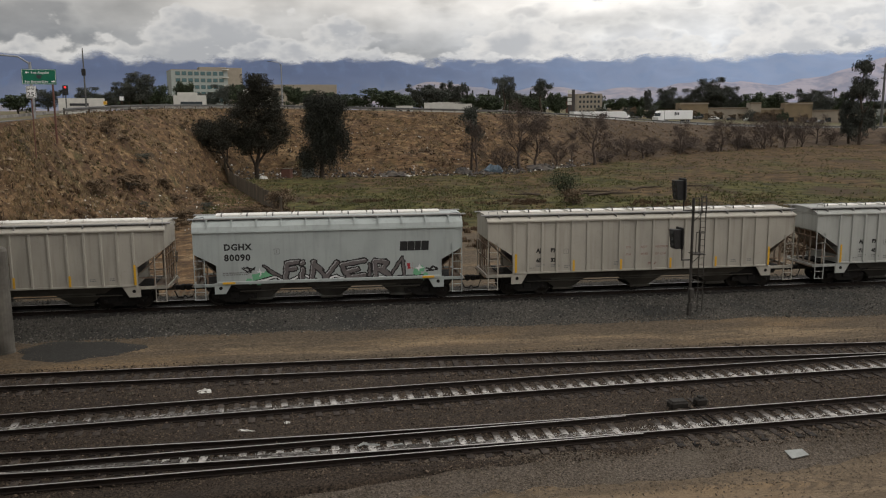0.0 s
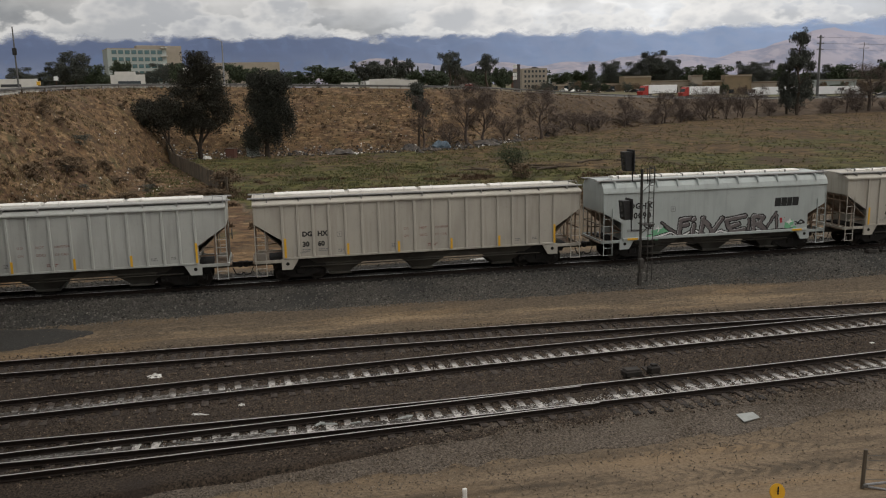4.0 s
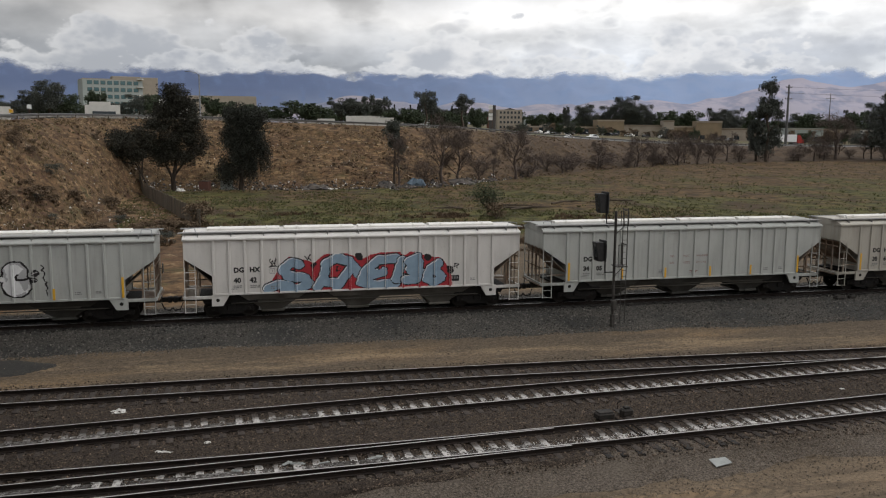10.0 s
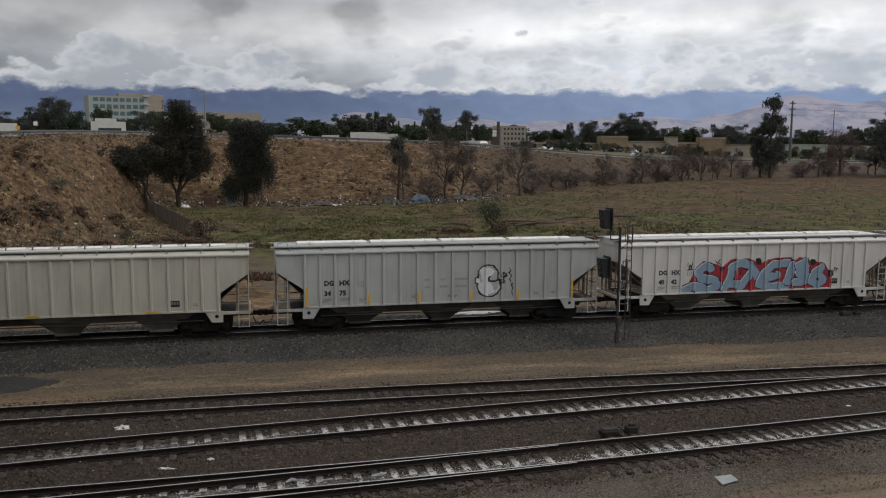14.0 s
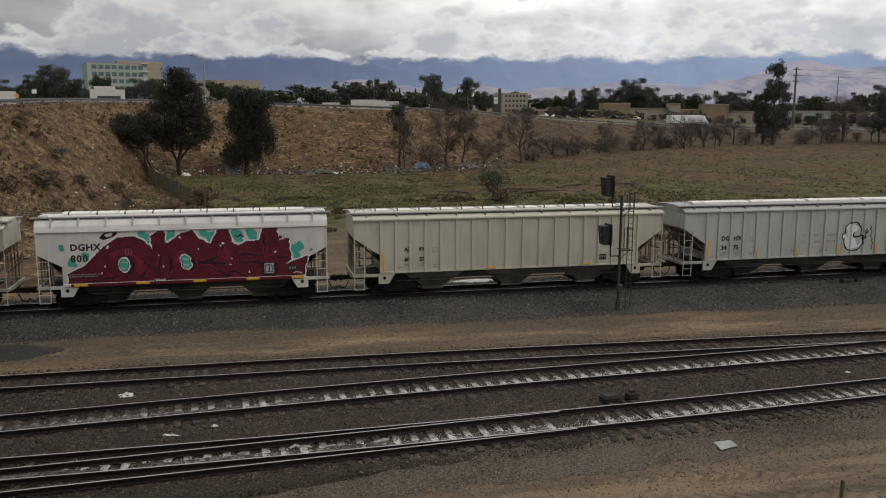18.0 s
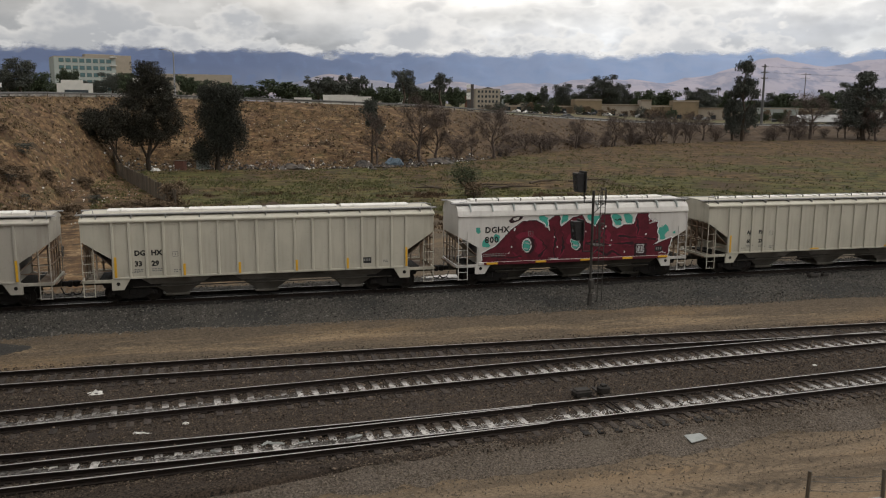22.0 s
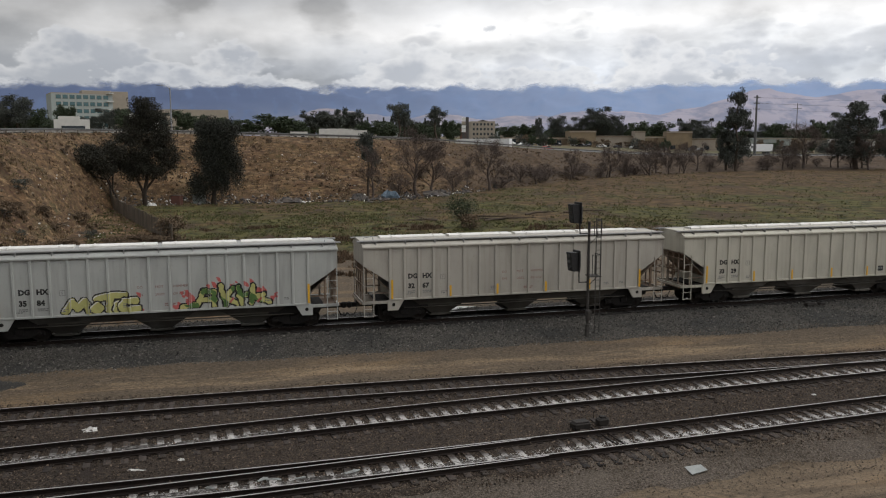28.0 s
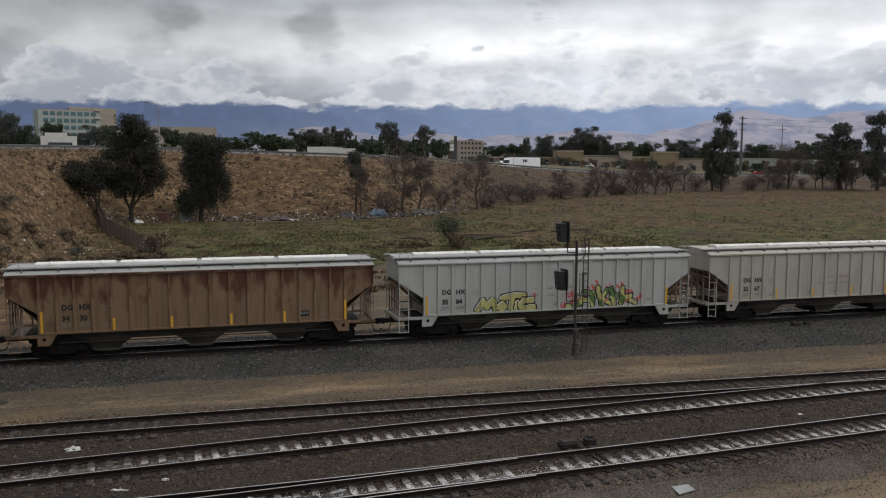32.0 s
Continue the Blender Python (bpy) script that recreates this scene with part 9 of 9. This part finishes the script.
def car_body(name, label, paint, direction, pickup=False):
    t = thing(name, pose(0, 0, 0), label, "car", "traffic on the road")
    q = direction
    b = part("body", Shape().prism([(-2.3 * q, 0.35), (2.3 * q, 0.35), (2.35 * q, 0.75), (1.2 * q, 0.98), (-2.3 * q, 1.02)], -0.9, 0.9), paint, t)
    roof = [(1.1 * q, 0.98), (0.5 * q, 1.5), (-0.5 * q, 1.52), (-0.8 * q, 1.0)] if pickup else [(1.1 * q, 0.98), (0.4 * q, 1.46), (-1.1 * q, 1.48), (-1.9 * q, 1.0)]
    cb = part("cabin", Shape().prism(roof, -0.78, 0.78), paint, t)
    part("side_window", Shape().prism([(p[0] * 0.86, 1.03 + (p[1] - 1.0) * 0.8) for p in roof], -0.80, 0.80), WINDOW, cb)
    for x in (-1.4, 1.45):
        for y in (-0.8, 0.8):
            wheel_at(t, x * q, y, 0.33, 0.22)
    return t


def road_point(az, lane):
    """A place on the highway, which leaves the bank and runs off behind the trees where it bears left."""
    away = max(0.0, 20.0 - az)
    x, y = polar(az, smooth_knots(az, CREST) + lane + 1.7 * away * away)
    return Vector((x, y, ground_z(x, y) + 0.055))


def drive(seconds_at, az_at, rate, lane, stop):
    """Rows of a vehicle that keeps its lane, passes az_at at seconds_at and waits out of sight at both ends."""
    rows = []
    for i in range(129):
        t = i * 0.25
        az = min(max(az_at + rate * (t - seconds_at), 5.5), 56 + stop)
        q = lane + 5.0 * stop * min(1.0, max(0.0, 14.0 - az) / 8.0)
        p, a, b = road_point(az, q), road_point(az - 0.3, q), road_point(az + 0.3, q)
        rows.append((t, pose(p.x, p.y, p.z, 0, 0, math.degrees(math.atan2(b.y - a.y, b.x - a.x)))))
    return rows


traffic = []


# shopping centre of big boxes
for az, r, w, d, zt, m, label in (
        (19.6, 430, 22, 16, 12.0, STUCCO_TAN, "long low tan store"), (22.3, 435, 26, 16, 12.0, STUCCO_TAN, "long low tan store"), (24.6, 428, 13, 14, 15.2, STUCCO_YELLOW, "raised yellow-tan store front"),
        (26.6, 434, 24, 16, 12.8, STUCCO_CREAM, "long cream store wing"), (28.4, 428, 5, 10, 15.0, STUCCO_CREAM, "pale store tower"), (29.3, 432, 14, 14, 12.4, STUCCO_YELLOW, "yellow-tan store wing"), (30.9, 430, 12, 12, 14.8, STUCCO_YELLOW, "raised yellow-tan store front"),
        (32.6, 436, 18, 14, 11.4, STUCCO_CREAM, "low cream store"), (36.6, 470, 18, 14, 11.8, STUCCO_GREY, "low grey-green store"), (38.6, 480, 22, 14, 11.6, STUCCO_CREAM, "low cream store"), (41.2, 470, 20, 14, 11.0, STUCCO_WHITE, "low pale store")):
    t, h = building("store", az, r, w, d, zt, m, label + " across the road", 0, 0, turn=10)
    for k in range(max(2, int(w / 5))):
        dx = -w / 2 + w * (k + 0.5) / max(2, int(w / 5))
        part("shop_window", Shape().box(dx, -d / 2 - 0.04, 1.6, w / max(2, int(w / 5)) * 0.4, 0.12, 1.9), WINDOW, t)
    part("cornice", Shape().box(0, -d / 2 - 0.12, h - 0.45, w + 0.3, 0.3, 0.5), STUCCO_CREAM if m != STUCCO_CREAM else STUCCO_TAN, t)
for i in range(34):
    az = rr.uniform(18.5, 41)
    x, y = polar(az, rr.uniform(385, 412))
    c = car_body("parked_car", rr.choice(("parked car before the stores",)), rr.choice((CAR_WHITE, CAR_DARK, CAR_DARK, CAR_DARK, GALV, CAR_DARK)), 1)
    c.matrix_basis = pose(x, y, ground_z(x, y), 0, 0, rr.uniform(0, 360))
    c["group"] = "cars parked before the stores"
for i in range(64):
    plant(rr.choice(("shrub", "round", "bush")), rr.uniform(18, 42), rr.uniform(372, 424), rr.uniform(2.0, 5.5), rr.uniform(3, 7), "small planted tree in the car park", 16 if i % 2 else 21, rr.uniform(0, 360), "planting before the stores")


# ---- mountains under the cloud ----
def mountain_material(name, low, high, blue, gully_shade, fade_lo, fade_hi, glow, haze, cut):
    m = bpy.data.materials.new(name)
    m.use_nodes = True
    nt = m.node_tree
    nt.nodes.clear()
    L = nt.links.new
    tc = nt.nodes.new("ShaderNodeTexCoord")
    sep = nt.nodes.new("ShaderNodeSeparateXYZ")
    L(tc.outputs["Object"], sep.inputs[0])

    def noise_at(scale, stretch, detail=8, rough=0.55):
        mp = nt.nodes.new("ShaderNodeMapping")
        mp.inputs["Scale"].default_value = stretch
        L(tc.outputs["Object"], mp.inputs[0])
        n = nt.nodes.new("ShaderNodeTexNoise")
        n.inputs["Scale"].default_value, n.inputs["Detail"].default_value, n.inputs["Roughness"].default_value = scale, detail, rough
        L(mp.outputs[0], n.inputs["Vector"])
        return n.outputs[0]

    def reach(v, lo, hi):
        r = nt.nodes.new("ShaderNodeMapRange")
        r.inputs["From Min"].default_value, r.inputs["From Max"].default_value = lo, hi
        r.interpolation_type = "SMOOTHSTEP"
        L(v, r.inputs["Value"])
        return r.outputs[0]

    def mix(f, a, c):
        x = nt.nodes.new("ShaderNodeMix")
        x.data_type = "RGBA"
        L(f, x.inputs["Factor"])
        for k, s in (("A", a), ("B", c)):
            if isinstance(s, tuple):
                x.inputs[k].default_value = (*s, 1)
            else:
                L(s, x.inputs[k])
        return x.outputs["Result"]

    # distance haze is put into these blue and pale tones
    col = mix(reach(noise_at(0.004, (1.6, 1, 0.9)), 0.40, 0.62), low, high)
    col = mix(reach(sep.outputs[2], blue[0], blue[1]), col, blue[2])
    # shade of the gullies between the spurs, painted in as bluish noise
    col = mix(reach(noise_at(0.012, (1.2, 0.6, 0.9), 5), 0.50, 0.66), col, gully_shade)
    # paler painted haze to the right, its dark mottling standing for gully shade
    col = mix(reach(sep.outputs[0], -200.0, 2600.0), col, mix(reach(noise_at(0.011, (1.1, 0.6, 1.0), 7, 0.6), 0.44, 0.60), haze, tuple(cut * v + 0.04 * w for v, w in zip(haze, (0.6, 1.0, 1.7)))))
    # emission added to the slopes as haze; they hold no lamp
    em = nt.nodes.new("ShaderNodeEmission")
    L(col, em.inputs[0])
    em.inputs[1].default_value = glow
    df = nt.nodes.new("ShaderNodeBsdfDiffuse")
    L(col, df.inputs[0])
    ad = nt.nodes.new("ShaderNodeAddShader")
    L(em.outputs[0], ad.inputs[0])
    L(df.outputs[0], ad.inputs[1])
    tr = nt.nodes.new("ShaderNodeBsdfTransparent")
    ms = nt.nodes.new("ShaderNodeMixShader")
    mul = nt.nodes.new("ShaderNodeMath")
    mul.operation = "MULTIPLY"
    L(noise_at(0.0052, (1, 1, 1.3), 7, 0.55), mul.inputs[0])
    mul.inputs[1].default_value = 170.0
    addh = nt.nodes.new("ShaderNodeMath")
    L(sep.outputs[2], addh.inputs[0])
    L(mul.outputs[0], addh.inputs[1])
    L(reach(addh.outputs[0], fade_lo + 85, fade_hi + 85), ms.inputs[0])
    L(ad.outputs[0], ms.inputs[1])
    L(tr.outputs[0], ms.inputs[2])
    out = nt.nodes.new("ShaderNodeOutputMaterial")
    L(ms.outputs[0], out.inputs[0])
    return m


def ridge(name, r, az0, az1, top, depth, material, label, seed):
    n, k = 260, 26
    verts = []
    for i in range(n):
        az = az0 + (az1 - az0) * i / (n - 1)
        hgt = top(az)
        for j in range(k):
            u = j / (k - 1)
            x, y = polar(az, r + depth * u)
            rough = relief(x, y, 420, seed) * 60 * u + abs(relief(x, y, 150, seed + 3)) * 34 * math.sin(math.pi * min(1, u * 1.1))
            verts.append((x, y, 30 + (hgt - 30) * u ** 0.85 + rough * (0.3 + 0.7 * min(1, hgt / 250))))
    faces = [(i * k + j, i * k + j + 1, (i + 1) * k + j + 1, (i + 1) * k + j) for i in range(n - 1) for j in range(k - 1)]
    me = bpy.data.meshes.new(name)
    me.from_pydata(verts, [], faces)
    me.materials.append(material)
    me.polygons.foreach_set("use_smooth", [True] * len(faces))
    return tagged(new(name, me), label, "mountains", kind="structure")


def back_top(az):
    return knots(az, [(-60, 420), (-14, 430), (0, 400), (20, 380), (40, 400), (80, 420)])


def front_top(az):
    return knots(az, [(-60, 60), (-6, 62), (3, 100), (6, 170), (9, 175), (13, 125), (17, 125), (22, 140), (28, 150), (32, 168), (34, 206), (35.6, 222), (36.4, 240), (38.2, 214), (40, 206), (44, 216), (50, 190), (80, 120)]) + 9 * relief(az * 40, 0, 60, 5.0)


# haze and gully shade are part of both ranges' colours and glow
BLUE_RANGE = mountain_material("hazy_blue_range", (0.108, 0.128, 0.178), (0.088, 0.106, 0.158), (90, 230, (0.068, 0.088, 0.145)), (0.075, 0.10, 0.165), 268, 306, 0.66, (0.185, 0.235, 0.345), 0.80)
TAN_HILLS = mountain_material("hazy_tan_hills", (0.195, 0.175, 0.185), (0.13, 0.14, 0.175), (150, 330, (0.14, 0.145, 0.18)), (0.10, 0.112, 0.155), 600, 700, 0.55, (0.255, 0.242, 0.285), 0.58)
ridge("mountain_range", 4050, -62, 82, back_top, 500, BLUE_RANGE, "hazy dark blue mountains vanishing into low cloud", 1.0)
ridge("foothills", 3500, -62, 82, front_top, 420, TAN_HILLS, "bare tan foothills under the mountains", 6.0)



# ---- traffic on the road: vehicle, when and at which bearing it passes, degrees a second, lane ----
traffic += [
    (semi("semi_truck", "white semi truck with a marked white trailer heading out of town", CAR_WHITE, 1, True, 17.5), 1.0, 23.5, 4.5, 36.0),
    (semi("semi_truck", "white semi truck with a dark-lettered trailer", CAR_WHITE, -1, True), 0.0, 23.4, -4.2, 40.0),
    (semi("semi_truck", "red semi truck with a plain white trailer", CAR_RED, -1), 2.0, 33.0, -3.5, 40.0),
    (semi("semi_truck", "red-cabbed semi truck with a white trailer", CAR_RED, -1), 6.0, 21.6, -3.5, 40.0),
    (semi("semi_truck", "white semi truck with a plain white trailer", CAR_WHITE, -1), 6.0, 26.2, -3.5, 40.0),
    (semi("semi_truck", "white-cabbed semi truck with a plain trailer", CAR_WHITE, -1), 9.0, 16.0, -3.4, 40.0),
    (car_body("pickup_truck", "white pickup truck on the road", CAR_WHITE, -1, True), 9.0, 25.4, -3.4, 40.0),
    (car_body("sedan", "white car on the road", CAR_WHITE, -1), 9.0, 27.0, -3.4, 40.0),
    (car_body("sedan", "dark car on the road", CAR_DARK, -1), 9.0, 22.3, -3.4, 40.0),
    (semi("semi_truck", "red semi truck hauling a white trailer", CAR_RED, 1), 9.0, 31.8, 3.7, 36.0),
    (car_body("sedan", "white car on the road", CAR_WHITE, 1), 13.0, 22.6, 3.6, 36.0),
    (semi("semi_truck", "white semi truck with a long white trailer", CAR_WHITE, 1), 18.0, 29.4, 3.5, 36.0),
    (car_body("sedan", "dark car on the road", CAR_DARK, 1), 23.0, 27.0, 3.6, 36.0),
    (semi("semi_truck", "white semi truck with a clean white trailer", CAR_WHITE, -1), 28.0, 17.8, -3.5, 40.0),
    (semi("semi_truck", "white semi truck with a marked trailer", CAR_WHITE, -1, True), 32.0, 21.4, -3.5, 40.0),
    (car_body("sedan", "red car on the road", CAR_RED, 1), 29.0, 26.0, 3.6, 36.0),
]


# ---- everything that moves ----
def motions():
    for car, wheels, x0 in train:
        walk(car, [(t * 0.5, pose(x0 + travelled(t * 0.5), TRAIN_Y, 0)) for t in range(65)])
        for wheel, dx in wheels:
            walk(wheel, [(t * 0.1, pose(dx, 0, 0.457, 0, math.degrees(travelled(t * 0.1) / 0.457), 0)) for t in range(321)])
    for i, (vehicle, seconds_at, bearing, rate, lane) in enumerate(traffic):
        walk(vehicle, drive(seconds_at, bearing, rate, lane, 2.6 * i))


motions()
